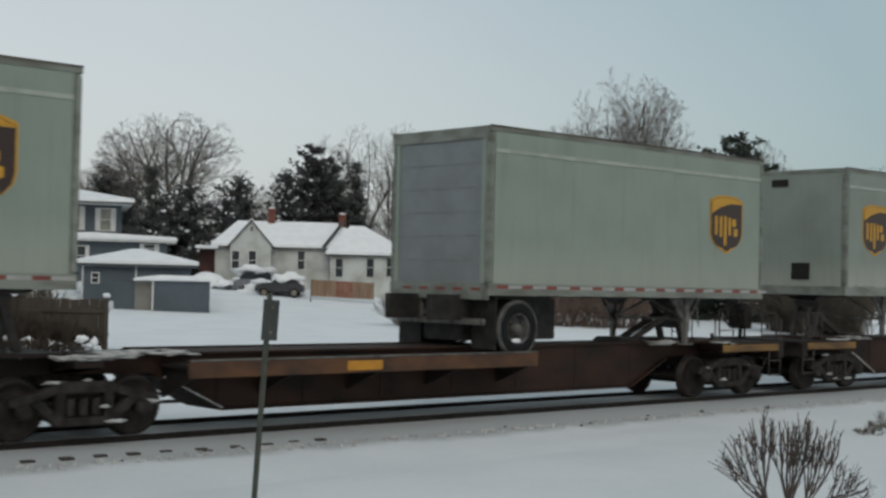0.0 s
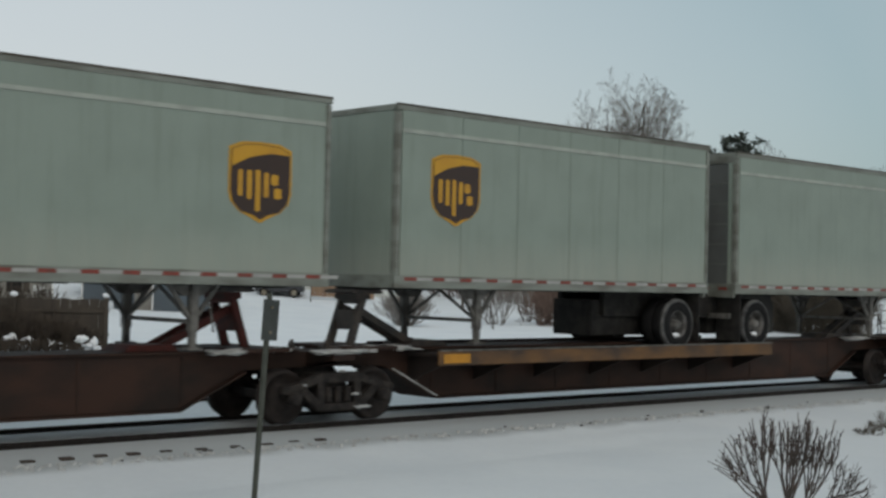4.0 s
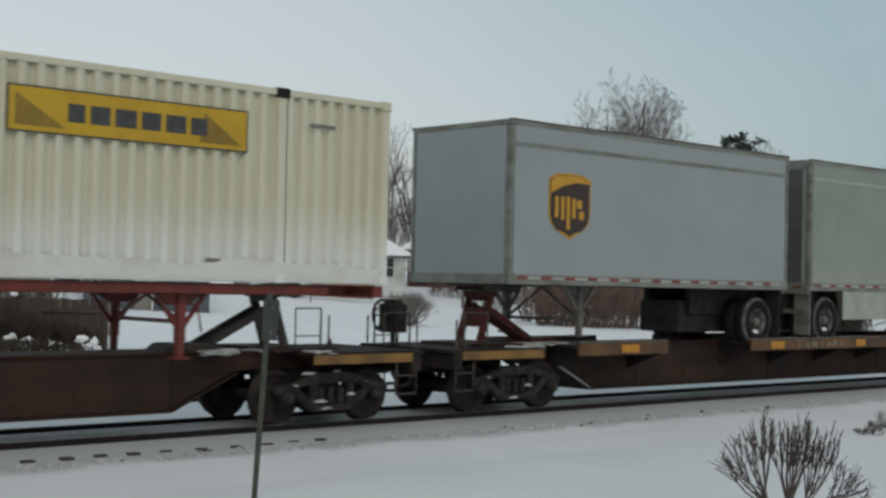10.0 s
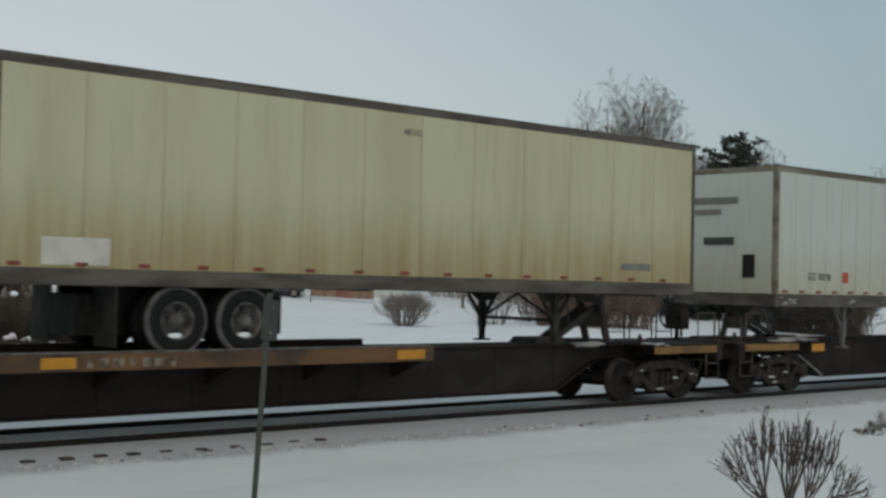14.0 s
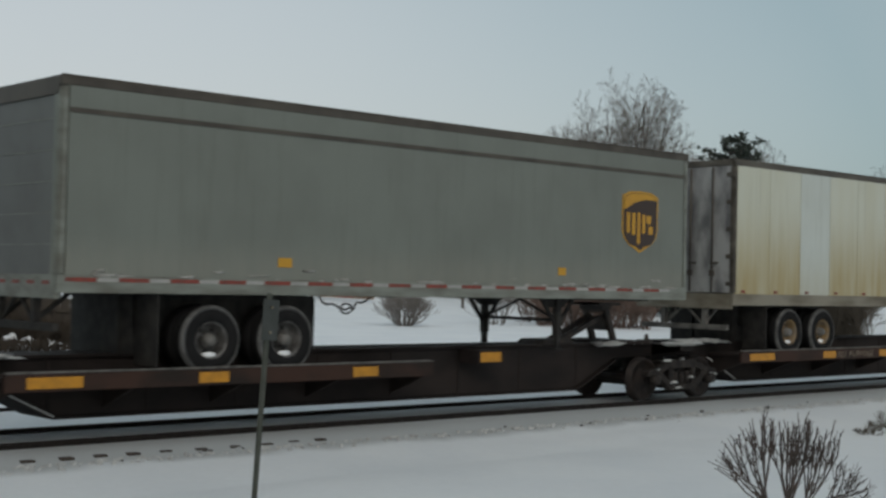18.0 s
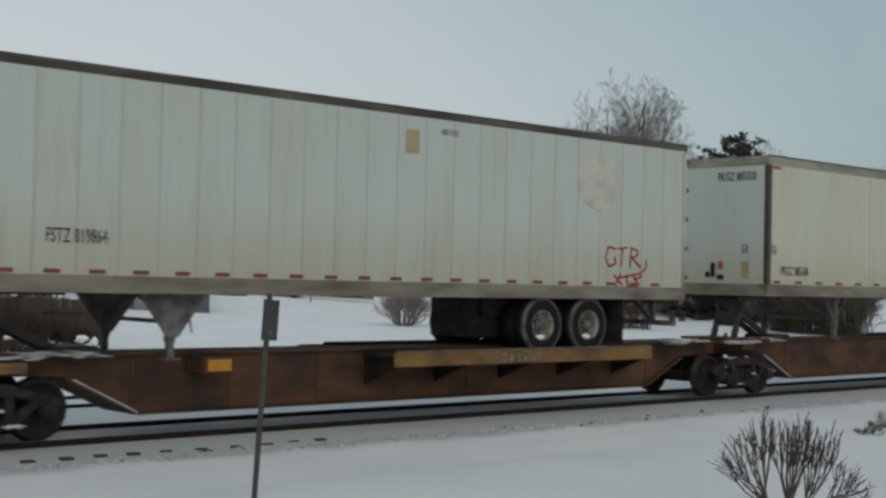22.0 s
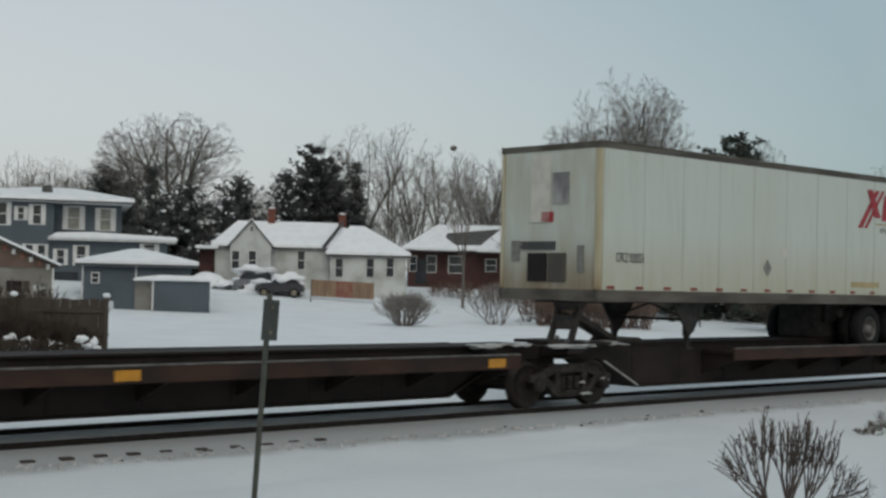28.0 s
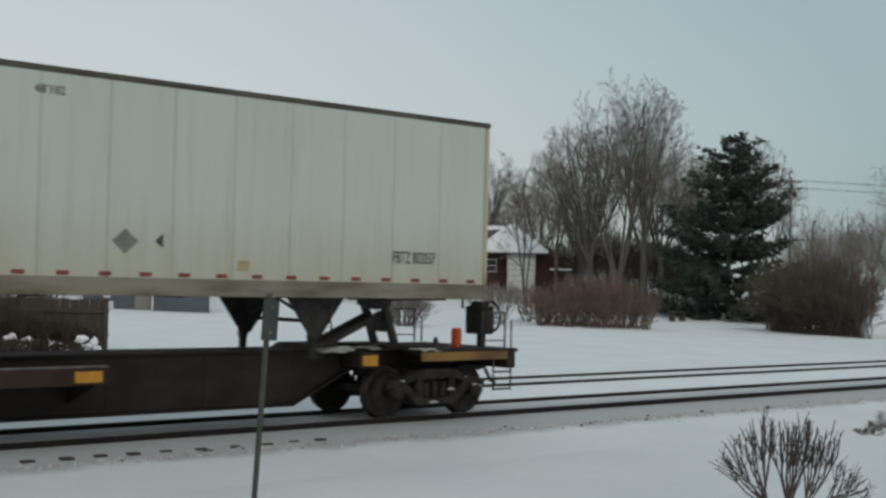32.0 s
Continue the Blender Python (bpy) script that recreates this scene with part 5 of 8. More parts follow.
strip_text(r9, 7.28, 3.95, 0.03, 1.7, M_POST, "seam")
for yy, zz, w, h, m in ((0.92, 4.32, 0.05, 0.42, M_ORANGEDEC), (-0.12, 4.38, 1.6, 0.10, M_INKGREY), (0.22, 4.15, 0.9, 0.09, M_INKGREY), (0.10, 3.56, 1.03, 0.16, M_INK), (-0.86, 2.64, 0.30, 0.42, M_FILTHY),
                        (0.14, 2.56, 0.14, 0.3, M_INK), (-0.06, 2.52, 0.12, 0.14, M_INK), (0.1, 3.25, 0.3, 0.06, M_POST), (-0.45, 3.3, 0.2, 0.2, M_PALE), (1.0, 3.2, 0.12, 0.2, M_BLACKBOX)):
    block("nose_fitting", -0.012, 0.013, yy - w / 2, yy + w / 2, zz - h / 2, zz + h / 2, m, r9)

x1 = trailer(366.92, 380.44, 4.95, 1.95, "L", M_WHITE, "white van trailer with slanted crimson side bars", [9.70, 11.0], 3.15, rail=M_ALUDARK, low=M_ALUDARK, posts=M_RUSTPOST, rim=M_RIMD,
             panel=1.25, tape=(0.85, 0.22, False), fronts=M_NOSE, gear=M_UNDER, leg_style="wing", salted=False, az=1.39, lowh=0.22)
plate("slash", [(9.04, 3.72), (9.22, 3.72), (9.98, 4.62), (9.80, 4.62)], M_REDDEC, x1, label="crimson slanted bar")
plate("slash", [(9.32, 3.72), (9.42, 3.72), (10.20, 4.62), (10.08, 4.62)], M_REDDEC, x1, -1.310)
plate("slash", [(9.42, 4.62), (9.66, 4.62), (10.02, 3.98), (9.76, 3.98)], M_REDDEC, x1, -1.313)
for i in range(3):
    plate("slash", [(10.08 + 0.53 * i, 3.92), (10.42 + 0.53 * i, 3.92), (10.58 + 0.53 * i, 4.52), (10.20 + 0.53 * i, 4.52)], M_REDDEC, x1)
strip_text(x1, 9.70, 3.83, 2.5, 0.03, M_TAN, "underline")
lettering("lettering", "INTERMODAL", 0.13, M_INKGREY, x1, 9.98, 3.63, squeeze=1.75, lean=0.25)
lettering("reporting_mark", "CFKZ 028253", 0.19, M_INK, x1, 0.49, 2.70, squeeze=0.55)
plate("diamond_placard", [(5.29, 2.70), (5.44, 2.88), (5.59, 2.70), (5.44, 2.52)], M_INKGREY, x1)
plate("pale_disc", oval(6.05, 3.05, 0.15, 0.12), M_PALE, x1)
block("tan_board", 8.77, 9.99, -1.306, -1.299, 2.34, 2.46, M_TAN, x1, "tan repair board")
for yy, zz, w, h, m in ((-0.32, 4.10, 0.42, 0.60, M_FILTHY), (0.20, 4.1, 0.5, 1.3, M_PALE), (0.25, 3.0, 0.9, 0.16, M_INK), (0.27, 2.58, 0.50, 0.55, M_BLACKBOX), (-0.25, 2.58, 0.46, 0.55, M_POST),
                        (0.02, 3.55, 0.3, 0.2, M_REDDEC), (0.85, 2.9, 0.22, 0.4, M_INKGREY), (-0.85, 2.75, 0.16, 0.5, M_INKGREY)):
    block("nose_fitting", -0.012, 0.013, yy - w / 2, yy + w / 2, zz - h / 2, zz + h / 2, m, x1)

r11 = trailer(399.24, 413.64, 4.97, 1.97, "R", M_WHITE, "white ribbed van trailer with half rust-stained doors", [2.63, 3.81], 10.95, end=M_TANDOOR, rail=M_ALUDARK, low=M_ALU, posts=M_RUSTPOST, rim=M_RIMW,
              panel=1.0, tape=(0.62, 0.18, False), gear=M_UNDER, leg_style="wing", az=1.45, lowh=0.25, toph=0.075, sill_m=M_SILLOCHRE)
lettering("reporting_mark", "FBTZ 002037", 0.20, M_INK, r11, 12.25, 2.54, squeeze=0.60)
lettering("size_mark", "48'102", 0.12, M_INK, r11, 6.08, 4.61)
plate("diamond_placard", [(7.27, 2.72), (7.46, 2.89), (7.66, 2.72), (7.46, 2.55)], M_INKGREY, r11, label="grey diamond placard")
plate("half_placard", [(7.93, 2.74), (8.05, 2.84), (8.05, 2.64)], M_INK, r11)
block("tan_board", 9.30, 9.50, -1.306, -1.299, 2.36, 2.50, M_TAN, r11)
wall("rust_stained_skin", -0.010, -0.004, 0.012, 1.228, 2.25, 4.82, M_RUSTSKIN, r11, "rust-brown stained door skin")
wall("door_seal", -0.014, -0.004, -0.035, 0.05, 2.25, 4.82, M_TANDOOR, r11, "pale seal between the doors")
for y in (-0.52, 0.52):
    part("guard_upright", Kit().prism([(y - 0.17, 1.99), (y + 0.17, 1.99), (y + 0.10, 1.50), (y - 0.10, 1.50)], -0.012, 0.010, "x"), M_RUSTPOST, r11, "dirty white tapered guard upright")
block("tail_flap", 0.02, 0.03, 0.82, 1.08, 1.68, 2.0, M_SILLRUST, r11, "rust-red hanging flap")
for y in (-1.02, -0.86, 0.86, 1.02):
    part("tail_light", stored("taillight", lambda: Kit().lathe([(-0.012, 0.0), (-0.012, 0.045), (0.0, 0.055)], 12, "x").mesh("tail_light", M_TAPER)), M_TAPER, r11, at=(-0.004, y, 2.06))
part("round_stain", Kit().lathe([(0.0, 0.0), (0.0, 0.10), (0.004, 0.105)], 14, "x").mesh("round_stain", M_ALUDARK), M_ALUDARK, r11, "grey round patch", at=(-0.014, 0.32, 3.02))
block("inspection_sticker", -0.014, -0.010, 0.94, 1.04, 2.58, 2.70, M_STICKER, r11, "yellow-green sticker")
lettering("door_number", "110", 0.20, M_INK, r11, 1.14, 3.08, -0.016, True, 0.7)
lettering("reporting_mark", "FBTZ", 0.17, M_INK, r11, -0.46, 3.02, -0.03, True, 0.7)
lettering("reporting_mark", "002037", 0.17, M_INK, r11, -0.46, 2.80, -0.03, True, 0.7)

# slack hoses and frozen slush on some of them
hose(r2, 8.2, 10.6, 1.88, 0.22)
hose(u2, 4.5, 5.6, 2.0, 0.20)
hose(r6, 12.6, 13.7, 2.0, 0.22)
hose(x1, 8.3, 9.1, 1.95, 0.22)
for th, a, b, z, n, sd in ((u2, 0.3, 13.0, 2.22, 34, 1), (t2, 0.2, 8.0, 2.33, 40, 2), (t4, 0.2, 8.0, 2.34, 50, 3), (p1, 0.3, 15.8, 2.15, 40, 4), (r2, 0.2, 14.3, 1.95, 24, 5), (r7, 0.2, 16.0, 2.14, 26, 6)):
    salt_foot(th, a, b, z, n, sd)


# ---- articulated spine cars: a deep centre sill, tyre platforms, folding hitch stands, shared trucks
def wheelset_mesh():
    def make():
        k = Kit().tube((0, -0.98, 0), (0, 0.98, 0), 0.075, seg=10)
        for s in (-1, 1):
            c = 0.72 * s
            k.lathe([(c + 0.10 * s, 0.10), (c + 0.10 * s, 0.13), (c + 0.03 * s, 0.20), (c + 0.03 * s, 0.33), (c + 0.065 * s, 0.36), (c + 0.065 * s, 0.415),
                     (c - 0.04 * s, 0.42), (c - 0.05 * s, 0.445), (c - 0.075 * s, 0.445), (c - 0.075 * s, 0.35), (c - 0.03 * s, 0.32), (c - 0.03 * s, 0.18), (c - 0.10 * s, 0.12)], 32)
            for i in range(4):
                a = math.pi / 4 + math.pi / 2 * i
                k.tube((0.26 * math.cos(a), c + 0.02 * s, 0.26 * math.sin(a)), (0.26 * math.cos(a), c + 0.045 * s, 0.26 * math.sin(a)), 0.045, seg=8)
        return k.mesh("wheelset", M_WHEEL)
    return stored("wheelset", make)


def sideframe_mesh():
    """A cast side frame with its spring pocket, pedestals and two windows."""
    def make():
        k = Kit()
        k.prism([(-1.12, 0.50), (-1.10, 0.60), (-0.75, 0.66), (-0.35, 0.80), (0.35, 0.80), (0.75, 0.66), (1.10, 0.60), (1.12, 0.50), (0.98, 0.47), (0.80, 0.52), (0.42, 0.64),
                 (-0.42, 0.64), (-0.80, 0.52), (-0.98, 0.47)], -0.07, 0.07)
        k.prism([(-0.80, 0.52), (-0.66, 0.58), (-0.34, 0.32), (0.34, 0.32), (0.66, 0.58), (0.80, 0.52), (0.42, 0.20), (-0.42, 0.20)], -0.07, 0.07)
        for s in (-1, 1):
            k.box(s * 0.36 - 0.07, s * 0.36 + 0.07, -0.06, 0.06, 0.30, 0.68)
        return k.mesh("side_frame", M_TRUCK, 0.012)
    return stored("sideframe", make)


def spring_mesh():
    return stored("spring", lambda: Kit().lathe([(0.32 + 0.004 + 0.035 * i, 0.075 if i % 2 else 0.055) for i in range(8)], 12, "z").mesh("spring", M_TRUCK))


def crust_mesh(seed, rx, ry, rz):
    return stored(("crust", seed, rx), lambda: Kit().blob((0, 0, 0), rx, ry, rz, seed, 14, 8, 1.6).mesh("snow_crust", M_ICE if seed > 10 else M_SNOWCAP))


def truck(parent, x, u, snow=True):
    """A two-axle truck, its middle at x on the car and at u along the train."""
    tr = part("truck", stored("bolster", lambda: Kit().box(-0.24, 0.24, -0.92, 0.92, 0.56, 0.76).box(-0.35, 0.35, -0.30, 0.30, 0.70, 0.86).mesh("truck", M_TRUCK, 0.02)), M_TRUCK, parent, "black cast-steel truck bolster", (x, 0, 0))
    for y in (-0.99, 0.99):
        sf = part("side_frame", sideframe_mesh(), M_TRUCK, tr, at=(0, y, 0))
        for xs in (-0.19, 0.0, 0.19):
            part("spring", spring_mesh(), M_TRUCK, tr, at=(xs, y, 0))
        for a in (-0.889, 0.889):
            part("bearing_cap", stored("cap", lambda: Kit().lathe([(-0.16, 0.06), (-0.15, 0.10), (-0.06, 0.115), (0.06, 0.115)], 14).mesh("bearing_cap", M_TRUCK)), M_TRUCK, tr,
                 at=(a, y, RADIUS), turn=(0, 0, 0 if y < 0 else 180))
    for a in (-0.55, 0.55):
        part("brake_beam", bar_mesh(0.16, 1.5, 0.24, M_TRUCK, 0.02), M_TRUCK, tr, at=(a, 0, 0.40))
    part("spring_plank", bar_mesh(0.62, 1.7, 0.16, M_TRUCK, 0.02), M_TRUCK, tr, at=(0, 0, 0.30))
    for a in (-0.889, 0.889):
        w = part("wheelset", wheelset_mesh(), M_WHEEL, tr, at=(a, 0, RADIUS))
        TURNING.append((w, a, u + a))
    rng = random.Random(int(u * 10))
    for sd in range(9):
        if rng.random() < 0.55:
            at = ((0.1, -1.02, 0.81), (0.62, -1.03, 0.65), (-0.30, -1.07, 0.36), (0.42, -1.06, 0.24), (-0.75, -1.04, 0.62), (-0.1, -1.06, 0.25), (0.95, -1.10, 0.50), (-0.4, -1.02, 0.79), (0.3, -1.07, 0.45))[sd]
            part("snow_crust", crust_mesh(sd + 20, 0.05 + 0.025 * (sd % 4), 0.03, 0.020), M_ICE, tr, at=(at[0] + rng.uniform(-0.08, 0.08), at[1], at[2]))
    return tr


def hitch(parent, x, d, m, top=2.13):
    """A folding trailer hitch: a ladder frame set across the car that leans to d, a fifth-wheel plate and a pair of diagonal struts."""
    def rail():
        return Kit().prism([(-0.16 * d, 1.10), (-0.01 * d, 1.10), (0.26 * d, 1.98), (0.13 * d, 1.98)], -0.045, 0.045)
    st = part("hitch_stand", stored(("hitch", d, m.name), lambda: Kit().box(*sorted((-0.28 * d, 0.10 * d)), -0.42, 0.42, 1.06, 1.14).mesh("hitch_stand", m, 0.01)), m, parent, "ladder-framed hitch stand", (x, 0, 0))
    for y in (-0.27, 0.27):
        part("leg", stored(("hleg", d, m.name), lambda: rail().mesh("leg", m, 0.01)), m, st, at=(0, y, 0))
    for f, h in ((0.57, 0.34), (0.95, 0.12)):
        part("rung", bar_mesh(0.10, 0.46, h, m, 0.008), m, st, at=((-0.085 + 0.28 * f) * d, 0, 1.10 + 0.88 * f))
    part("hitch_head", bar_mesh(0.30, 0.60, 0.10, m, 0.01), m, st, at=(0.19 * d, 0, 2.0))
    part("hitch_plate", stored("hplate", lambda: Kit().prism([(-0.34, 2.075), (-0.24, 2.13), (0.30, 2.13), (0.38, 2.075), (0.28, 2.055), (-0.26, 2.055)], -0.38, 0.38).mesh("hitch_plate", M_HITCHB, 0.01)), M_HITCHB, st, at=(0.2 * d, 0, 0))
    for y in (-0.15, 0.15):
        part("hitch_strut", stored(("strut", d, m.name), lambda: Kit().beam((0.14 * d, 0, 1.80), (1.42 * d, 0, 1.17), 0.08, 0.13).mesh("hitch_strut", m, 0.01)), m, st, "diagonal hitch strut", (0, y, 0))
    part("strut_foot", stored(("sfoot", d, m.name), lambda: Kit().prism([(1.15 * d, 1.13), (1.24 * d, 1.24), (1.95 * d, 1.24), (2.1 * d, 1.13)], -0.34, 0.34).mesh("strut_foot", m, 0.012)), m, st)
    k = (top - 1.10) / 1.03
    st.matrix_basis = Matrix.Translation((x, 0, 1.10 * (1 - k))) @ Matrix.Diagonal((1, 1, k, 1))


def spine_unit(u0, u1, spans, hitches, sill, deck, label, own=(True, True), marks=(), lip=0.0, ends=(False, False), hm=None, deep=None, stencils=(), group="spine car units", dz=0.0):
    """One platform of a spine car between the truck centres u0 and u1. spans: tyre platforms; marks: yellow plates on the side; ends: a coupler end."""
    P = u1 - u0
    th = thing("spine_car", (u0, 0, 0), label, "railcar", group)
    ROLLING.append((th, u0))
    hm = hm or M_HITCHB
    zb = 0.27
    part("centre_sill", Kit().prism([(-0.15, 1.10), (P + 0.15, 1.10), (P + 0.15, 0.86), (P - 1.40, 0.82), (P - 2.55, zb), (2.55, zb), (1.40, 0.82), (-0.15, 0.86)], -0.42, 0.42), sill, th, bevel=0.012)
    for xa, xb in ((1.42, 2.54), (P - 1.42, P - 2.54)):
        fl = part("sill_flange", Kit().beam((xa, 0, 0.80), (xb, 0, zb - 0.005), 1.04, 0.03), sill, th)
        if xa < 3:
            part("snow_line", Kit().beam((xa + 0.1, -0.53, 0.782), (xb, -0.53, zb + 0.012), 0.035, 0.022), M_ICE, fl, "snow caught on the flange")
    part("sill_cap", bar_mesh(P - 0.8, 0.98, 0.035, sill), sill, th, at=(P / 2, 0, 1.115))
    part("sill_flange", bar_mesh(P - 5.1, 1.02, 0.03, sill), sill, th, at=(P / 2, 0, zb - 0.016))
    n = int((P - 5) / 1.5)
    for i in range(n + 1):
        xx = 2.5 + (P - 5) * i / n
        part("sill_rib", bar_mesh(0.04, 0.865, 0.76, sill), sill, th, at=(xx, 0, 0.68))
    for xx in (0.0, P):
        part("body_bolster", stored(("bbol", sill.name), lambda: Kit().prism([(-1.15, 0.98), (-1.15, 1.10), (1.15, 1.10), (1.15, 0.98), (0.4, 0.87), (-0.4, 0.87)], -0.22, 0.22, "x").mesh("body_bolster", sill, 0.015)), sill, th, at=(xx, 0, 0))
    for a, b in spans:
        x0, x1 = a - u0, b - u0
        pl = block("tyre_platform", x0, x1, -1.28, -0.50, 1.085 + dz, 1.145 + dz, M_BROWNDK, th, "steel tyre platform")
        block("tyre_platform", x0, x1, 0.50, 1.28, 1.085 + dz, 1.145 + dz, M_BROWNDK, th)
        for y in (-1.30, 1.30):
            part("platform_edge", bar_mesh(x1 - x0, 0.06, 0.245, deck, 0.012), deck, th, "worn painted platform edge" if y < 0 else "", ((x0 + x1) / 2, y, 1.075 + dz))
        part("edge_lip", bar_mesh(x1 - x0 - 0.04, 0.10, 0.025, M_UNDERSALT, 0.006), M_UNDERSALT, th, at=((x0 + x1) / 2, -1.29, 1.205 + dz))
        m = max(1, int((x1 - x0) / 1.6))
        for i in range(m + 1):
            xx = x0 + 0.12 + (x1 - x0 - 0.24) * i / m
            for s in (-1, 1):
                part("platform_bracket", stored("pbr", lambda: Kit().prism([(-1.27, 1.08), (-0.42, 1.08), (-0.42, 0.62), (-1.27, 0.96)], -0.03, 0.03, "x").mesh("platform_bracket", M_BROWNDK)), M_BROWNDK, th,
                     at=(xx, 0, dz), turn=(0, 0, 0 if s < 0 else 180))
        part("far_guide", bar_mesh(x1 - x0, 0.05, 0.09, M_BROWNDK), M_BROWNDK, th, at=((x0 + x1) / 2, 0.56, 1.19 + dz * 0.5))
    for a, b in marks:
        deckside = any(s0 - 0.1 < a < s1 + 0.1 for s0, s1 in spans)
        zz = 1.07 + dz if deckside else 0.96
        yy = -1.334 if deckside else -0.985
        part("yellow_plate", bar_mesh(b - a, 0.008, 0.15 if deckside else 0.17, M_YEL), M_YEL, th, "bright yellow reflective plate", ((a + b) / 2 - u0, yy, zz))
        if not deckside:
            part("plate_bracket", bar_mesh(b - a + 0.1, 0.50, 0.24, sill, 0.01), sill, th, at=((a + b) / 2 - u0, -0.73, zz))
    for a, w, *words in stencils:
        if words:
            lettering("stencil", words[0], 0.135, M_STENCIL, th, a - u0, 1.005 + dz, y=-1.333, squeeze=w / (0.115 * len(words[0])), lean=0.25)
        for i in range(0 if words else 7):
            part("stencil_bar", bar_mesh(w / 7 * (0.34 + 0.22 * (i % 3)), 0.006, 0.13, M_STENCIL), M_STENCIL, th, at=(a - u0 + w * i / 7, -1.334, 1.065 + dz))
    for a, d in hitches:
        hitch(th, a - u0, d, hm, {-0.15: 2.03, -0.09: 2.10, -0.03: 2.14, -0.25: 1.92, -0.19: 1.98}.get(dz, 2.19))
        part("hitch_base", bar_mesh(1.1, 1.6, 0.06, sill, 0.01), sill, th, at=(a - u0, 0, 1.145))
        part("lock_post", stored("lockpost", lambda: Kit().tube((0, 0, 1.14), (0, 0, 1.30), 0.06, 0.03, 8).box(-0.1, 0.1, -0.1, 0.1, 1.13, 1.18).mesh("lock_post", M_HITCHB)), M_HITCHB, th, at=(a - u0 + 0.75 * d * -1, -0.55, 0))
    for i, xx in enumerate((0.0, P)):
        if own[i]:
            truck(th, xx, u0 + xx)
        s = -1 if i == 0 else 1
        if ends[i]:
            # end sill, coupler, walkway, grab irons, brake gear
            block("end_platform", *sorted((xx - 0.50 * s, xx + 1.78 * s)), -1.20, 1.20, 1.06, 1.12, M_BROWNDK, th, "end platform", 0.01)
            block("end_sill", *sorted((xx + 1.5 * s, xx + 1.70 * s)), -1.22, 1.22, 0.78, 1.06, M_BROWNDK, th, "", 0.012)
            block("draft_gear", *sorted((xx + 0.3 * s, xx + 1.9 * s)), -0.20, 0.20, 0.68, 0.98, M_TRUCK, th, "", 0.02)
            block("coupler", *sorted((xx + 1.85 * s, xx + 2.10 * s)), -0.16, 0.16, 0.70, 0.98, M_TRUCK, th, "heavy knuckle coupler", 0.05)
            part("air_hose", Kit().tube((xx + 1.8 * s, -0.35, 0.72), (xx + 1.95 * s, -0.35, 0.50), 0.03, seg=6).tube((xx + 1.95 * s, -0.35, 0.50), (xx + 2.12 * s, -0.30, 0.44), 0.03, seg=6), M_UNDER, th)
            for y in (-1.18, 1.18):
                part("grab_iron", Kit().tube((xx + 1.62 * s, y, 0.40), (xx + 1.62 * s, y, 1.62), 0.018, seg=6).tube((xx + 1.20 * s, y, 0.40), (xx + 1.20 * s, y, 1.08), 0.018, seg=6)
                     .tube((xx + 1.20 * s, y, 0.42), (xx + 1.62 * s, y, 0.42), 0.018, seg=6).tube((xx + 1.20 * s, y, 0.72), (xx + 1.62 * s, y, 0.72), 0.018, seg=6), M_HITCHB, th)
            block("yellow_end_panel", *sorted((xx - 0.50 * s, xx + 1.50 * s)), -1.225, -1.203, 0.94, 1.085, M_OCHRE, th, "worn yellow end panel")
            for y in (-1.19, 1.19):
                part("handrail", Kit().tube((xx + 1.45 * s, y, 1.10), (xx + 1.45 * s, y, 1.74), 0.020, seg=6).tube((xx + 1.45 * s, y, 1.74), (xx + 0.90 * s, y, 1.74), 0.014, seg=6)
                     .tube((xx + 0.90 * s, y, 1.74), (xx + 0.90 * s, y, 1.10), 0.014, seg=6).tube((xx + 1.45 * s, y, 1.26), (xx + 0.90 * s, y, 1.26), 0.012, seg=6), M_HITCHB, th, "bent steel handrail")
            if s > 0 and u1 not in (81.35, 277.15, 412.74):
                continue
            bx, by, bm2 = xx + 1.60 * s, -0.5 * s + (0.1 if s > 0 else 0.0), (M_HITCHR if s > 0 and u1 < 400 else M_TRUCK)
            part("hand_brake", Kit().tube((bx, by, 1.10), (bx, by, 1.40), 0.05, seg=8).tube((bx, by - 0.12, 1.10), (bx, by - 0.12, 1.40), 0.03, seg=6)
                 .box(bx - 0.15, bx + 0.15, by - 0.22, by + 0.22, 1.34, 1.84).box(bx - 0.10, bx + 0.10, by - 0.15, by + 0.15, 1.82, 1.92), bm2, th, "steel hand-brake housing", bevel=0.02)
            wheel = Kit()
            cx, cy, cz = bx + 0.24 * s, by, 1.64
            for k in range(20):
                a0, a1 = 2 * math.pi * k / 20, 2 * math.pi * (k + 1) / 20
                wheel.tube((cx, cy + 0.28 * math.cos(a0), cz + 0.28 * math.sin(a0)), (cx, cy + 0.28 * math.cos(a1), cz + 0.28 * math.sin(a1)), 0.022, seg=6, caps=False)
            for k in range(6):
                a0 = 2 * math.pi * k / 6
                wheel.tube((cx, cy, cz), (cx, cy + 0.28 * math.cos(a0), cz + 0.28 * math.sin(a0)), 0.014, seg=5)
            wheel.tube((cx - 0.2 * s, cy, cz), (cx + 0.03, cy, cz), 0.04, seg=8)
            part("brake_wheel", wheel, M_TRUCK, th, "round spoked hand-brake wheel")
    for sd, p in ((11, (0.75, -0.5, 1.135)), (12, (P - 0.9, -0.45, 1.135)), (13, (1.6, -0.62, 1.13)), (14, (P - 1.9, -0.70, 1.13)), (15, (0.25, -0.95, 1.11)), (16, (P - 0.2, -0.95, 1.11))):
        part("snow_crust", crust_mesh(sd, 0.22 + 0.07 * (sd % 4), 0.20, 0.035), M_ICE, th, at=p)
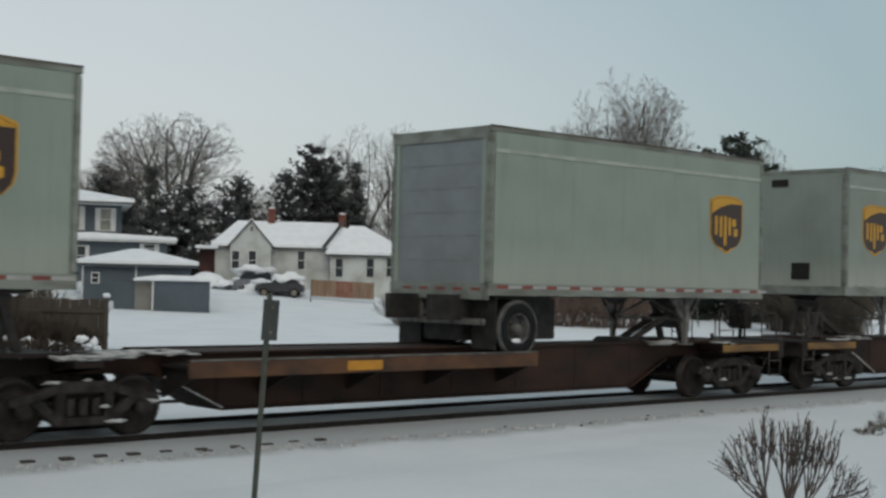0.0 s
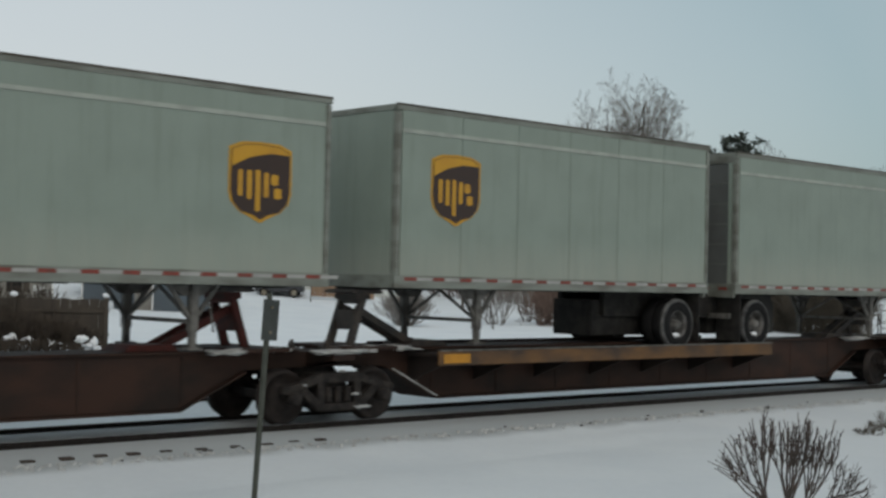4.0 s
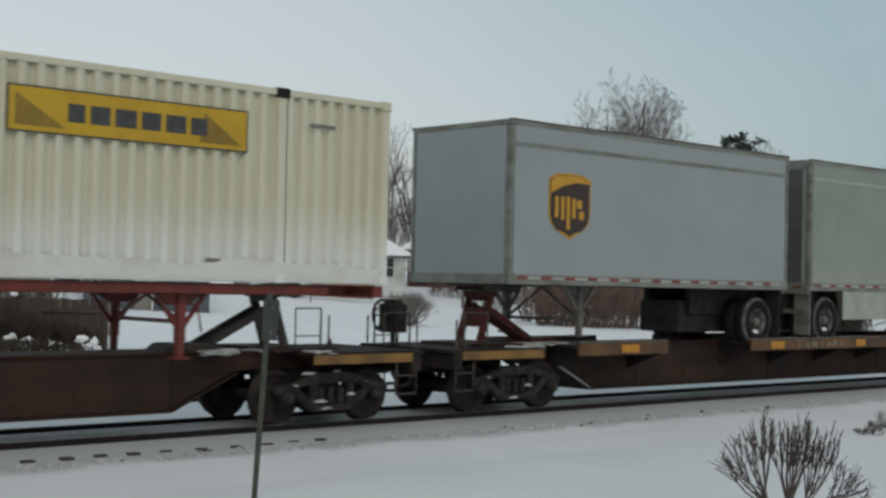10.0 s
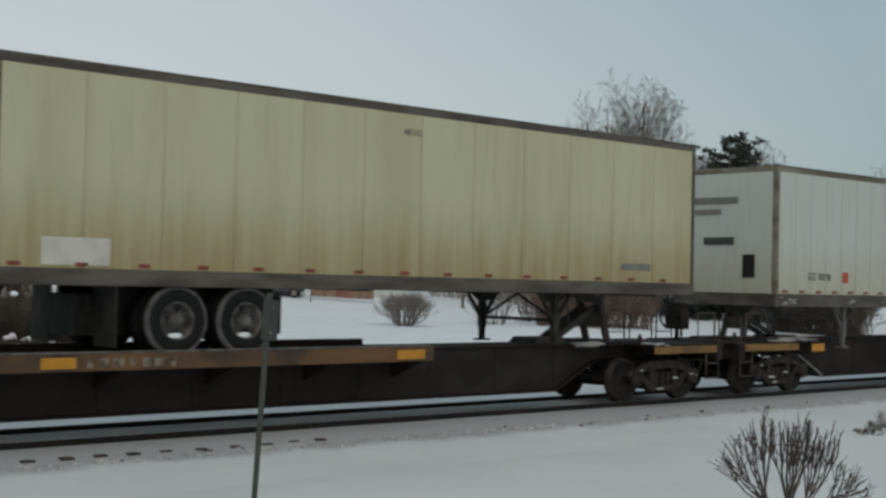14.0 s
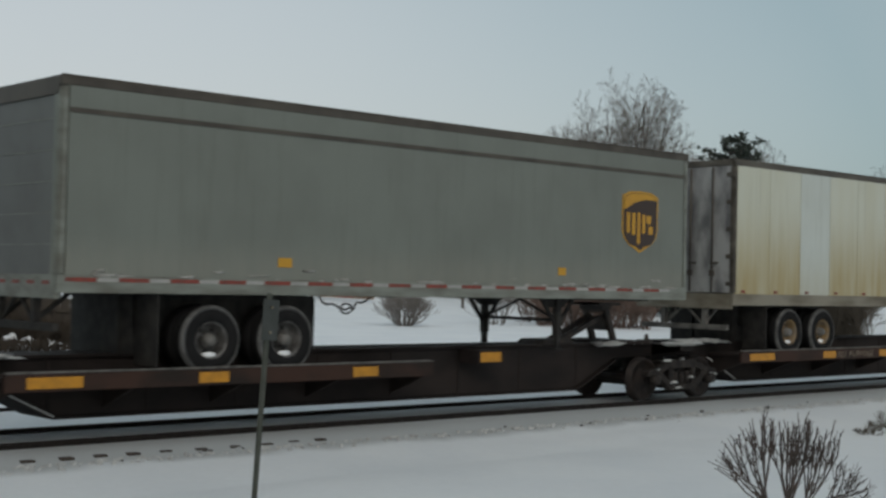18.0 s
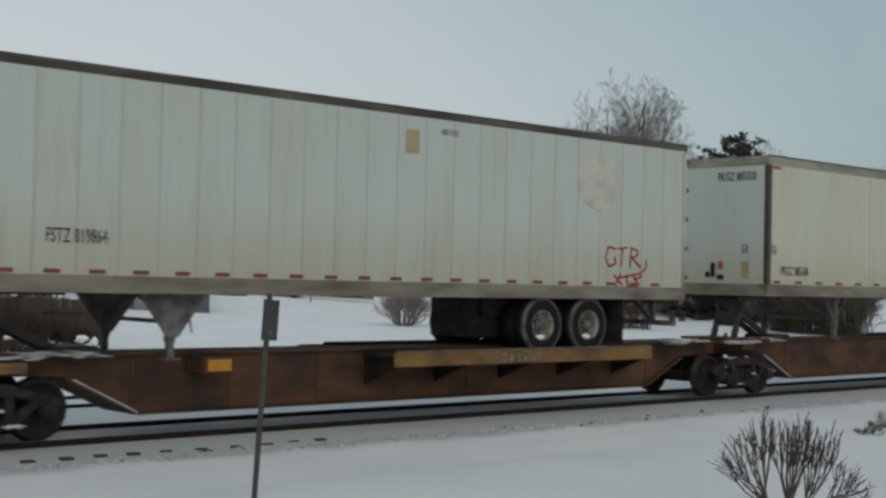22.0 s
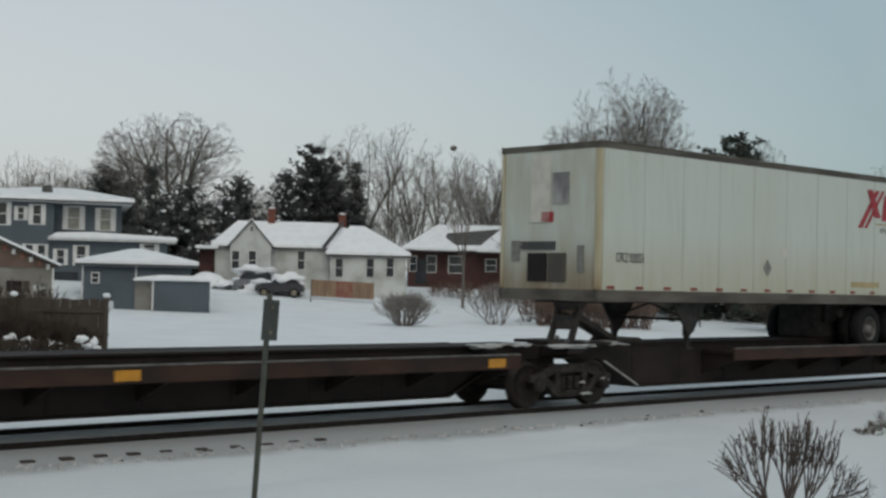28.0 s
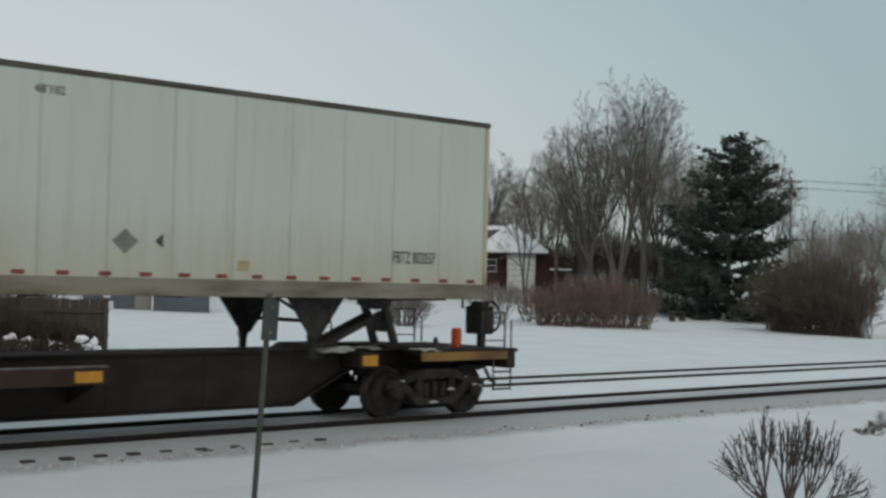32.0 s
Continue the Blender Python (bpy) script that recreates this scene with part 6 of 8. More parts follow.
    part("brake_pipe", stored(("pipe", round(P, 1)), lambda: Kit().tube((0.9, 0.46, 0.62), (P - 0.9, 0.46, 0.62), 0.025, seg=6).mesh("brake_pipe", M_UNDER)), M_UNDER, th)
    return th


S3 = "oxide-brown spine car platform with worn yellow tyre decks"
S5 = "low dark brown spine car platform with yellow plates"
SR = "rusty orange-brown spine car platform with ochre deck edges"
# leading car
spine_unit(-6.8, 8.9, [(2.0, 6.5)], [(8.2, -1)], M_BROWNDK, M_DECKY, S5, (False, True), dz=-0.15)
spine_unit(8.9, 23.62, [(10.35, 17.5)], [(22.9, -1)], M_BROWN, M_RUSTCAR, S5, (False, True), [(13.2, 13.9)], ends=(False, True), dz=-0.15)
# three-platform car with pairs of short trailers
spine_unit(27.75, 45.33, [(34.5, 41.1), (41.7, 43.8)], [(28.0, 1), (43.95, -1)], M_BROWN, M_DECKY, S3, (True, True), [(34.6, 35.2)], ends=(True, False), stencils=[(36.8, 2.2), (39.9, 1.0)], hm=M_HITCHB, dz=-0.09)
spine_unit(45.33, 63.75, [(46.9, 56.4)], [(46.3, 1), (62.4, -1)], M_BROWN, M_DECKY, S3, (False, True), [(47.0, 47.5), (54.8, 55.3)], hm=M_HITCHR, stencils=[(50.3, 2.2)], dz=-0.09)
spine_unit(63.75, 81.35, [(65.6, 75.2)], [(64.6, 1), (80.9, -1)], M_BROWN, M_DECKY, S3, (False, True), [(65.7, 66.3)], ends=(False, True), dz=-0.09)
# three-platform car with the long van and the containers
spine_unit(85.52, 103.02, [(92.2, 101.6)], [(85.6, 1)], M_BROWN, M_DECKY, S3, (True, True), [(92.3, 92.9)], ends=(True, False), dz=-0.03)
spine_unit(103.02, 121.55, [(110.6, 120.1)], [(103.9, 1)], M_BROWNDK, M_DECKY, S3, (False, True), [(111.9, 112.5)], dz=-0.03)
spine_unit(121.55, 138.95, [(123.2, 132.7)], [(138.5, -1)], M_BROWN, M_DECKY, S3, (False, True), [(126.9, 127.6), (128.6, 129.0)], ends=(False, True), dz=-0.03)
# three-platform car: a pair, an empty platform, a van
spine_unit(143.08, 160.42, [(144.4, 147.0), (149.8, 159.2)], [(142.95, 1), (159.2, -1)], M_BROWN, M_DECKY, S3, (True, True), [(145.6, 146.1), (150.5, 151.0), (153.9, 154.3), (157.9, 158.2), (158.6, 159.0)], ends=(True, False),
           stencils=[(151.6, 2.0), (155.4, 1.0)], hm=M_HITCHR)
spine_unit(160.42, 178.88, [(162.6, 163.7), (166.4, 177.6)], [(161.5, 1), (177.6, -1)], M_BROWN, M_DECKY, S3 + ", empty", (False, True), [(169.4, 170.0), (172.2, 172.9), (177.0, 177.4)], hm=M_HITCHR)
spine_unit(178.88, 196.50, [(180.7, 190.1)], [(195.6, -1)], M_BROWNDK, M_DECKY, S3, (False, True), [(180.8, 181.3), (183.2, 183.7), (189.3, 189.9)], ends=(False, True), stencils=[(183.9, 1.5)])
# five-platform cars with lower decks
spine_unit(200.50, 215.18, [(206.4, 213.7)], [(200.3, 1)], M_BROWNDK, M_BROWN, S5, (True, True), [(201.9, 202.4), (207.9, 208.5), (211.1, 211.6), (212.5, 213.3)], ends=(True, False), dz=-0.25)
spine_unit(215.18, 230.85, [(216.8, 223.5)], [(229.5, -1)], M_BROWN, M_BROWN, S5, (False, True), [(217.0, 218.2), (219.9, 220.4), (223.0, 223.4), (224.1, 224.5), (225.9, 226.3), (227.9, 228.3)], dz=-0.25)
spine_unit(230.85, 246.70, [(232.3, 239.7)], [(245.4, -1)], M_BROWNDK, M_BROWN, S5, (False, True), [(232.6, 233.4), (235.2, 235.7), (238.0, 238.5), (241.1, 241.6)], dz=-0.25)
spine_unit(246.70, 262.50, [(248.3, 254.5)], [(261.3, -1)], M_BROWNDK, M_BROWN, S5, (False, True), [(248.6, 249.5), (251.4, 251.9), (253.8, 254.3), (256.2, 256.6), (258.6, 259.0)], stencils=[(251.95, 1.75, "ALL PURPOSE")], dz=-0.25)
spine_unit(262.50, 277.15, [(264.0, 270.9)], [(277.0, -1)], M_BROWN, M_BROWN, S5, (False, True), [(264.6, 265.2), (268.9, 269.4), (272.9, 273.4), (274.4, 274.7)], ends=(False, True), stencils=[(267.95, 1.0, "77142")], dz=-0.25)
# rusty three-platform car
spine_unit(281.38, 298.02, [(288.1, 294.6)], [(281.4, 1)], M_RUSTCAR, M_OCHRE, SR, (True, True), [(284.8, 285.2)], ends=(True, False), stencils=[(290.4, 1.2)], dz=-0.09)
spine_unit(298.02, 315.45, [(305.7, 314.1)], [(298.8, 1)], M_RUSTCAR, M_OCHRE, SR, (False, True), [], hm=M_HITCHB, dz=-0.09)
spine_unit(315.45, 332.00, [(317.1, 326.2)], [(331.6, -1)], M_RUSTCAR, M_OCHRE, SR, (False, True), [(320.6, 321.0)], ends=(False, True), stencils=[(321.3, 1.3)], dz=-0.09)
# last five-platform car
spine_unit(336.12, 350.95, [(341.9, 347.6)], [(335.8, 1)], M_BROWNDK, M_BROWN, S5, (True, True), [(346.0, 346.4)], ends=(True, False), stencils=[(342.6, 1.4)], dz=-0.19)
spine_unit(350.95, 366.52, [(352.6, 364.9)], [(351.5, 1)], M_BROWNDK, M_BROWN, S5 + ", empty", (False, True), [(357.0, 357.4), (364.1, 364.5)], dz=-0.19)
spine_unit(366.52, 382.28, [(371.2, 380.6)], [(367.4, 1)], M_BROWNDK, M_BROWN, S5, (False, True), [(378.0, 378.4), (380.0, 380.4)], dz=-0.19)
spine_unit(382.28, 397.92, [(389.3, 394.3), (394.9, 396.6)], [(382.95, 1)], M_BROWNDK, M_BROWN, S5 + ", empty", (False, True), [(392.3, 394.2), (395.6, 396.0)], dz=-0.19)
last = spine_unit(397.92, 412.74, [(399.9, 406.5)], [(412.4, -1)], M_BROWNDK, M_BROWN, S5, (False, True), [(400.2, 400.6), (406.0, 406.4), (411.2, 411.5)], ends=(False, True), dz=-0.19)
block("marker", 15.55, 15.70, -0.72, -0.58, 1.12, 1.46, M_ORANGE, last, "orange rear-end marker box", 0.02)


# ---- ground, tracks
def land(x, y):
    """The height of the snow at (x, y)."""
    pts = ((-400, 0.9), (-24, 0.75), (-17, 0.60), (-12, -0.25), (-6, -0.46), (-3.2, -0.44), (-2.2, -0.34), (-1.45, -0.235), (-1.2, -0.165), (-0.95, -0.12), (-0.6, -0.075), (1.0, -0.07), (1.6, -0.14), (2.3, -0.18), (3.0, -0.12), (3.4, -0.062), (5.5, -0.062), (6.0, -0.15), (7.2, -0.34),
           (12, -0.42), (30, -0.30), (40, -0.12), (52, 0.42), (65, 1.65), (80, 2.3), (130, 3.2), (400, 6.0), (3000, 9.0))
    z = pts[-1][1]
    for (a, za), (b, zb) in zip(pts, pts[1:]):
        if a <= y <= b:
            z = za + (zb - za) * (y - a) / (b - a)
            break
    if y > 9 or y < -3.4:
        z += 0.10 * noise.noise(Vector((x * 0.06, y * 0.06, 3))) + 0.025 * noise.noise(Vector((x * 0.4, y * 0.4, 7)))
    elif y < -1.5:
        z += 0.035 * noise.noise(Vector((x * 1.7, y * 1.7, 1)))
    if x > 70:
        z += min(1.0, (x - 70) / 40) * 1.0 * max(0.0, min(1.0, (y - 24) / 22)) * max(0.0, min(1.0, (75 - y) / 15))
    return z


def ground():
    xs = [-2600, -1200, -600, -450] + [-300 + 30 * i for i in range(9)] + [-30 + 4 * i for i in range(8)] + [1 + 0.5 * i for i in range(70)] + [36 + 2 * i for i in range(53)] + [145 + 12 * i for i in range(8)]
    xs += [250, 300, 380, 480, 700, 1200, 2600]
    ys = [-1500, -500, -200, -80, -40, -30, -24, -20, -17, -14, -12] + [-11 + 0.5 * i for i in range(16)] + [-3.2 + 0.125 * i for i in range(16)] + [-1.2, -0.95, -0.6, 0.0, 0.8, 1.0, 1.3, 1.6, 1.9, 2.3, 2.7, 3.0, 3.4, 4.45, 5.5, 6.0, 6.5, 7.2]
    ys += [8 + 2 * i for i in range(40)] + [90, 100, 115, 130, 160, 200, 260, 340, 500, 800, 1500, 2600]
    k = Kit()
    for y in ys:
        for x in xs:
            k.v.append((x, y, land(x, y)))
    n = len(xs)
    for j in range(len(ys) - 1):
        for i in range(n - 1):
            k.face([j * n + i, j * n + i + 1, (j + 1) * n + i + 1, (j + 1) * n + i], True)
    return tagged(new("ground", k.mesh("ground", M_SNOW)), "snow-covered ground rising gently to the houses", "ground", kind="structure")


ground()
RAILPROF = [(-0.07, -0.185), (0.07, -0.185), (0.07, -0.172), (0.012, -0.15), (0.010, -0.05), (0.036, -0.04), (0.036, -0.004), (0.030, 0.0), (-0.030, 0.0), (-0.036, -0.004), (-0.036, -0.04), (-0.010, -0.05),
            (-0.012, -0.15), (-0.07, -0.172)]
for yc, name in ((0.0, "railway_track"), (4.45, "railway_track")):
    tk = thing(name, (0, yc, 0), "straight snow-filled railway track with dark steel rails", "track", "railway tracks", kind="structure")
    for y in (-0.755, 0.755):
        part("rail", Kit().prism([(y + a, b) for a, b in RAILPROF], -460, 460, "x"), M_RAIL, tk, "rust-dark rail with a worn head")
        part("rail_head", Kit().box(-460, 460, y - 0.026, y + 0.026, 0.0, 0.0035), M_RAILTOP, tk, "bright worn running surface")
    for i in range(110):
        x = 4.2 + 0.533 * i + 0.05 * math.sin(i * 7.3)
        part("sleeper", bar_mesh(0.20, 2.70, 0.14, M_TIE, 0.012), M_TIE, tk, at=(x, 0.03 * math.sin(i * 3.1), -0.250 - (0.05 if x > 13.2 or yc > 1 else 0.0) + 0.008 * math.sin(i * 5.7)))

# crumbled snow and stones along the sleeper ends of the near track
rng = random.Random(4)
k = Kit()
for i in range(1300):
    x = rng.uniform(4, 46)
    y = -1.44 - abs(rng.gauss(0, 0.13))
    r = rng.uniform(0.012, 0.040)
    k.blob((x, y, land(x, y) + r * 0.2), r * 1.3, r, r * 0.7, i, 5, 3, 0.3)
tagged(new("crumbled_snow", k.mesh("crumbled_snow", M_ICE, fix=False)), "grey crumbled snow and ballast beside the sleepers", "snow", kind="stuff")
k = Kit()
for i in range(36):
    x = rng.uniform(4, 46)
    y = -1.34 - abs(rng.gauss(0, 0.16))
    r = rng.uniform(0.02, 0.05)
    k.blob((x, y, land(x, y) + r * 0.3), r * 1.4, r, r * 0.7, i, 5, 3, 0.4)
tagged(new("ballast_stones", k.mesh("ballast_stones", M_BALLAST, fix=False)), "dark ballast stones showing through the snow", "stones", kind="stuff")

# sign on a leaning post beside the track
sg = thing("track_sign", (8.02, -6.30, land(8.0, -6.3)), "small grey sign plate on a thin leaning metal post", "sign")
zb = land(8.0, -6.3)
base, top = Vector((0, 0, -0.05)), Vector((0.14, -0.03, 2.10 - zb))
part("post", Kit().beam(base, top, 0.045, 0.04), M_POSTST, sg, "greenish galvanised channel post")
d = (top - base).normalized()
part("plate", Kit().box(-0.13, 0.13, -0.006, 0.006, -0.42, 0.0), M_SIGNBACK, sg, "bare grey back of a sign plate", (0.142, -0.035 - 0.03, 2.035 - zb), (1, 3.5, 18))
for z in (-0.08, -0.34):
    part("bolt", stored("bolt", lambda: Kit().tube((0, -0.02, 0), (0, 0.01, 0), 0.014, seg=6).mesh("bolt", M_ALU)), M_ALU, sg, at=(0.14 + z * 0.06, -0.075, 2.035 - zb + z))


# ---- bare shrubs, brush, trees
def grow(k, p, d, length, r, depth, rng, spread=0.5, up=0.15, kids=(2, 3), seg=4, shrink=0.72, bend=0.18, lim=0.006, tw=None, cut=2):
    """Grows a limb with its smaller limbs; pieces thinner than depth `cut` go to tw."""
    n = 3 if depth > 1 else 1
    pts = [p]
    for i in range(n):
        d = (d + Vector((rng.gauss(0, bend), rng.gauss(0, bend), rng.gauss(0, bend) + up * 0.3))).normalized()
        pts.append(pts[-1] + d * (length / n))
    r1 = max(lim, r * 0.62)
    tgt = tw if (tw is not None and depth < cut) else k
    for i in range(n):
        a, b = r + (r1 - r) * i / n, r + (r1 - r) * (i + 1) / n
        tgt.tube(pts[i], pts[i + 1], a, b, 5 if depth > 2 else 3, False)
    if depth <= 0:
        return
    for j in range(rng.randint(*kids)):
        f = rng.uniform(0.45, 1.0)
        q = pts[0].lerp(pts[-1], f) if f < 0.9 else pts[-1]
        ax = Vector((rng.gauss(0, 1), rng.gauss(0, 1), rng.gauss(0, 1)))
        nd = (d + ax.normalized() * spread + Vector((0, 0, up))).normalized()
        grow(k, q, nd, length * shrink * rng.uniform(0.8, 1.15), max(lim, r1 * rng.uniform(0.55, 0.85)), depth - 1, rng, spread, up, kids, seg, shrink, bend, lim, tw, cut)
    grow(k, pts[-1], d, length * shrink, r1, depth - 1, rng, spread, up, kids, seg, shrink, bend, lim, tw, cut)


def bough(k, tw, p, d, length, r, depth, rng, up, kids):
    """A limb that bends upwards and carries shorter limbs on alternate sides; the thinnest go to tw."""
    if depth <= 0:
        tw.tip(p, p + d * length, r)
        return
    n = 4 if depth > 1 else 2
    tgt, a0 = (k if depth > 1 else tw), rng.uniform(0, 6.28)
    pts, rs, ds = [p], [r], [d]
    for i in range(n):
        d = (d + Vector((rng.gauss(0, 0.06), rng.gauss(0, 0.06), up * rng.uniform(0.01, 0.08)))).normalized()
        pts.append(pts[-1] + d * (length / n))
        rs.append(max(0.0042, r * (1 - 0.66 * (i + 1) / n)))
        ds.append(d)
        tgt.tube(pts[i], pts[i + 1], rs[i], rs[i + 1], 6 if depth > 2 else 3, False)
    m = kids[depth - 1]
    for j in range(m):
        f = 0.28 + 0.72 * (j + rng.random()) / m
        s = min(n - 1, int(f * n))
        q = pts[s].lerp(pts[s + 1], f * n - s)
        ax = ds[s + 1].orthogonal().normalized()
        az = a0 + j * 2.4 + rng.gauss(0, 0.3)
        side = ax * math.cos(az) + ds[s + 1].cross(ax) * math.sin(az)
        ang = rng.uniform(0.48, 0.98)
        nd = (ds[s + 1] * math.cos(ang) + side * math.sin(ang)).normalized()
        ln = length * rng.uniform(0.38, 0.62) * (1.16 - 0.60 * f)
        bough(k, tw, q, nd, ln, max(0.0062, min(rs[s + 1] * 0.75, r * 0.48)), depth - 1, rng, up, kids)


def tree_meshes(i):
    """Five crowns: rounded, three-stemmed vase, upright oval, many-stemmed vase, broad; from 5 on the same with fewer twigs."""
    def make():
        rng = random.Random(40 + i)
        k, tw = Kit(), Kit()
        kids = (16, 8, 9 if i % 5 else 7) if i < 5 else (11, 6, 7 if i % 5 else 6)
        fork, limbs, tilt, ln, up = ((2.4, 8, 0.50, 5.8, 0.7), (0.3, 3, 0.20, 8.6, 0.6), (3.0, 4, 0.36, 6.0, 1.0), (0.9, 5, 0.36, 7.6, 0.7), (2.2, 5, 0.75, 5.8, 0.8))[i % 5]
        if fork > 0.5:
            k.tube((0, 0, -0.1), (0.04, 0, fork * 0.5), 0.19, 0.16, 8, False)
            k.tube((0.04, 0, fork * 0.5), (0, 0.02, fork), 0.16, 0.14, 8, False)
        for b in range(limbs):
            a = 2 * math.pi * b / limbs + rng.gauss(0, 0.25)
            t = tilt * rng.uniform(0.55, 1.2)
            d = Vector((math.cos(a) * t, math.sin(a) * t, 1)).normalized()
            bough(k, tw, Vector((0, 0, fork * rng.uniform(0.75, 1.0))), d, ln * rng.uniform(0.85, 1.08), 0.088 if limbs > 3 else 0.115, 3, rng, up, kids)
        # the crown fills out to a dome: what would stick out of it bends back in
        h = max(v[2] for v in k.v + tw.v)
        far = sorted(math.hypot(v[0], v[1]) for v in tw.v)[int(len(tw.v) * 0.96)]
        cz, rz, soft = h * 0.50, h * 0.48, 0.86

        def domed(v):
            q = math.sqrt((v[0] ** 2 + v[1] ** 2) / far ** 2 + max(0.0, (v[2] - cz) / rz) ** 2)
            if q <= soft:
                return v
            g = (soft + (1 - soft) * math.tanh((q - soft) / (1 - soft) * 0.9)) / q
            return v[0] * g, v[1] * g, cz + (v[2] - cz) * g if v[2] > cz else v[2]
        for g in (k, tw):
            g.v = [domed(v) for v in g.v]
        h = max(v[2] for v in k.v + tw.v)
        for g in (k, tw):
            g.v = [(v[0] * 10 / h, v[1] * 10 / h, v[2] * 10 / h) for v in g.v]
        return k.mesh("trunk", M_BARK, fix=False), tw.mesh("crown", M_TWIG, fix=False)
    return stored(("tree", i), make)


def bare_tree(x, y, h, i, turn, wide=1.0, label="tall bare deciduous tree with fine grey twigs", group="bare trees", fine=False):
    th = thing("bare_tree", (x, y, land(x, y) - 0.05), label, "tree", group, turn)
    tm, cm = tree_meshes(i if y < 58 or fine else i + 5)
    s = h / 10
    for nm, me in (("trunk", tm), ("crown", cm)):
        o = part(nm, me, M_BARK, th)
        o.scale = (s * wide, s * wide, s)
    return th


def conifer(x, y, h, w, seed, m=None, label="dark evergreen with drooping snow-dusted branches", dense=1.0, base=0.08, snow=0.0, full=0.55, whorl=0):
    """A trunk with many uneven branches, each set with needle sprays; full: how far up the crown stays wide."""
    rng = random.Random(seed)
    th = thing("conifer", (x, y, land(x, y) - 0.05), label, "tree", "evergreens")
    part("trunk", Kit().tube((0, 0, 0), (0, 0, h * 0.96), 0.02 * h, 0.01, 8), M_BARK, th)
    k, sn = Kit(), Kit()
    for b in range(int(150 * dense)):
        f = rng.random() ** 1.15
        if whorl:
            f = (int(f * whorl) + 0.5 + rng.gauss(0, 0.12)) / whorl
            f = min(0.99, max(0.0, f))
        z = h * (base + (0.98 - base) * f)
        a = rng.uniform(0, 2 * math.pi)
        lump = 0.78 + 0.45 * noise.noise(Vector((math.cos(a) * 1.3, math.sin(a) * 1.3, f * 5 + seed)))
        ln = w * max(0.06, 1 - f) ** full * lump * rng.uniform(0.55, 1.08)
        rise = rng.uniform(-0.25, 0.12) + 0.55 * f
        ns = max(4, int(ln * 4.5))
        for s in range(ns):
            t = (s + 0.5) / ns
            if whorl:
                t = t ** 0.6
            p = Vector((math.cos(a) * ln * t, math.sin(a) * ln * t, z + rise * ln * t + 0.16 * ln * max(0, t - 0.6)))
            for q in range(5):
                dd = Vector((math.cos(a) * 0.8 + rng.gauss(0, 0.7), math.sin(a) * 0.8 + rng.gauss(0, 0.7), rng.gauss(0.25, 0.45))).normalized()
                side = dd.cross(Vector((rng.gauss(0, 1), rng.gauss(0, 1), rng.gauss(0, 1)))).normalized()
                sz = (0.30 + 0.22 * (1 - t)) * rng.uniform(0.6, 1.25) * min(1.25, 0.55 + w / 9) * (1 - 0.45 * f)
                p2 = p + Vector((rng.gauss(0, 0.16), rng.gauss(0, 0.16), rng.gauss(0, 0.12)))
                bi = len(k.v)
                k.v += [tuple(p2 - side * sz * 0.30), tuple(p2 + side * sz * 0.30), tuple(p2 + dd * sz * 1.2)]
                k.face([bi, bi + 1, bi + 2])
            if snow and rng.random() < snow and t > 0.4:
                sn.blob((p.x, p.y, p.z + 0.10), rng.uniform(0.08, 0.26), rng.uniform(0.08, 0.26), 0.10, b, 6, 4, 0.8)
    part("needles", k.mesh("needles", m or M_NEEDLE, fix=False), m or M_NEEDLE, th)
    if sn.v:
        tagged(part("branch_snow", sn.mesh("branch_snow", M_SNOWCAP, fix=False), M_SNOWCAP, th), "snow dusted on the branches", kind="stuff")
    return th


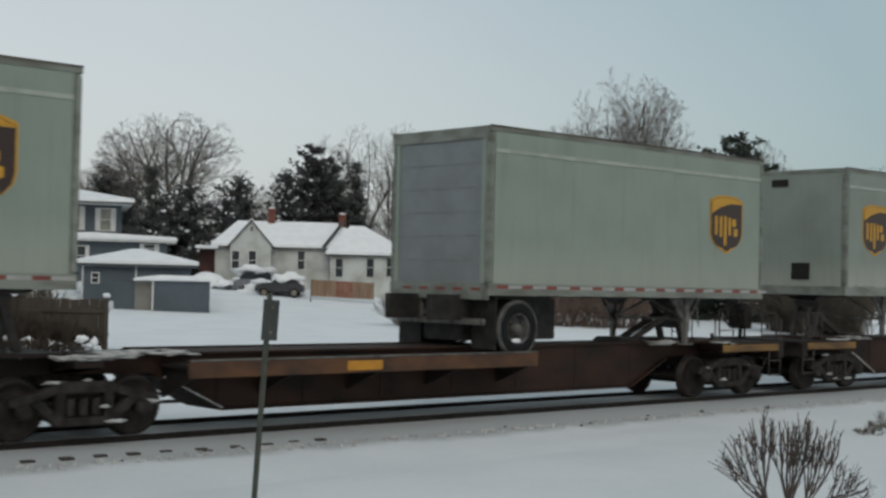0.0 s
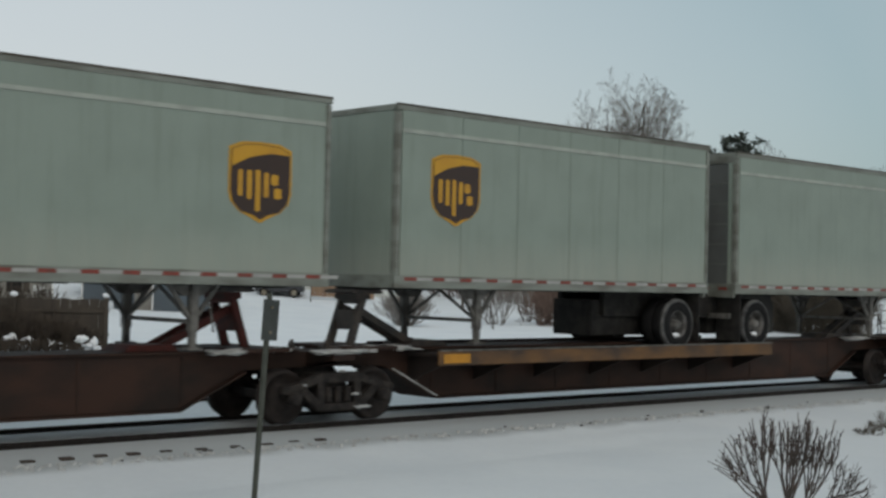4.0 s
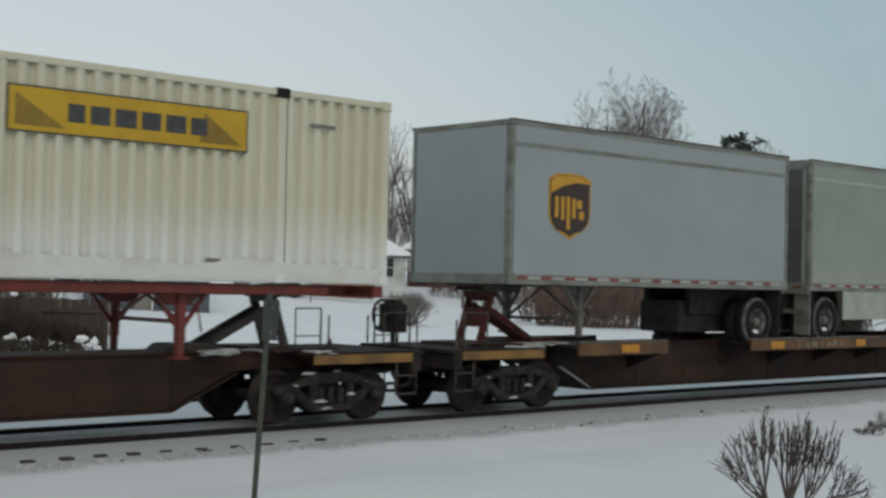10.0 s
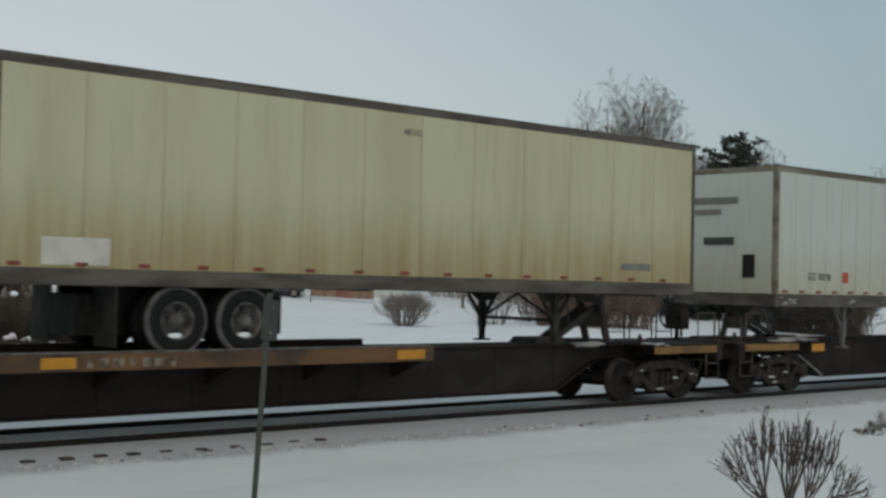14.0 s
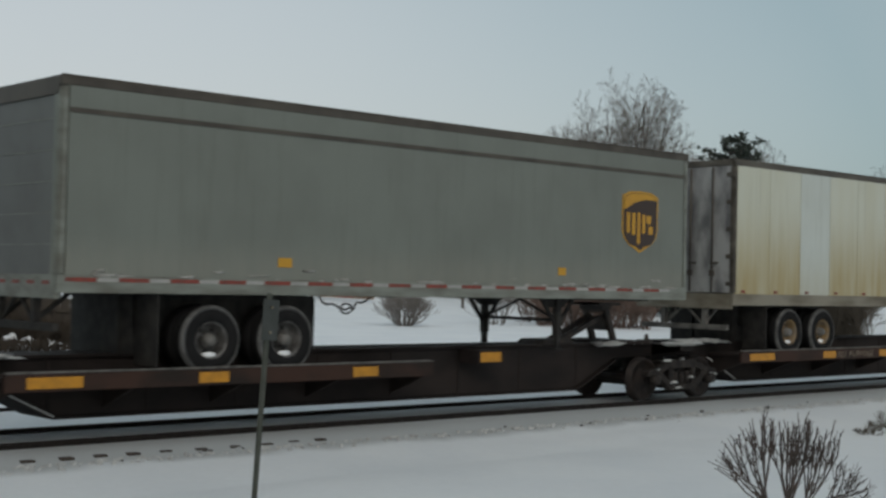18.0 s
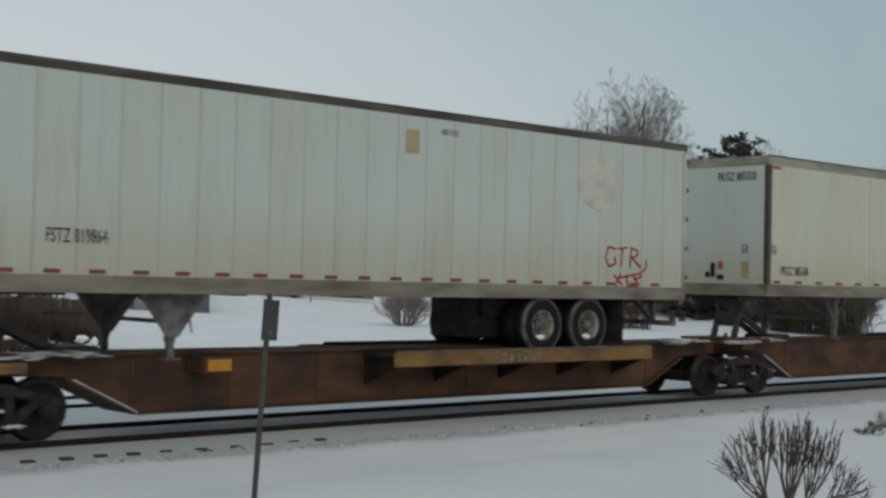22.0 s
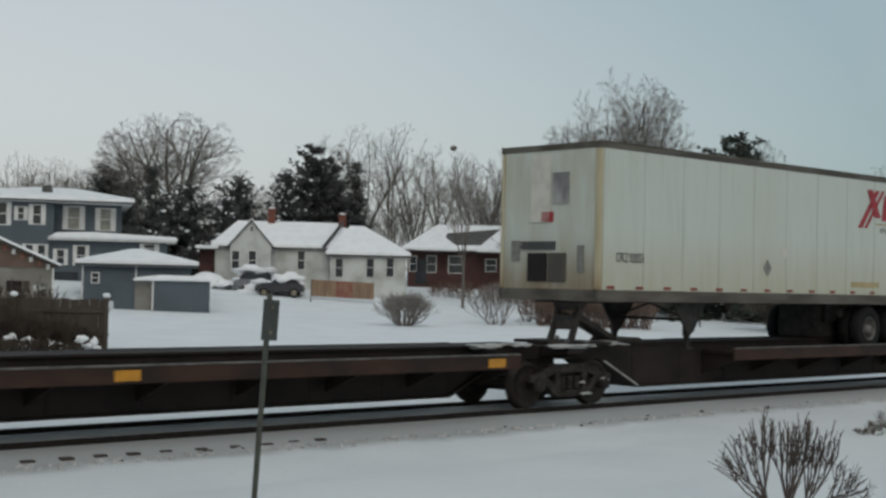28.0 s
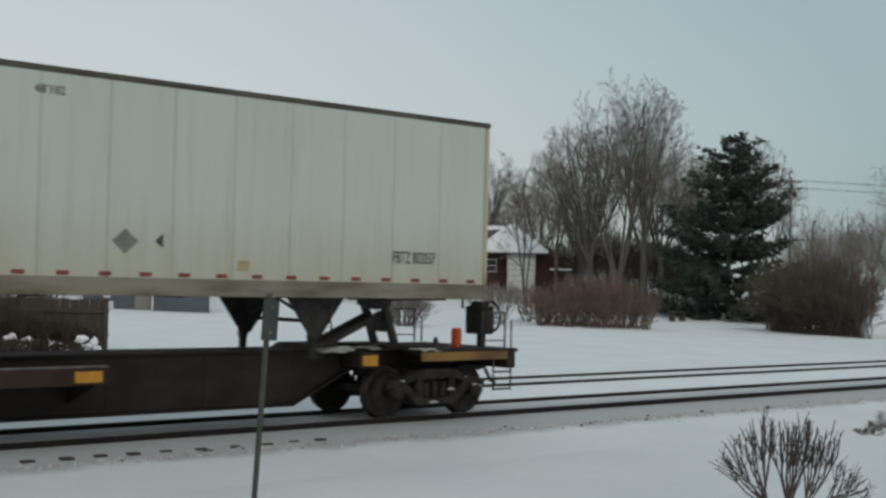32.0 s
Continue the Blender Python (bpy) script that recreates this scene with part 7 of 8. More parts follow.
def open_pine(x, y, h, w, seed, label, m=None):
    """A ragged pine: tiers of long limbs with upturned ends, each set with tufts of needles, gaps between the tiers."""
    rng = random.Random(seed)
    th = thing("conifer", (x, y, land(x, y) - 0.05), label, "tree", "evergreens")
    part("trunk", Kit().tube((0, 0, 0), (0, 0, h * 0.97), 0.017 * h, 0.02, 8), M_BARK, th)
    k, lm = Kit(), Kit()
    for tier in range(21):
        f = min(0.99, max(0.0, (tier + rng.uniform(-0.45, 0.45)) / 20.3))
        z0 = h * (0.03 + 0.95 * f)
        wide = w * max(0.03, 1 - f) ** 0.54
        for b in range(11 if f < 0.8 else 6):
            a = rng.uniform(0, 2 * math.pi)
            ln = wide * rng.uniform(0.40, 1.12)
            rise = -0.12 + 0.60 * f + rng.gauss(0, 0.10)
            bend = rng.uniform(0.10, 0.30)
            at = lambda t: Vector((math.cos(a) * ln * t, math.sin(a) * ln * t, z0 + ln * (rise * t + bend * t * t * t)))
            for s in range(4):
                lm.tube(at(s / 4), at((s + 1) / 4), 0.05 * (1 - s / 5), 0.05 * (1 - (s + 1) / 5), 4, False)
            for s in range(max(8, int(ln * 11.0))):
                t = rng.uniform(0.22, 1.0)
                p = at(t) + Vector((rng.gauss(0, 0.22), rng.gauss(0, 0.22), rng.gauss(0.05, 0.10))) * (0.5 + 0.5 * t)
                for q in range(7):
                    dd = Vector((math.cos(a) * 0.6 + rng.gauss(0, 0.8), math.sin(a) * 0.6 + rng.gauss(0, 0.8), rng.gauss(0.35, 0.45))).normalized()
                    side = dd.cross(Vector((rng.gauss(0, 1), rng.gauss(0, 1), rng.gauss(0, 1)))).normalized()
                    sz = rng.uniform(0.26, 0.58) * (1 - 0.3 * f)
                    bi = len(k.v)
                    k.v += [tuple(p - side * sz * 0.20), tuple(p + side * sz * 0.20), tuple(p + dd * sz)]
                    k.face([bi, bi + 1, bi + 2])
    tagged(part("limbs", lm.mesh("limbs", M_BARK, fix=False), M_BARK, th), kind="stuff")
    part("needles", k.mesh("needles", m or M_NEEDLE, fix=False), m or M_NEEDLE, th)
    return th


def bush(x, y, h, w, seed, m, stems=14, depth=3, label="leafless bush", group="bushes", lim=0.008, r=0.03, name="bush", flat=1.0, lean=0.75):
    rng = random.Random(seed)
    th = thing(name, (x, y, land(x, y) - 0.03), label, "bush", group)
    k = Kit()
    for s in range(stems):
        a = 2 * math.pi * s / stems + rng.random()
        t = rng.uniform(0.1, lean)
        d = Vector((math.cos(a) * t, math.sin(a) * t * flat, 1)).normalized()
        grow(k, Vector((math.cos(a) * 0.1 * w, math.sin(a) * 0.1 * w, 0)), d, h * 0.42, r, depth, rng, 0.5, 0.25, (1, 2), lim=lim, shrink=0.7)
    hh = max(v[2] for v in k.v)
    ww = max(abs(v[0]) for v in k.v)
    k.v = [(v[0] * w / 2 / ww, v[1] * w / 2 / ww, v[2] * h / hh) for v in k.v]
    part("branching", k.mesh("branching", m, fix=False), m, th)
    return th


def thicket(name, x0, y0, x1, y1, h, deep, n, seed, m, label):
    """A run of uncounted brush between two points."""
    rng = random.Random(seed)
    k = Kit()
    for i in range(n):
        f = rng.random()
        off = rng.uniform(-deep / 2, deep / 2)
        x, y = x0 + (x1 - x0) * f + off * 0.7, y0 + (y1 - y0) * f + off * 0.7
        hh = h * (0.55 + 0.45 * math.sin(math.pi * min(1, max(0, f * 0.9 + 0.05)))) * rng.uniform(0.6, 1.1)
        z = land(x, y) - 0.05
        d = Vector((rng.gauss(0, 0.28), rng.gauss(0, 0.28), 1)).normalized()
        grow(k, Vector((x, y, z)), d, hh * 0.45, 0.022, 3, rng, 0.55, 0.2, (1, 2), lim=0.010, shrink=0.72)
    return tagged(new(name, k.mesh(name, m, fix=False)), label, "brush", kind="stuff")


# ---- houses beyond the snowy field
def gable_prism(x0, x1, y0, y1, ze, zr, along, over=0.0, z0=0.0):
    """The closed body of a gabled block; along: 'x' ridge runs along x, 'y' along y."""
    if along == "x":
        ym = (y0 + y1) / 2
        return Kit().prism([(y0, z0), (y1, z0), (y1, ze), (ym, zr), (y0, ze)], x0, x1, "x")
    xm = (x0 + x1) / 2
    return Kit().prism([(x0, z0), (x1, z0), (x1, ze), (xm, zr), (x0, ze)], y0, y1, "y")


def gable_roof(th, x0, x1, y0, y1, ze, zr, along, over=0.4, snow=0.24):
    """A roof of boards under a thick blanket of snow."""
    for nm, t0, t1, m, lb in (("roof", 0.02, 0.12, M_SHINGLE, "dark roof deck"), ("roof_snow", 0.12, 0.12 + snow, M_SNOWCAP, "thick snow blanket")):
        if along == "x":
            ym, sl = (y0 + y1) / 2, (zr - ze) / ((y1 - y0) / 2)
            a, b = (y0 - over, ze - over * sl), (y1 + over, ze - over * sl)
            pts = [(a[0], a[1] + t0), (ym, zr + t0), (b[0], b[1] + t0), (b[0], b[1] + t1), (ym, zr + t1), (a[0], a[1] + t1)]
            part(nm, Kit().prism(pts, x0 - over, x1 + over, "x"), m, th, lb, bevel=0.04 if nm == "roof_snow" else 0)
        else:
            xm, sl = (x0 + x1) / 2, (zr - ze) / ((x1 - x0) / 2)
            a, b = (x0 - over, ze - over * sl), (x1 + over, ze - over * sl)
            pts = [(a[0], a[1] + t0), (xm, zr + t0), (b[0], b[1] + t0), (b[0], b[1] + t1), (xm, zr + t1), (a[0], a[1] + t1)]
            part(nm, Kit().prism(pts, y0 - over, y1 + over, "y"), m, th, lb, bevel=0.04 if nm == "roof_snow" else 0)


def hip_roof(th, x0, x1, y0, y1, ze, zr, over=0.5, snow=0.24, ridge=None):
    """A hipped roof; ridge: (x from, x to) of its top line."""
    rx0, rx1 = ridge or ((x0 + x1) / 2 - 0.1, (x0 + x1) / 2 + 0.1)
    ym = (y0 + y1) / 2
    for nm, t0, t1, m in (("roof", -0.10, 0.0, M_SHINGLE), ("roof_snow", 0.0, snow, M_SNOWCAP)):
        k = Kit()
        for t in (t0, t1):
            k.v += [(x0 - over, y0 - over, ze + t), (x1 + over, y0 - over, ze + t), (x1 + over, y1 + over, ze + t), (x0 - over, y1 + over, ze + t), (rx0, ym, zr + t), (rx1, ym, zr + t)]
        for b in (0, 6):
            for q in ((0, 1, 5, 4), (1, 2, 5), (2, 3, 4, 5), (3, 0, 4)):
                k.face([b + i for i in q])
        for a, b in ((0, 1), (1, 2), (2, 3), (3, 0)):
            k.face([a, b, 6 + b, 6 + a])
        part(nm, k, m, th, "thick snow blanket" if nm == "roof_snow" else "dark roof deck", bevel=0.03 if nm == "roof_snow" else 0)


def house_window(th, x, z, w, h, y, frame_m=None, shutters=0.0, name="window", pane_m=None):
    """A framed sash window on a wall that faces the track; shutters: width of the white shutters."""
    fm = frame_m or M_TRIMW
    k = Kit()
    t = 0.07
    k.box(-w / 2 - t, w / 2 + t, -0.05, 0.03, -h / 2 - t, -h / 2).box(-w / 2 - t, w / 2 + t, -0.05, 0.03, h / 2, h / 2 + t).box(-w / 2 - t, -w / 2, -0.05, 0.03, -h / 2, h / 2).box(w / 2, w / 2 + t, -0.05, 0.03, -h / 2, h / 2)
    k.box(-w / 2, w / 2, -0.03, 0.02, -0.025, 0.025)
    wd = part(name, k, fm, th, "white-framed sash window", (x, y, z))
    for s in (-1, 1):
        part("pane", bar_mesh(w, 0.012, h / 2 - 0.03, pane_m or M_PANE), M_PANE, wd, at=(0, -0.012, s * h / 4))
    if shutters:
        for s in (-1, 1):
            part("shutter", bar_mesh(shutters, 0.05, h + 0.15, M_TRIMW, 0.01), M_TRIMW, wd, "white shutter", (s * (w / 2 + t + shutters / 2), -0.03, 0))
    return wd


def chimney(th, x, y, z0, z1, w=0.55):
    c = part("chimney", Kit().box(-w / 2, w / 2, -w / 2, w / 2, z0, z1).box(-w / 2 - 0.05, w / 2 + 0.05, -w / 2 - 0.05, w / 2 + 0.05, z1 - 0.2, z1 - 0.08), M_CHIM, th, "red brick chimney", (x, y, 0))
    part("chimney_snow", Kit().blob((0, 0, z1), w * 0.55, w * 0.55, 0.12, 3, 8, 4), M_SNOWCAP, c)


# white farmhouse
hw = thing("house", (60.35, 62.42, 1.55), "white clapboard farmhouse under thick roof snow", "house", "houses", -36.93)
part("wall", Kit().box(-7.0, 2.4, 0, 7.5, -1, 2.95), M_WSIDE, hw, "white clapboard wall")
hip_roof(hw, -7.0, 3.6, 0, 7.5, 2.95, 4.82, 0.32, 0.22, (-5.6, 2.2))
part("valley_flashing", Kit().beam((2.35, 2.6, 5.0), (0.85, -1.9, 2.95), 0.10, 0.30), M_SHINGLE, hw, "dark bare strip along the roof valley")
part("wall", gable_prism(-5.82, -2.88, -1.6, 3.0, 3.05, 4.76, "y", 0, -1), M_WSIDE, hw, "white gable wall with worn paint")
gable_roof(hw, -5.82, -2.88, -1.6, 3.5, 3.05, 4.76, "y", 0.22, 0.10)
part("wall", Kit().box(1.4, 6.9, -1.6, 5.5, -1, 2.5), M_WSIDE, hw)
hip_roof(hw, 1.4, 6.9, -1.6, 5.5, 2.5, 4.55, 0.35, 0.24, (2.9, 3.9))
part("porch_roof", Kit().box(-8.45, -6.75, -0.4, 3.0, 2.74, 3.00), M_SNOWCAP, hw, "snow-topped porch roof", bevel=0.07)
part("porch_wall", Kit().box(-8.2, -7.02, 0.9, 2.8, -1, 2.74), M_BRICK, hw, "dark red porch wall in the shade of its roof")
for x, z, y in ((-5.42, 1.92, -1.64), (-4.22, 1.95, -1.64), (-0.72, 2.05, -0.04), (2.05, 1.55, -1.64), (4.30, 1.60, -1.64), (5.75, 1.65, -1.64)):
    house_window(hw, x, z, 0.5, 1.35, y, M_WSIDE if x > 1 else None)
house_window(hw, -4.30, 4.22, 0.22, 0.34, -1.64)
chimney(hw, -3.05, 3.6, 4.4, 6.0)
chimney(hw, 2.3, 3.2, 4.2, 5.65)
part("front_step", Kit().box(-2.8, -2.0, -1.2, 0, 0, 0.35), M_GSIDE, hw)

# brick ranch house behind bare trees
hr = thing("house", (79.00, 62.96, 2.05), "red brick bungalow with a white garage end and snowy roof", "house", "houses", -44.34)
part("wall", Kit().box(-6.6, 1.7, 0, 8, -1, 2.65), M_BRICK, hr, "dark red brick wall")
part("wall", Kit().box(1.7, 4.0, -1.5, 7, -1, 2.6), M_WSIDE, hr, "pale garage front")
part("wall", Kit().box(4.0, 6.5, -0.5, 7, -1, 2.5), M_BRICK, hr)
hip_roof(hr, -6.6, 2.0, 0, 8, 2.82, 4.95, 0.5, 0.20, (-4.3, 1.4))
hip_roof(hr, -0.4, 4.5, -1.5, 7, 2.70, 5.0, 0.5, 0.24, (1.9, 2.3))
hip_roof(hr, -5.6, -2.6, -1.2, 3, 2.75, 4.1, 0.3, 0.24)
# a flat dark patch laid on the slope in place of a shed dormer
slope = lambda x, y, up: (x, y, 2.82 + 0.473 * (y + 0.5) + up)
k = Kit()
k.v += [slope(x, y, up) for up in (0.16, 0.235) for x, y in ((-3.75, 0.0), (-0.55, 0.1), (1.1, 3.2), (-3.4, 2.2))]
for q in ((0, 1, 2, 3), (4, 5, 6, 7), (0, 1, 5, 4), (1, 2, 6, 5), (2, 3, 7, 6), (3, 0, 4, 7)):
    k.face(list(q))
part("bare_roof", k, M_SHINGLE, hr, "flat dark patch standing in for a shed dormer")
part("garage_door", bar_mesh(2.0, 0.06, 2.2, M_TRIMW, 0.01), M_TRIMW, hr, "white garage door", (2.85, -1.54, 1.15))
for i in range(4):
    part("door_groove", bar_mesh(1.96, 0.01, 0.03, M_GSIDE), M_GSIDE, hr, at=(2.85, -1.575, 0.35 + 0.48 * i))
for x, w, n in ((-6.15, 0.5, 1.2), (-4.6, 0.7, 1.3), (-2.55, 1.2, 1.35), (0.35, 0.8, 0.95)):
    house_window(hr, x, 1.65, w, n, -0.04)
part("door", bar_mesh(0.95, 0.08, 2.05, M_PANE, 0.01), M_PANE, hr, "dark front door", (-5.45, -0.05, 1.03))
part("porch_roof", Kit().box(5.2, 7.0, -1.6, 0.2, 1.35, 1.5), M_SNOWCAP, hr, "snow-topped lean-to", bevel=0.05)

# slate-blue two-storey house
hb = thing("house", (43.53, 68.35, 0.35), "two-storey slate-blue house with white shutters and snowy hip roof", "house", "houses", -26.78)
part("wall", Kit().box(-7.5, 3.95, 0.5, 9, 0, 6.75), M_BSIDE, hb, "slate-blue clapboard wall")
part("wall", Kit().box(-7.5, -0.6, -0.6, 0.6, 0, 6.75), M_BSIDE, hb)
hip_roof(hb, -7.5, 3.95, -0.6, 9, 6.85, 7.75, 0.75, 0.26, (-2.0, 0.8))
part("wall", Kit().box(-0.6, 7.0, -0.9, 5, 0, 4.25), M_BSIDE, hb)
part("wing_roof", Kit().prism([(-1.0, 4.30), (7.7, 4.30), (7.6, 4.55), (2.0, 4.75), (-0.4, 4.65)], -1.6, 5.2), M_SNOWCAP, hb, "flat wing roof under snow", bevel=0.05)
part("cornice", Kit().box(-0.95, 7.6, -1.5, 5.2, 4.16, 4.30), M_TRIMW, hb, "white cornice")
part("cornice", Kit().box(-8.1, 4.6, -1.2, 9.2, 6.70, 6.84), M_TRIMW, hb, "white cornice")
for x, z, w, h, sh in ((-3.95, 5.85, 0.55, 1.45, 0.24), (-2.75, 5.9, 0.35, 0.80, 0.2), (-1.70, 5.85, 0.50, 1.25, 0.24)):
    house_window(hb, x, z, w, h, -0.64, None, sh)
for x, z, w, h, sh in ((0.72, 5.75, 0.75, 1.5, 0.30), (2.85, 5.7, 0.70, 1.45, 0.28)):
    house_window(hb, x, z, w, h, 0.46, None, sh, pane_m=M_CURTAIN)
for x, z, w, h, sh in ((-2.15, 3.15, 0.45, 1.25, 0.16), (-1.35, 3.15, 0.45, 1.25, 0.16)):
    house_window(hb, x, z, w, h, -0.64, None, sh)
for x, z, w, h, sh in ((-0.1, 3.0, 0.45, 0.95, 0.2), (1.25, 3.15, 0.55, 1.25, 0.2), (5.8, 3.75, 0.7, 0.5, 0.25)):
    house_window(hb, x, z, w, h, -0.94, None, sh)
part("door", bar_mesh(1.6, 0.08, 2.0, M_PANE, 0.01), M_PANE, hb, "dark porch opening", (0.3, -0.94, 1.0))
part("roof_vent", Kit().box(-0.45, 0.25, -0.2, 0.4, 7.3, 7.95), M_SHINGLE, hb, "dark roof box", (-1.0, 1, 0), bevel=0.05)

# blue garage and low shed beside it
hg = thing("garage", (41.27, 54.14, 0.28), "slate-blue garage with a snow-covered hip roof", "garage", "", -29.81)
part("wall", Kit().box(-3.2, 3.15, 0, 6, 0, 2.60), M_BSIDE, hg)
hip_roof(hg, -3.2, 3.15, 0, 6, 2.60, 3.35, 0.42, 0.24, (-0.4, 0.4))
house_window(hg, -2.45, 1.75, 0.35, 0.55, -0.04)
part("fascia", Kit().box(-3.55, 3.5, -0.42, -0.38, 2.44, 2.60), M_BSIDE, hg)
part("trim_board", bar_mesh(0.10, 0.05, 2.55, M_TRIMW), M_TRIMW, hg, "white corner board", (-3.18, -0.03, 1.27))
part("trim_board", bar_mesh(0.10, 0.05, 1.0, M_TRIMW), M_TRIMW, hg, at=(-0.1, -0.03, 2.1))
hs = thing("shed", (40.24, 48.31, 0.48), "low slate-blue shed with a flat snowy roof", "shed", "", -31.30)
part("wall", Kit().box(-1.18, 1.98, 0, 2.5, -0.4, 1.48), M_BSIDE, hs)
part("wall", Kit().box(-2.15, -1.18, 0.3, 2.5, -0.4, 1.42), M_GSIDE, hs, "weathered board wall")
part("wall", Kit().box(-3.30, -2.15, 0.5, 2.5, -0.4, 1.30), M_BSIDE, hs, "slate-blue lean-to wall")
part("trim_board", bar_mesh(0.10, 0.05, 1.60, M_TRIMW), M_TRIMW, hs, "white corner board", (-1.16, -0.03, 0.66))
part("roof_snow", Kit().prism([(-2.3, 1.46), (2.05, 1.48), (2.05, 1.60), (1.2, 1.78), (-0.8, 1.80), (-2.1, 1.64)], -0.25, 2.7), M_SNOWCAP, hs, "flat roof snow", bevel=0.06)
part("weed", Kit().tube((0.9, -0.6, -0.5), (0.92, -0.6, 0.10), 0.012, seg=4), M_TWIG, hs)

# grey barn end, half hidden behind the hedge
hn = thing("barn", (29.95, 46.90, -0.05), "weathered grey barn with a snow-edged brown roof", "barn", "", -24.81)
part("wall", Kit().box(-5.0, 2.08, 0, 6, 0, 2.55), M_GSIDE, hn, "weathered grey board wall")
part("gable", Kit().prism([(-5.4, 4.30), (-1.5, 4.24), (2.12, 2.66), (2.12, 2.55), (-5.4, 2.55)], -0.06, 6.0), M_BARN, hn, "brown gable boards under the roof edge")
part("roof", Kit().prism([(-5.5, 4.44), (-1.5, 4.36), (2.40, 2.66), (2.38, 2.58), (-1.52, 4.26), (-5.5, 4.34)], -0.55, 6.2), M_SHINGLE, hn, "dark roof deck")
part("roof_snow", Kit().prism([(-5.5, 4.58), (-1.45, 4.47), (2.44, 2.76), (2.40, 2.67), (-1.5, 4.37), (-5.5, 4.45)], -0.57, 6.3), M_SNOWCAP, hn, "thin snow along the roof edge")
for i in range(6):
    part("rafter_block", bar_mesh(0.17, 0.05, 0.26, M_TRIMW if i % 2 else M_FENCER), M_TRIMW, hn, at=(-0.30 + 0.42 * i, -0.09, 3.52 - 0.183 * i))
part("window", bar_mesh(0.74, 0.06, 0.56, M_BLACKBOX), M_BLACKBOX, hn, "dark barn opening", (0.18, -0.03, 1.60))
part("window_board", bar_mesh(0.30, 0.05, 0.55, M_FENCE), M_FENCE, hn, "grey boarded sash", (0.78, -0.03, 1.60))
part("wall_patch", bar_mesh(0.60, 0.04, 0.28, M_WSIDE), M_WSIDE, hn, "pale repaired board", (1.40, -0.02, 1.52))
part("trim_board", bar_mesh(0.10, 0.05, 1.45, M_TRIMW), M_TRIMW, hn, "white corner board", (2.05, -0.03, 1.85))

# board fence with hedge
fn = thing("fence", (20.91, 25.59, -0.38), "weathered board fence with snow on its posts", "fence", "", -26.45)
for i in range(19):
    part("board", bar_mesh(0.315, 0.03, 1.74 + 0.03 * (i % 3), M_FENCE), M_FENCE, fn, at=(-3.4 + 0.32 * i, 0, 0.88))
for z in (0.55, 1.35):
    part("rail", bar_mesh(6.0, 0.05, 0.10, M_FENCE, 0.006), M_FENCE, fn, at=(-0.45, -0.045, z))
for x in (-3.2, -0.6, 2.45):
    part("post", bar_mesh(0.14, 0.14, 1.88, M_FENCE, 0.01), M_FENCE, fn, at=(x, -0.09, 0.94))
    part("post_snow", stored("postsnow", lambda: Kit().blob((0, 0, 0), 0.14, 0.12, 0.10, 1, 8, 4).mesh("post_snow", M_SNOWCAP)), M_SNOWCAP, fn, at=(x, -0.09, 1.90))

# red board fence before the farmhouse
fr = thing("fence", (57.73, 55.33, 1.05), "low board fence, partly tan and partly red", "fence", "", -38.26)
for i in range(15):
    bm_m = M_FENCER if 5 < i < 10 else M_FENCETAN
    part("board", bar_mesh(0.285, 0.03, 1.15, bm_m), bm_m, fr, at=(-2.0 + 0.29 * i, 0.25 * abs(i - 10) / 4, 0.58 - 0.01 * i))
fp = thing("marker_post", (53.14, 52.76, 0.75), "thin leaning metal marker post", "post")
part("post", Kit().tube((0, 0, 0), (0.03, 0, 1.45), 0.035, seg=6), M_POSTST, fp)


# ---- snowed-in cars
def parked_car(x, y, z, turn, paint, label, L=4.4, H=1.45):
    th = thing("parked_car", (x, y, z), label, "car", "parked cars", turn)
    b = part("body", Kit().prism([(-L / 2, 0.35), (L / 2, 0.35), (L / 2, 0.75), (L * 0.36, 0.90), (L * 0.20, 0.95), (-L * 0.42, 0.98), (-L / 2, 0.85)], -0.85, 0.85), paint, th, bevel=0.06)
    part("cabin", Kit().prism([(-L * 0.42, 0.96), (L * 0.20, 0.94), (L * 0.06, H), (-L * 0.34, H)], -0.75, 0.75), M_PANE, th, "dark glass cabin", bevel=0.05)
    part("roof_snow", Kit().blob((-L * 0.14, 0, H + 0.02), L * 0.32, 0.90, 0.36, 2, 16, 8, 0.7), M_SNOWCAP, th, "snow on the car roof")
    part("boot_snow", Kit().blob((-L * 0.44, 0, 0.92), L * 0.08, 0.80, 0.16, 6, 12, 6, 0.3), M_SNOWCAP, th)
    part("bumper_snow", Kit().blob((L * 0.05, -0.95, 0.20), L * 0.52, 0.36, 0.44, 7, 20, 8, 0.9), M_SNOWCAP, th, "snow banked against the side")
    part("bonnet_snow", Kit().blob((L * 0.34, 0, 0.94), L * 0.22, 0.90, 0.26, 4, 16, 8, 0.7), M_SNOWCAP, th)
    for x in (-L * 0.31, L * 0.31):
        for y in (-0.80, 0.80):
            w = part("wheel", stored("carwheel", lambda: Kit().lathe([(-0.10, 0.2), (-0.11, 0.31), (0.11, 0.31), (0.10, 0.2)], 16).mesh("wheel", M_TYRE)), M_TYRE, th, at=(x, y, 0.31))
            part("rim", stored("carrim", lambda: Kit().lathe([(-0.11, 0.20), (-0.09, 0.03), (0.09, 0.03), (0.11, 0.2)], 12).mesh("rim", M_ALU)), M_ALU, w)
    for y in (-0.6, 0.6):
        part("headlight", bar_mesh(0.05, 0.3, 0.14, M_PALE, 0.01), M_PALE, th, at=(L / 2 - 0.01, y, 0.68))
    return th


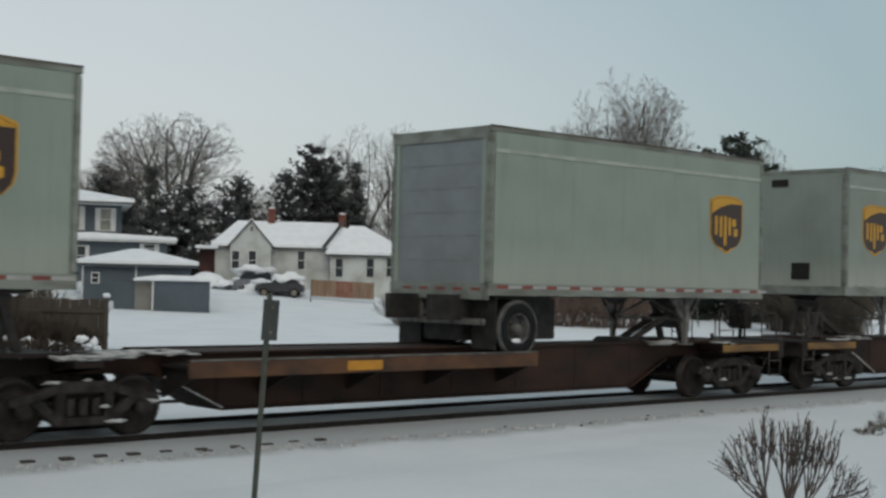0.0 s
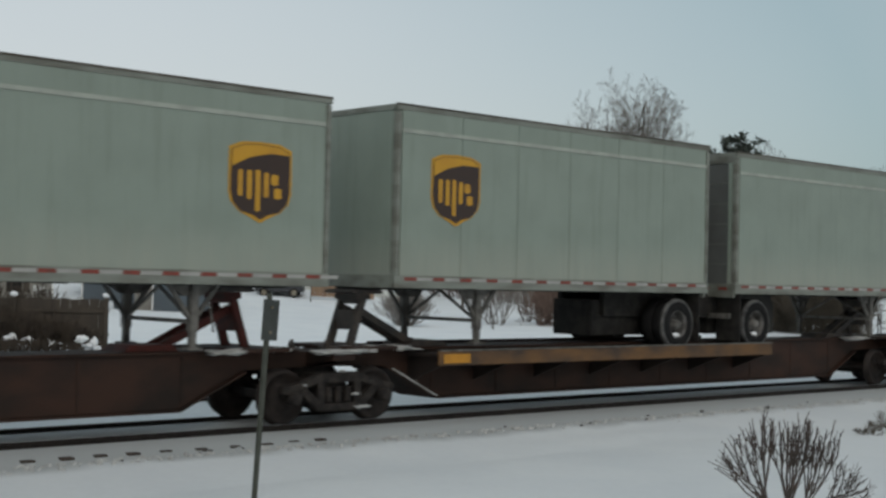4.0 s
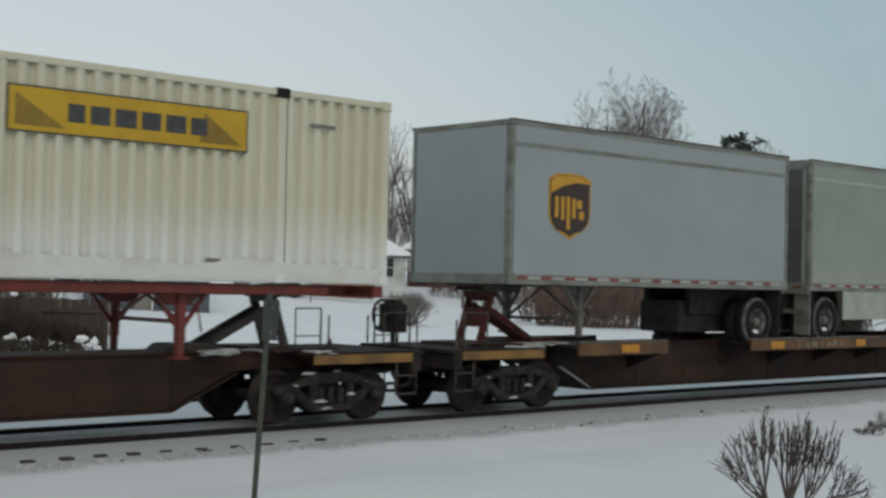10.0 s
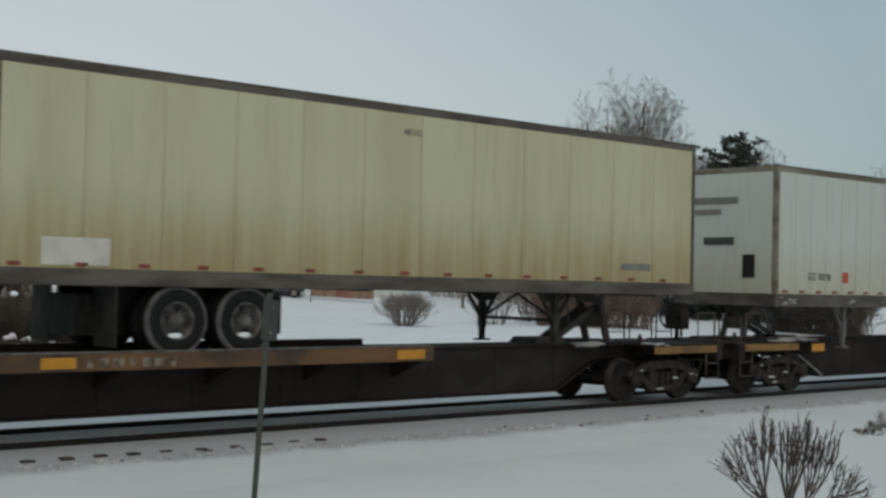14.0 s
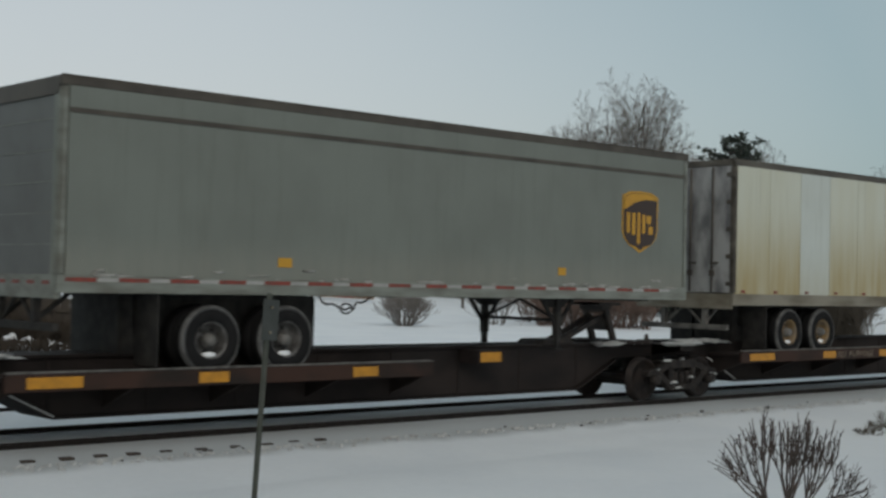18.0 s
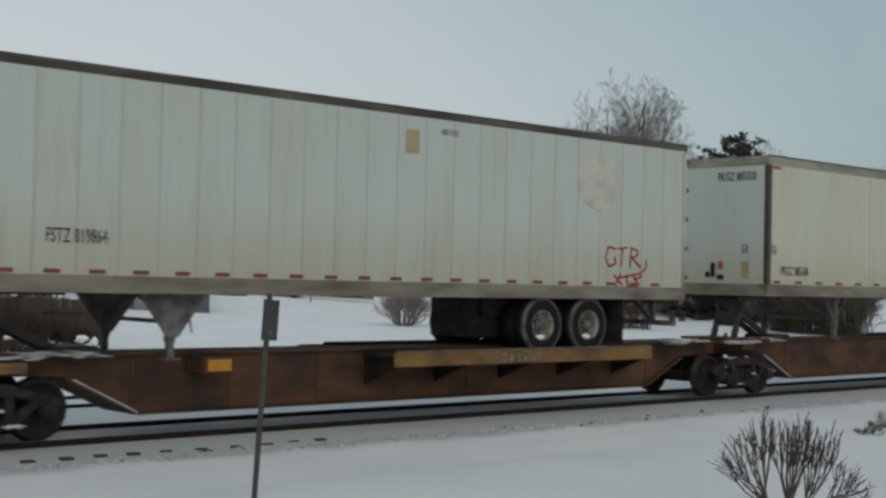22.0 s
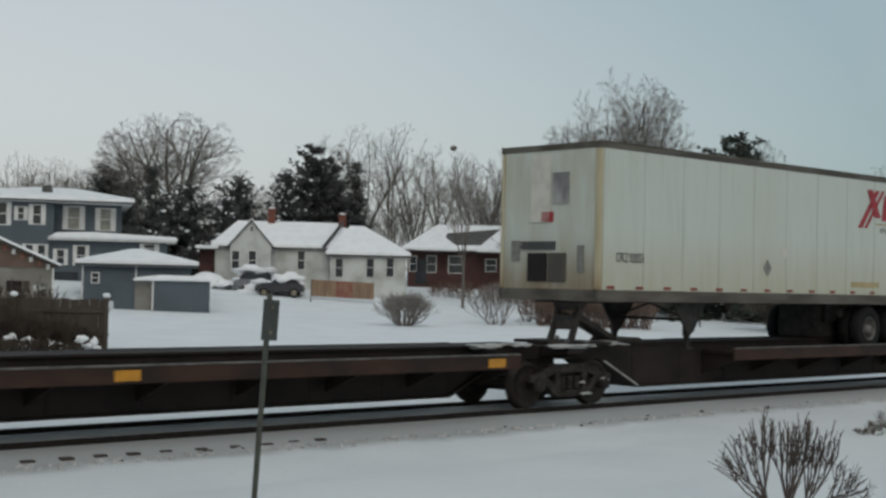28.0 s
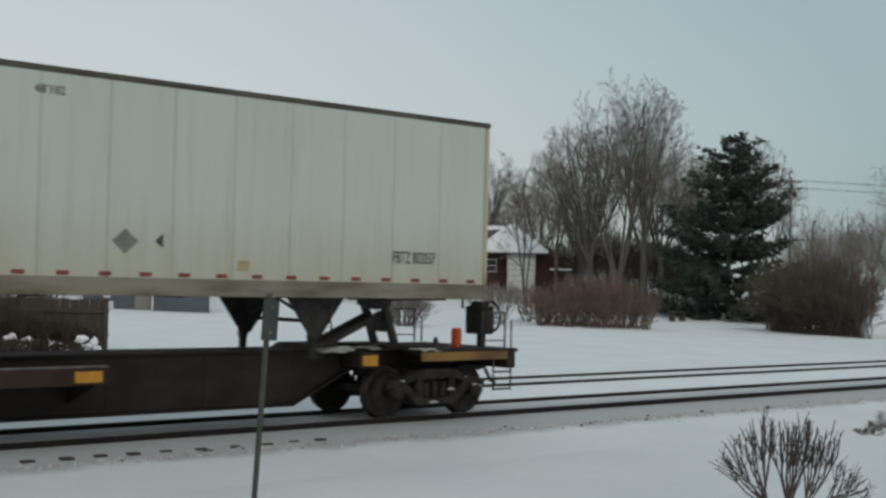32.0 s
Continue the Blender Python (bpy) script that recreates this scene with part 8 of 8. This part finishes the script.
parked_car(55.28, 61.20, 1.16, -34.60 + 8, M_CARGR, "grey car half buried in snow", 4.2, 1.5)
parked_car(54.89, 58.60, 0.95, -35.92 + 175, M_CARDK, "dark car with snow on its roof", 3.3, 1.25)
sc = thing("parked_car", (52.15, 63.00, 1.36), "low car wholly buried under smooth snow", "car", "parked cars", -42.0)
part("body", Kit().prism([(-1.4, 0.12), (1.45, 0.12), (1.5, 0.34), (0.7, 0.48), (0.2, 0.85), (-0.9, 0.90), (-1.4, 0.55)], -0.8, 0.8), M_CARDK, sc, "dark body just showing at the foot", bevel=0.05)
part("snow_cover", Kit().blob((-0.30, 0, 0.52), 1.20, 1.05, 0.70, 5, 22, 10, 0.1).blob((0.75, 0, 0.36), 0.95, 1.0, 0.34, 6, 20, 8, 0.1).blob((-0.9, -0.4, 0.2), 0.8, 0.9, 0.5, 8, 16, 8, 0.2), M_SNOWCAP, sc, "smooth thick snow cover")
kt = thing("kettle_barrel", (80.42, 39.95, 0.25), "dark barrel on short legs with a snow cap", "barrel")
part("barrel", Kit().lathe([(0.25, 0.25), (0.35, 0.36), (0.75, 0.38), (0.85, 0.3)], 14, "z"), M_FENCE, kt)
part("leg", Kit().tube((0.2, -0.15, -0.3), (0.15, -0.1, 0.35), 0.04, seg=6), M_FENCE, kt)
part("leg", Kit().tube((-0.2, -0.15, -0.3), (-0.15, -0.1, 0.35), 0.04, seg=6), M_FENCE, kt)
part("snow_cap", Kit().blob((0, 0, 0.88), 0.40, 0.40, 0.16, 3, 12, 5), M_SNOWCAP, kt)
tb = thing("garden_bench", (73.87, 39.17, 0.10), "dark low garden bench", "bench")
part("seat", bar_mesh(1.3, 0.5, 0.08, M_FENCE), M_FENCE, tb, at=(0, 0, 0.45))
for x in (-0.55, 0.55):
    part("leg", bar_mesh(0.1, 0.45, 0.9, M_FENCE), M_FENCE, tb, at=(x, 0, 0.0))
part("post", Kit().tube((0.1, 0, 0.4), (0.1, 0, 1.7), 0.05, seg=6), M_FENCE, tb)


# ---- utility pole and wires at the far side
up = thing("utility_pole", (129.57, 66.77, land(129.57, 66.77)), "wooden utility pole with two crossarms", "pole", "", -56.84)
part("pole", Kit().tube((0, 0, 0), (0, 0, 12.5), 0.15, 0.10, 8), M_BARK, up)
for z in (11.9, 11.1):
    part("crossarm", bar_mesh(2.2, 0.12, 0.14, M_BARK), M_BARK, up, at=(0, 0, z))
    for x in (-1.0, -0.4, 0.4, 1.0):
        part("insulator", stored("insul", lambda: Kit().tube((0, 0, 0), (0, 0, 0.2), 0.05, 0.03, 6).mesh("insulator", M_INKGREY)), M_INKGREY, up, at=(x, 0, z + 0.07))
wr = Kit()
for x, z in ((-1.0, 11.3), (1.0, 11.3), (-1.0, 12.1), (1.0, 12.1)):
    pts = [(x + 6 * i, 0.4 * i, z - 1.3 * math.sin(math.pi * i / 12)) for i in range(13)]
    for a, b in zip(pts, pts[1:]):
        wr.tube(a, b, 0.018, seg=3, caps=False)
part("wires", wr, M_UNDER, up, "sagging wires")


# ---- trees, bushes and brush
bare_tree(59.0, 80.0, 15.7 - land(59.0, 80.0), 0, 318, 1.15, fine=True)
bare_tree(58.0, 82.5, 14.6 - land(58.0, 82.5), 4, 40, 0.95, fine=True)
bare_tree(55.6, 100.7, 13.7 - land(55.6, 100.7), 2, 130, 0.75)
bare_tree(59.3, 101.3, 13.4 - land(59.3, 101.3), 0, 183, 0.95)
bare_tree(59.2, 93.3, 13.9 - land(59.2, 93.3), 3, 353, 0.95)
bare_tree(63.0, 95.2, 14.0 - land(63.0, 95.2), 2, 333, 0.85)
bare_tree(80.8, 81.7, 17.2 - land(80.8, 81.7), 4, 14, 0.85)
bare_tree(80.1, 76.8, 17.3 - land(80.1, 76.8), 1, 238, 0.65)
bare_tree(83.4, 76.6, 17.3 - land(83.4, 76.6), 3, 127, 0.95)
bare_tree(80.7, 70.9, 14.7 - land(80.7, 70.9), 2, 332, 0.85)
bare_tree(65.9, 51.9, 11.5 - land(65.9, 51.9), 2, 26, 0.58)
bare_tree(82.1, 66.9, 14.0 - land(82.1, 66.9), 0, 80, 0.85)
bare_tree(85.4, 67.9, 13.9 - land(85.4, 67.9), 3, 57, 0.85)
bare_tree(70.6, 50.3, 12.1 - land(70.6, 50.3), 1, 190, 0.75)
bare_tree(87.3, 64.8, 12.9 - land(87.3, 64.8), 0, 240, 0.85)
bare_tree(81.1, 57.0, 13.0 - land(81.1, 57.0), 2, 126, 0.95)
bare_tree(78.6, 51.2, 14.8 - land(78.6, 51.2), 0, 194, 0.90)
bare_tree(77.1, 47.1, 18.3 - land(77.1, 47.1), 3, 278, 0.72)
bare_tree(80.0, 47.1, 17.6 - land(80.0, 47.1), 2, 52, 0.9)
bare_tree(88.2, 61.3, 15.2 - land(88.2, 61.3), 4, 293, 0.85)
bare_tree(85.7, 50.0, 13.4 - land(85.7, 50.0), 0, 127, 0.85)
bare_tree(90.5, 51.1, 15.0 - land(90.5, 51.1), 1, 6, 0.85)
bare_tree(96.2, 54.0, 14.8 - land(96.2, 54.0), 3, 110, 0.85)
bare_tree(97.8, 49.8, 15.5 - land(97.8, 49.8), 2, 208, 0.85)
bare_tree(102.3, 51.1, 13.3 - land(102.3, 51.1), 4, 143, 0.75)
bare_tree(149.0, 76.0, 13.1 - land(149.0, 76.0), 1, 93, 0.95)
bare_tree(155.3, 77.1, 13.6 - land(155.3, 77.1), 3, 199, 0.95)
bare_tree(152.7, 72.7, 12.9 - land(152.7, 72.7), 2, 81, 0.95)
bare_tree(152.7, 70.0, 12.3 - land(152.7, 70.0), 0, 36, 0.95)
bare_tree(139.3, 71.4, 11.5 - land(139.3, 71.4), 4, 71, 0.85)
bare_tree(55.4, 12.7, 8.1 - land(55.4, 12.7), 1, 316, 0.95)
bare_tree(80.6, 98.1, 11.7 - land(80.6, 98.1), 0, 316, 0.95)
bare_tree(76.7, 99.0, 11.5 - land(76.7, 99.0), 4, 227, 0.85)
bare_tree(83.5, 88.7, 13.8 - land(83.5, 88.7), 3, 64, 0.95)
bare_tree(83.7, 92.6, 13.4 - land(83.7, 92.6), 0, 67, 0.95)
bare_tree(80.7, 53.9, 10.4 - land(80.7, 53.9), 1, 135, 0.70)
bare_tree(86.8, 52.4, 10.8 - land(86.8, 52.4), 2, 246, 0.70)
bare_tree(89.6, 58.8, 9.7 - land(89.6, 58.8), 1, 60, 0.70)
bare_tree(90.9, 61.9, 10.6 - land(90.9, 61.9), 0, 301, 0.70)
bare_tree(81.0, 54.0, 10.6 - land(81.0, 54.0), 0, 320, 0.70)
bare_tree(90.1, 66.8, 10.4 - land(90.1, 66.8), 0, 121, 0.70)
bare_tree(86.7, 48.5, 10.4 - land(86.7, 48.5), 2, 76, 0.70)
bare_tree(92.9, 51.9, 10.7 - land(92.9, 51.9), 2, 245, 0.70)
bare_tree(88.4, 83.3, 11.8 - land(88.4, 83.3), 4, 339, 0.75)
bare_tree(86.6, 83.7, 11.0 - land(86.6, 83.7), 2, 332, 0.75)
bare_tree(96.4, 78.0, 14.2 - land(96.4, 78.0), 3, 186, 0.75)
bare_tree(91.0, 74.5, 11.1 - land(91.0, 74.5), 0, 343, 0.75)
bare_tree(92.7, 78.2, 13.9 - land(92.7, 78.2), 3, 115, 0.75)
bare_tree(55.4, 99.2, 10.4 - land(55.4, 99.2), 1, 247, 0.85)
bare_tree(58.2, 104.3, 12.8 - land(58.2, 104.3), 3, 339, 0.85)
bare_tree(60.8, 97.0, 11.3 - land(60.8, 97.0), 2, 0, 0.85)
bare_tree(62.7, 108.7, 11.0 - land(62.7, 108.7), 0, 352, 0.85)
bare_tree(61.4, 92.1, 11.7 - land(61.4, 92.1), 4, 154, 0.85)
bare_tree(56.3, 103.3, 11.4 - land(56.3, 103.3), 4, 150, 0.85)
bare_tree(65.7, 96.4, 11.1 - land(65.7, 96.4), 4, 328, 0.85)
bare_tree(59.4, 96.5, 11.5 - land(59.4, 96.5), 3, 288, 0.85)
bare_tree(58.6, 96.7, 12.1 - land(58.6, 96.7), 0, 179, 0.85)
bare_tree(64.0, 97.2, 11.4 - land(64.0, 97.2), 2, 289, 0.85)
bare_tree(126.7, 58.9, 6.7 - land(126.7, 58.9), 3, 194, 0.75)
bare_tree(141.3, 73.9, 8.2 - land(141.3, 73.9), 1, 150, 0.75)
bare_tree(127.0, 57.3, 8.7 - land(127.0, 57.3), 0, 125, 0.75)
bare_tree(124.4, 59.2, 7.8 - land(124.4, 59.2), 2, 349, 0.75)
bare_tree(142.8, 68.2, 7.5 - land(142.8, 68.2), 4, 97, 0.75)
bare_tree(59.1, 102.0, 12.1 - land(59.1, 102.0), 4, 14, 0.8)
bare_tree(61.1, 100.6, 10.6 - land(61.1, 100.6), 0, 80, 0.8)
bare_tree(54.5, 104.0, 10.6 - land(54.5, 104.0), 4, 52, 0.8)
bare_tree(58.7, 96.6, 10.6 - land(58.7, 96.6), 2, 93, 0.8)
bare_tree(61.7, 99.9, 10.4 - land(61.7, 99.9), 0, 71, 0.8)
bare_tree(59.1, 99.7, 10.3 - land(59.1, 99.7), 0, 107, 0.8)
bare_tree(60.5, 102.6, 10.4 - land(60.5, 102.6), 1, 148, 0.8)
bare_tree(56.3, 100.2, 12.3 - land(56.3, 100.2), 1, 93, 0.8)
bare_tree(62.0, 99.1, 12.5 - land(62.0, 99.1), 3, 152, 0.8)
open_pine(79.7, 39.2, 13.0 - land(79.7, 39.2), 5.9, 1, "large dark green pine with ragged open branches")
conifer(55.7, 77.5, 11.0 - land(55.7, 77.5), 3.5, 2, M_NEEDLE2, "narrow dark spruce with short branches", dense=0.9)
conifer(56.8, 73.8, 9.3 - land(56.8, 73.8), 6.1, 12, M_NEEDLE2, "dark spruce dusted with snow", dense=0.9, snow=0.22)
conifer(63.1, 76.2, 10.6 - land(63.1, 76.2), 5.7, 3, M_NEEDLE2, "dark rounded spruce with little snow", dense=1.0, snow=0.03)
conifer(67.2, 75.1, 11.4 - land(67.2, 75.1), 5.1, 4, M_NEEDLE2, "dark spruce dusted with snow", dense=1.0, snow=0.20)
open_pine(71.6, 77.1, 14.1 - land(71.6, 77.1), 5.0, 5, "tall ragged dark pine behind the farmhouse", M_NEEDLE2)
conifer(74.2, 77.6, 12.4 - land(74.2, 77.6), 4.6, 6, M_NEEDLE2, "tall ragged dark pine behind the farmhouse", dense=1.0)
conifer(75.9, 76.7, 12.9 - land(75.9, 76.7), 3.3, 7, M_NEEDLE2, "pointed dark spruce behind the farmhouse", dense=1.1)
conifer(58.6, 71.0, 8.2 - land(58.6, 71.0), 4.0, 14, M_NEEDLE2, "dark spruce dusted with snow", dense=1.2, snow=0.22)
conifer(58.1, 88.9, 11.6 - land(58.1, 88.9), 6.5, 8, M_NEEDLE2, "rounded dark evergreen behind a roof", dense=1.6)
bush(47.62, 37.00, 1.98, 3.55, 1, M_TWIG, 64, 4, "dense round leafless bush on the snow", lean=1.35)
bush(54.96, 37.52, 2.50, 4.20, 2, M_TWIG, 20, 4, "open leafless bush with splayed stems")
bush(60.61, 40.48, 2.20, 3.00, 3, M_TWIG, 18, 4, "leafless bush beside the brush")
thicket("brush_hedge", 58.2, 37.3, 63.0, 32.9, 2.9, 3.4, 430, 11, M_TWIGRED, "dense reddish-brown leafless brush")
thicket("brush_hedge", 71.7, 30.3, 68.7, 22.2, 4.3, 3.5, 700, 12, M_TWIGOLIVE, "tall brown leafless brush on a bank")
thicket("brush_hedge", 17.2, 26.7, 22.4, 24.2, 1.30, 0.7, 300, 13, M_BRUSHDK, "dark brown leafless brush along the fence")
thicket("brush_hedge", 17.0, 25.4, 21.6, 23.3, 0.50, 0.6, 300, 19, M_BRUSHDK, "low dark weeds before the fence")
thicket("brush_hedge", 19.2, 27.6, 23.2, 25.6, 2.10, 0.6, 130, 18, M_BRUSHDK, "thin brown brush behind the fence")
thicket("brush_hedge", 69.4, 59.5, 77.4, 52.2, 1.4, 2.5, 160, 14, M_TWIGRED, "low brush before the brick house")
thicket("undergrowth", 85.3, 63.9, 92.0, 49.7, 5.0, 8.0, 700, 15, M_TWIGOLIVE, "tangled grey undergrowth between the trees")
thicket("far_woods", 59.5, 117.4, 95.4, 73.6, 8.0, 10.0, 420, 16, M_TWIG, "far grey woods behind the houses")
thicket("far_woods", 163.1, 90.3, 164.2, 69.0, 8.0, 12.0, 420, 17, M_TWIG, "far grey woods")

rng = random.Random(31)
k = Kit()
for i in range(46):
    f = rng.random() ** 0.7
    x, y = 17.6 + 5.2 * f + rng.gauss(0, 0.15), 25.7 - 2.3 * f + rng.gauss(0, 0.25)
    r = rng.uniform(0.05, 0.17) * (1.0 if i % 5 else 1.6)
    k.blob((x, y, land(x, y) + rng.uniform(-0.05, 0.42 + 0.2 * f) * rng.random()), r * rng.uniform(0.8, 1.5), r, r * rng.uniform(0.5, 1.1), i, 14, 9, 1.1)
tagged(new("snow_laden_weeds", k.mesh("snow_laden_weeds", M_SNOWCAP, fix=False)), "clumps of snow caught in weeds at a fence foot", "snow", kind="stuff")
# a small dark speck high by a bare tree, built as an added nest
nest = thing("speck_nest", (78.03, 66.28, 13.58), "small dark speck built as a ball of twigs in a treetop", "nest")
k = Kit().blob((0, 0, 0), 0.26, 0.26, 0.22, 8, 9, 6, 0.6)
for i in range(40):
    d = Vector((rng.gauss(0, 1), rng.gauss(0, 1), rng.gauss(0, 0.8))).normalized()
    k.tube(tuple(d * 0.15), tuple(d * rng.uniform(0.28, 0.42)), 0.012, 0.006, 3, False)
part("leaf_ball", k.mesh("leaf_ball", M_BARK, fix=False), M_BARK, nest)


def pruned_shrub(x, y):
    """Four clumps of stems cut back year by year: a stout foot, straight limbs, stubby spurs and a few hair-thin twigs."""
    rng = random.Random(78)
    z0 = land(x, y) - 0.03
    th = thing("shrub", (x, y, z0), "pruned leafless shrub with brown upright stems", "bush", "", -42.5)
    # foot, fork (across, height), tips from and to (across, height), number of limbs, stoutness
    for foot, fx, fz, ax, az, bx, bz, n, stout in ((-0.22, -0.30, 0.26, -0.74, 0.56, -0.20, 0.93, 15, 0.95), (-0.06, -0.06, 0.22, -0.23, 0.86, 0.22, 0.93, 14, 1.0),
                                                   (0.08, 0.12, 0.24, 0.10, 0.78, 0.45, 0.80, 9, 0.85), (0.22, 0.32, 0.18, 0.38, 0.60, 0.78, 0.22, 9, 0.8)):
        k = Kit()

        def limb(p, q, r0, r1, sway, bow=0.0):
            a = p
            for t in (0.34, 0.67, 1.0):
                b = p.lerp(q, t) + Vector((bow * (q.x - p.x) * t * (1 - t), 0, 0)) + (Vector((rng.gauss(0, sway), rng.gauss(0, sway), 0)) if t < 1 else Vector())
                k.tube(a, b, r0 + (r1 - r0) * (t - 0.33), r0 + (r1 - r0) * t, 6, False)
                a = b
        fork = Vector((fx, 0, fz - z0))
        limb(Vector((foot, 0, 0)), fork, 0.019 * stout, 0.015 * stout, 0.006)
        for e in range(n):
            f = (e + 0.5 + rng.gauss(0, 0.2)) / n
            tip = Vector((ax + (bx - ax) * f, rng.uniform(-0.22, 0.22), az + (bz - az) * min(1.0, f * 1.25) - z0 + rng.gauss(0, 0.035)))
            base = Vector((foot, 0, 0)).lerp(fork, rng.uniform(0.62, 1.0))
            r = rng.uniform(0.0062, 0.0092) * stout
            limb(base, tip, r * 1.2, r * 0.66, 0.012, 0.95)
            out = Vector((0.24 * 0.95 * (tip.x - base.x), 0, 0))
            for w in range(2):
                p = base.lerp(tip, 0.5) + out
                q = tip + Vector((rng.gauss(0, 0.07), rng.gauss(0, 0.08), rng.uniform(-0.16, 0.0)))
                limb(p, q, r * 0.8, r * 0.5, 0.008)
                k.blob(tuple(q), r * 0.8, r * 0.8, r, e + w, 6, 4)
            k.blob(tuple(tip), r * 1.0, r * 1.0, r * 1.3, e, 6, 4)
            for w in range(rng.randint(3, 6)):
                t = rng.uniform(0.45, 0.98)
                p = base.lerp(tip, t) + out * 4 * t * (1 - t)
                dd = ((tip - base).normalized() + Vector((rng.gauss(0, 0.42), rng.gauss(0, 0.4), 0.5))).normalized()
                ln = rng.uniform(0.05, 0.16) * (1 if w else 1.2)
                q = p + dd * ln
                limb(p, q, r * 0.62, r * 0.40, 0.004)
                k.blob(tuple(q), r * 0.65, r * 0.65, r * 0.8, w, 6, 4)
            for w in range(5):
                t = rng.uniform(0.2, 0.9)
                p = base.lerp(tip, t) + out * 4 * t * (1 - t)
                q = p + ((tip - base).normalized() + Vector((rng.gauss(0, 0.45), rng.gauss(0, 0.4), 0.1))).normalized() * rng.uniform(0.05, 0.15)
                k.tube(p, q, 0.0026, 0.0016, 4, False)
        part("stem_clump", k.mesh("stem_clump", M_SHRUB, fix=False), M_SHRUB, th)
    return th


pruned_shrub(11.78, -10.28)
for gx, gy, gh, gs in ((24.75, -3.95, 0.42, 30), (25.5, -3.8, 0.50, 31), (24.2, -4.05, 0.24, 32), (26.3, -3.7, 0.35, 33), (23.5, -4.3, 0.16, 34)):
    bush(gx, gy, gh, 0.5, gs, M_GRASS, 20, 2, "dry grey-brown weeds standing in the snow", "weeds", 0.003, 0.005, "weed_tuft")


# ---- what moves: the train rolls by, and its rail wheels turn while they pass
def motions():
    for ob, u in ROLLING:
        walk(ob, [(t, pose(u - ROLLED[t], 0, 0)) for t in range(33)])
    for ob, a, u in TURNING:
        seen = [f / 30 for f in range(961) if 3.0 < u - rolled(f / 30) < 36.0]
        if not seen:
            seen = [0.0]
        turn = lambda t: pose(a, 0, RADIUS, 0, -math.degrees(rolled(t) / RADIUS) % 360, 0)
        rows = [(t, turn(t)) for t in seen]
        if seen[0] > 0:
            rows.insert(0, (0, turn(seen[0])))
        if seen[-1] < 32:
            rows.append((32, turn(seen[-1])))
        walk(ob, rows)


motions()
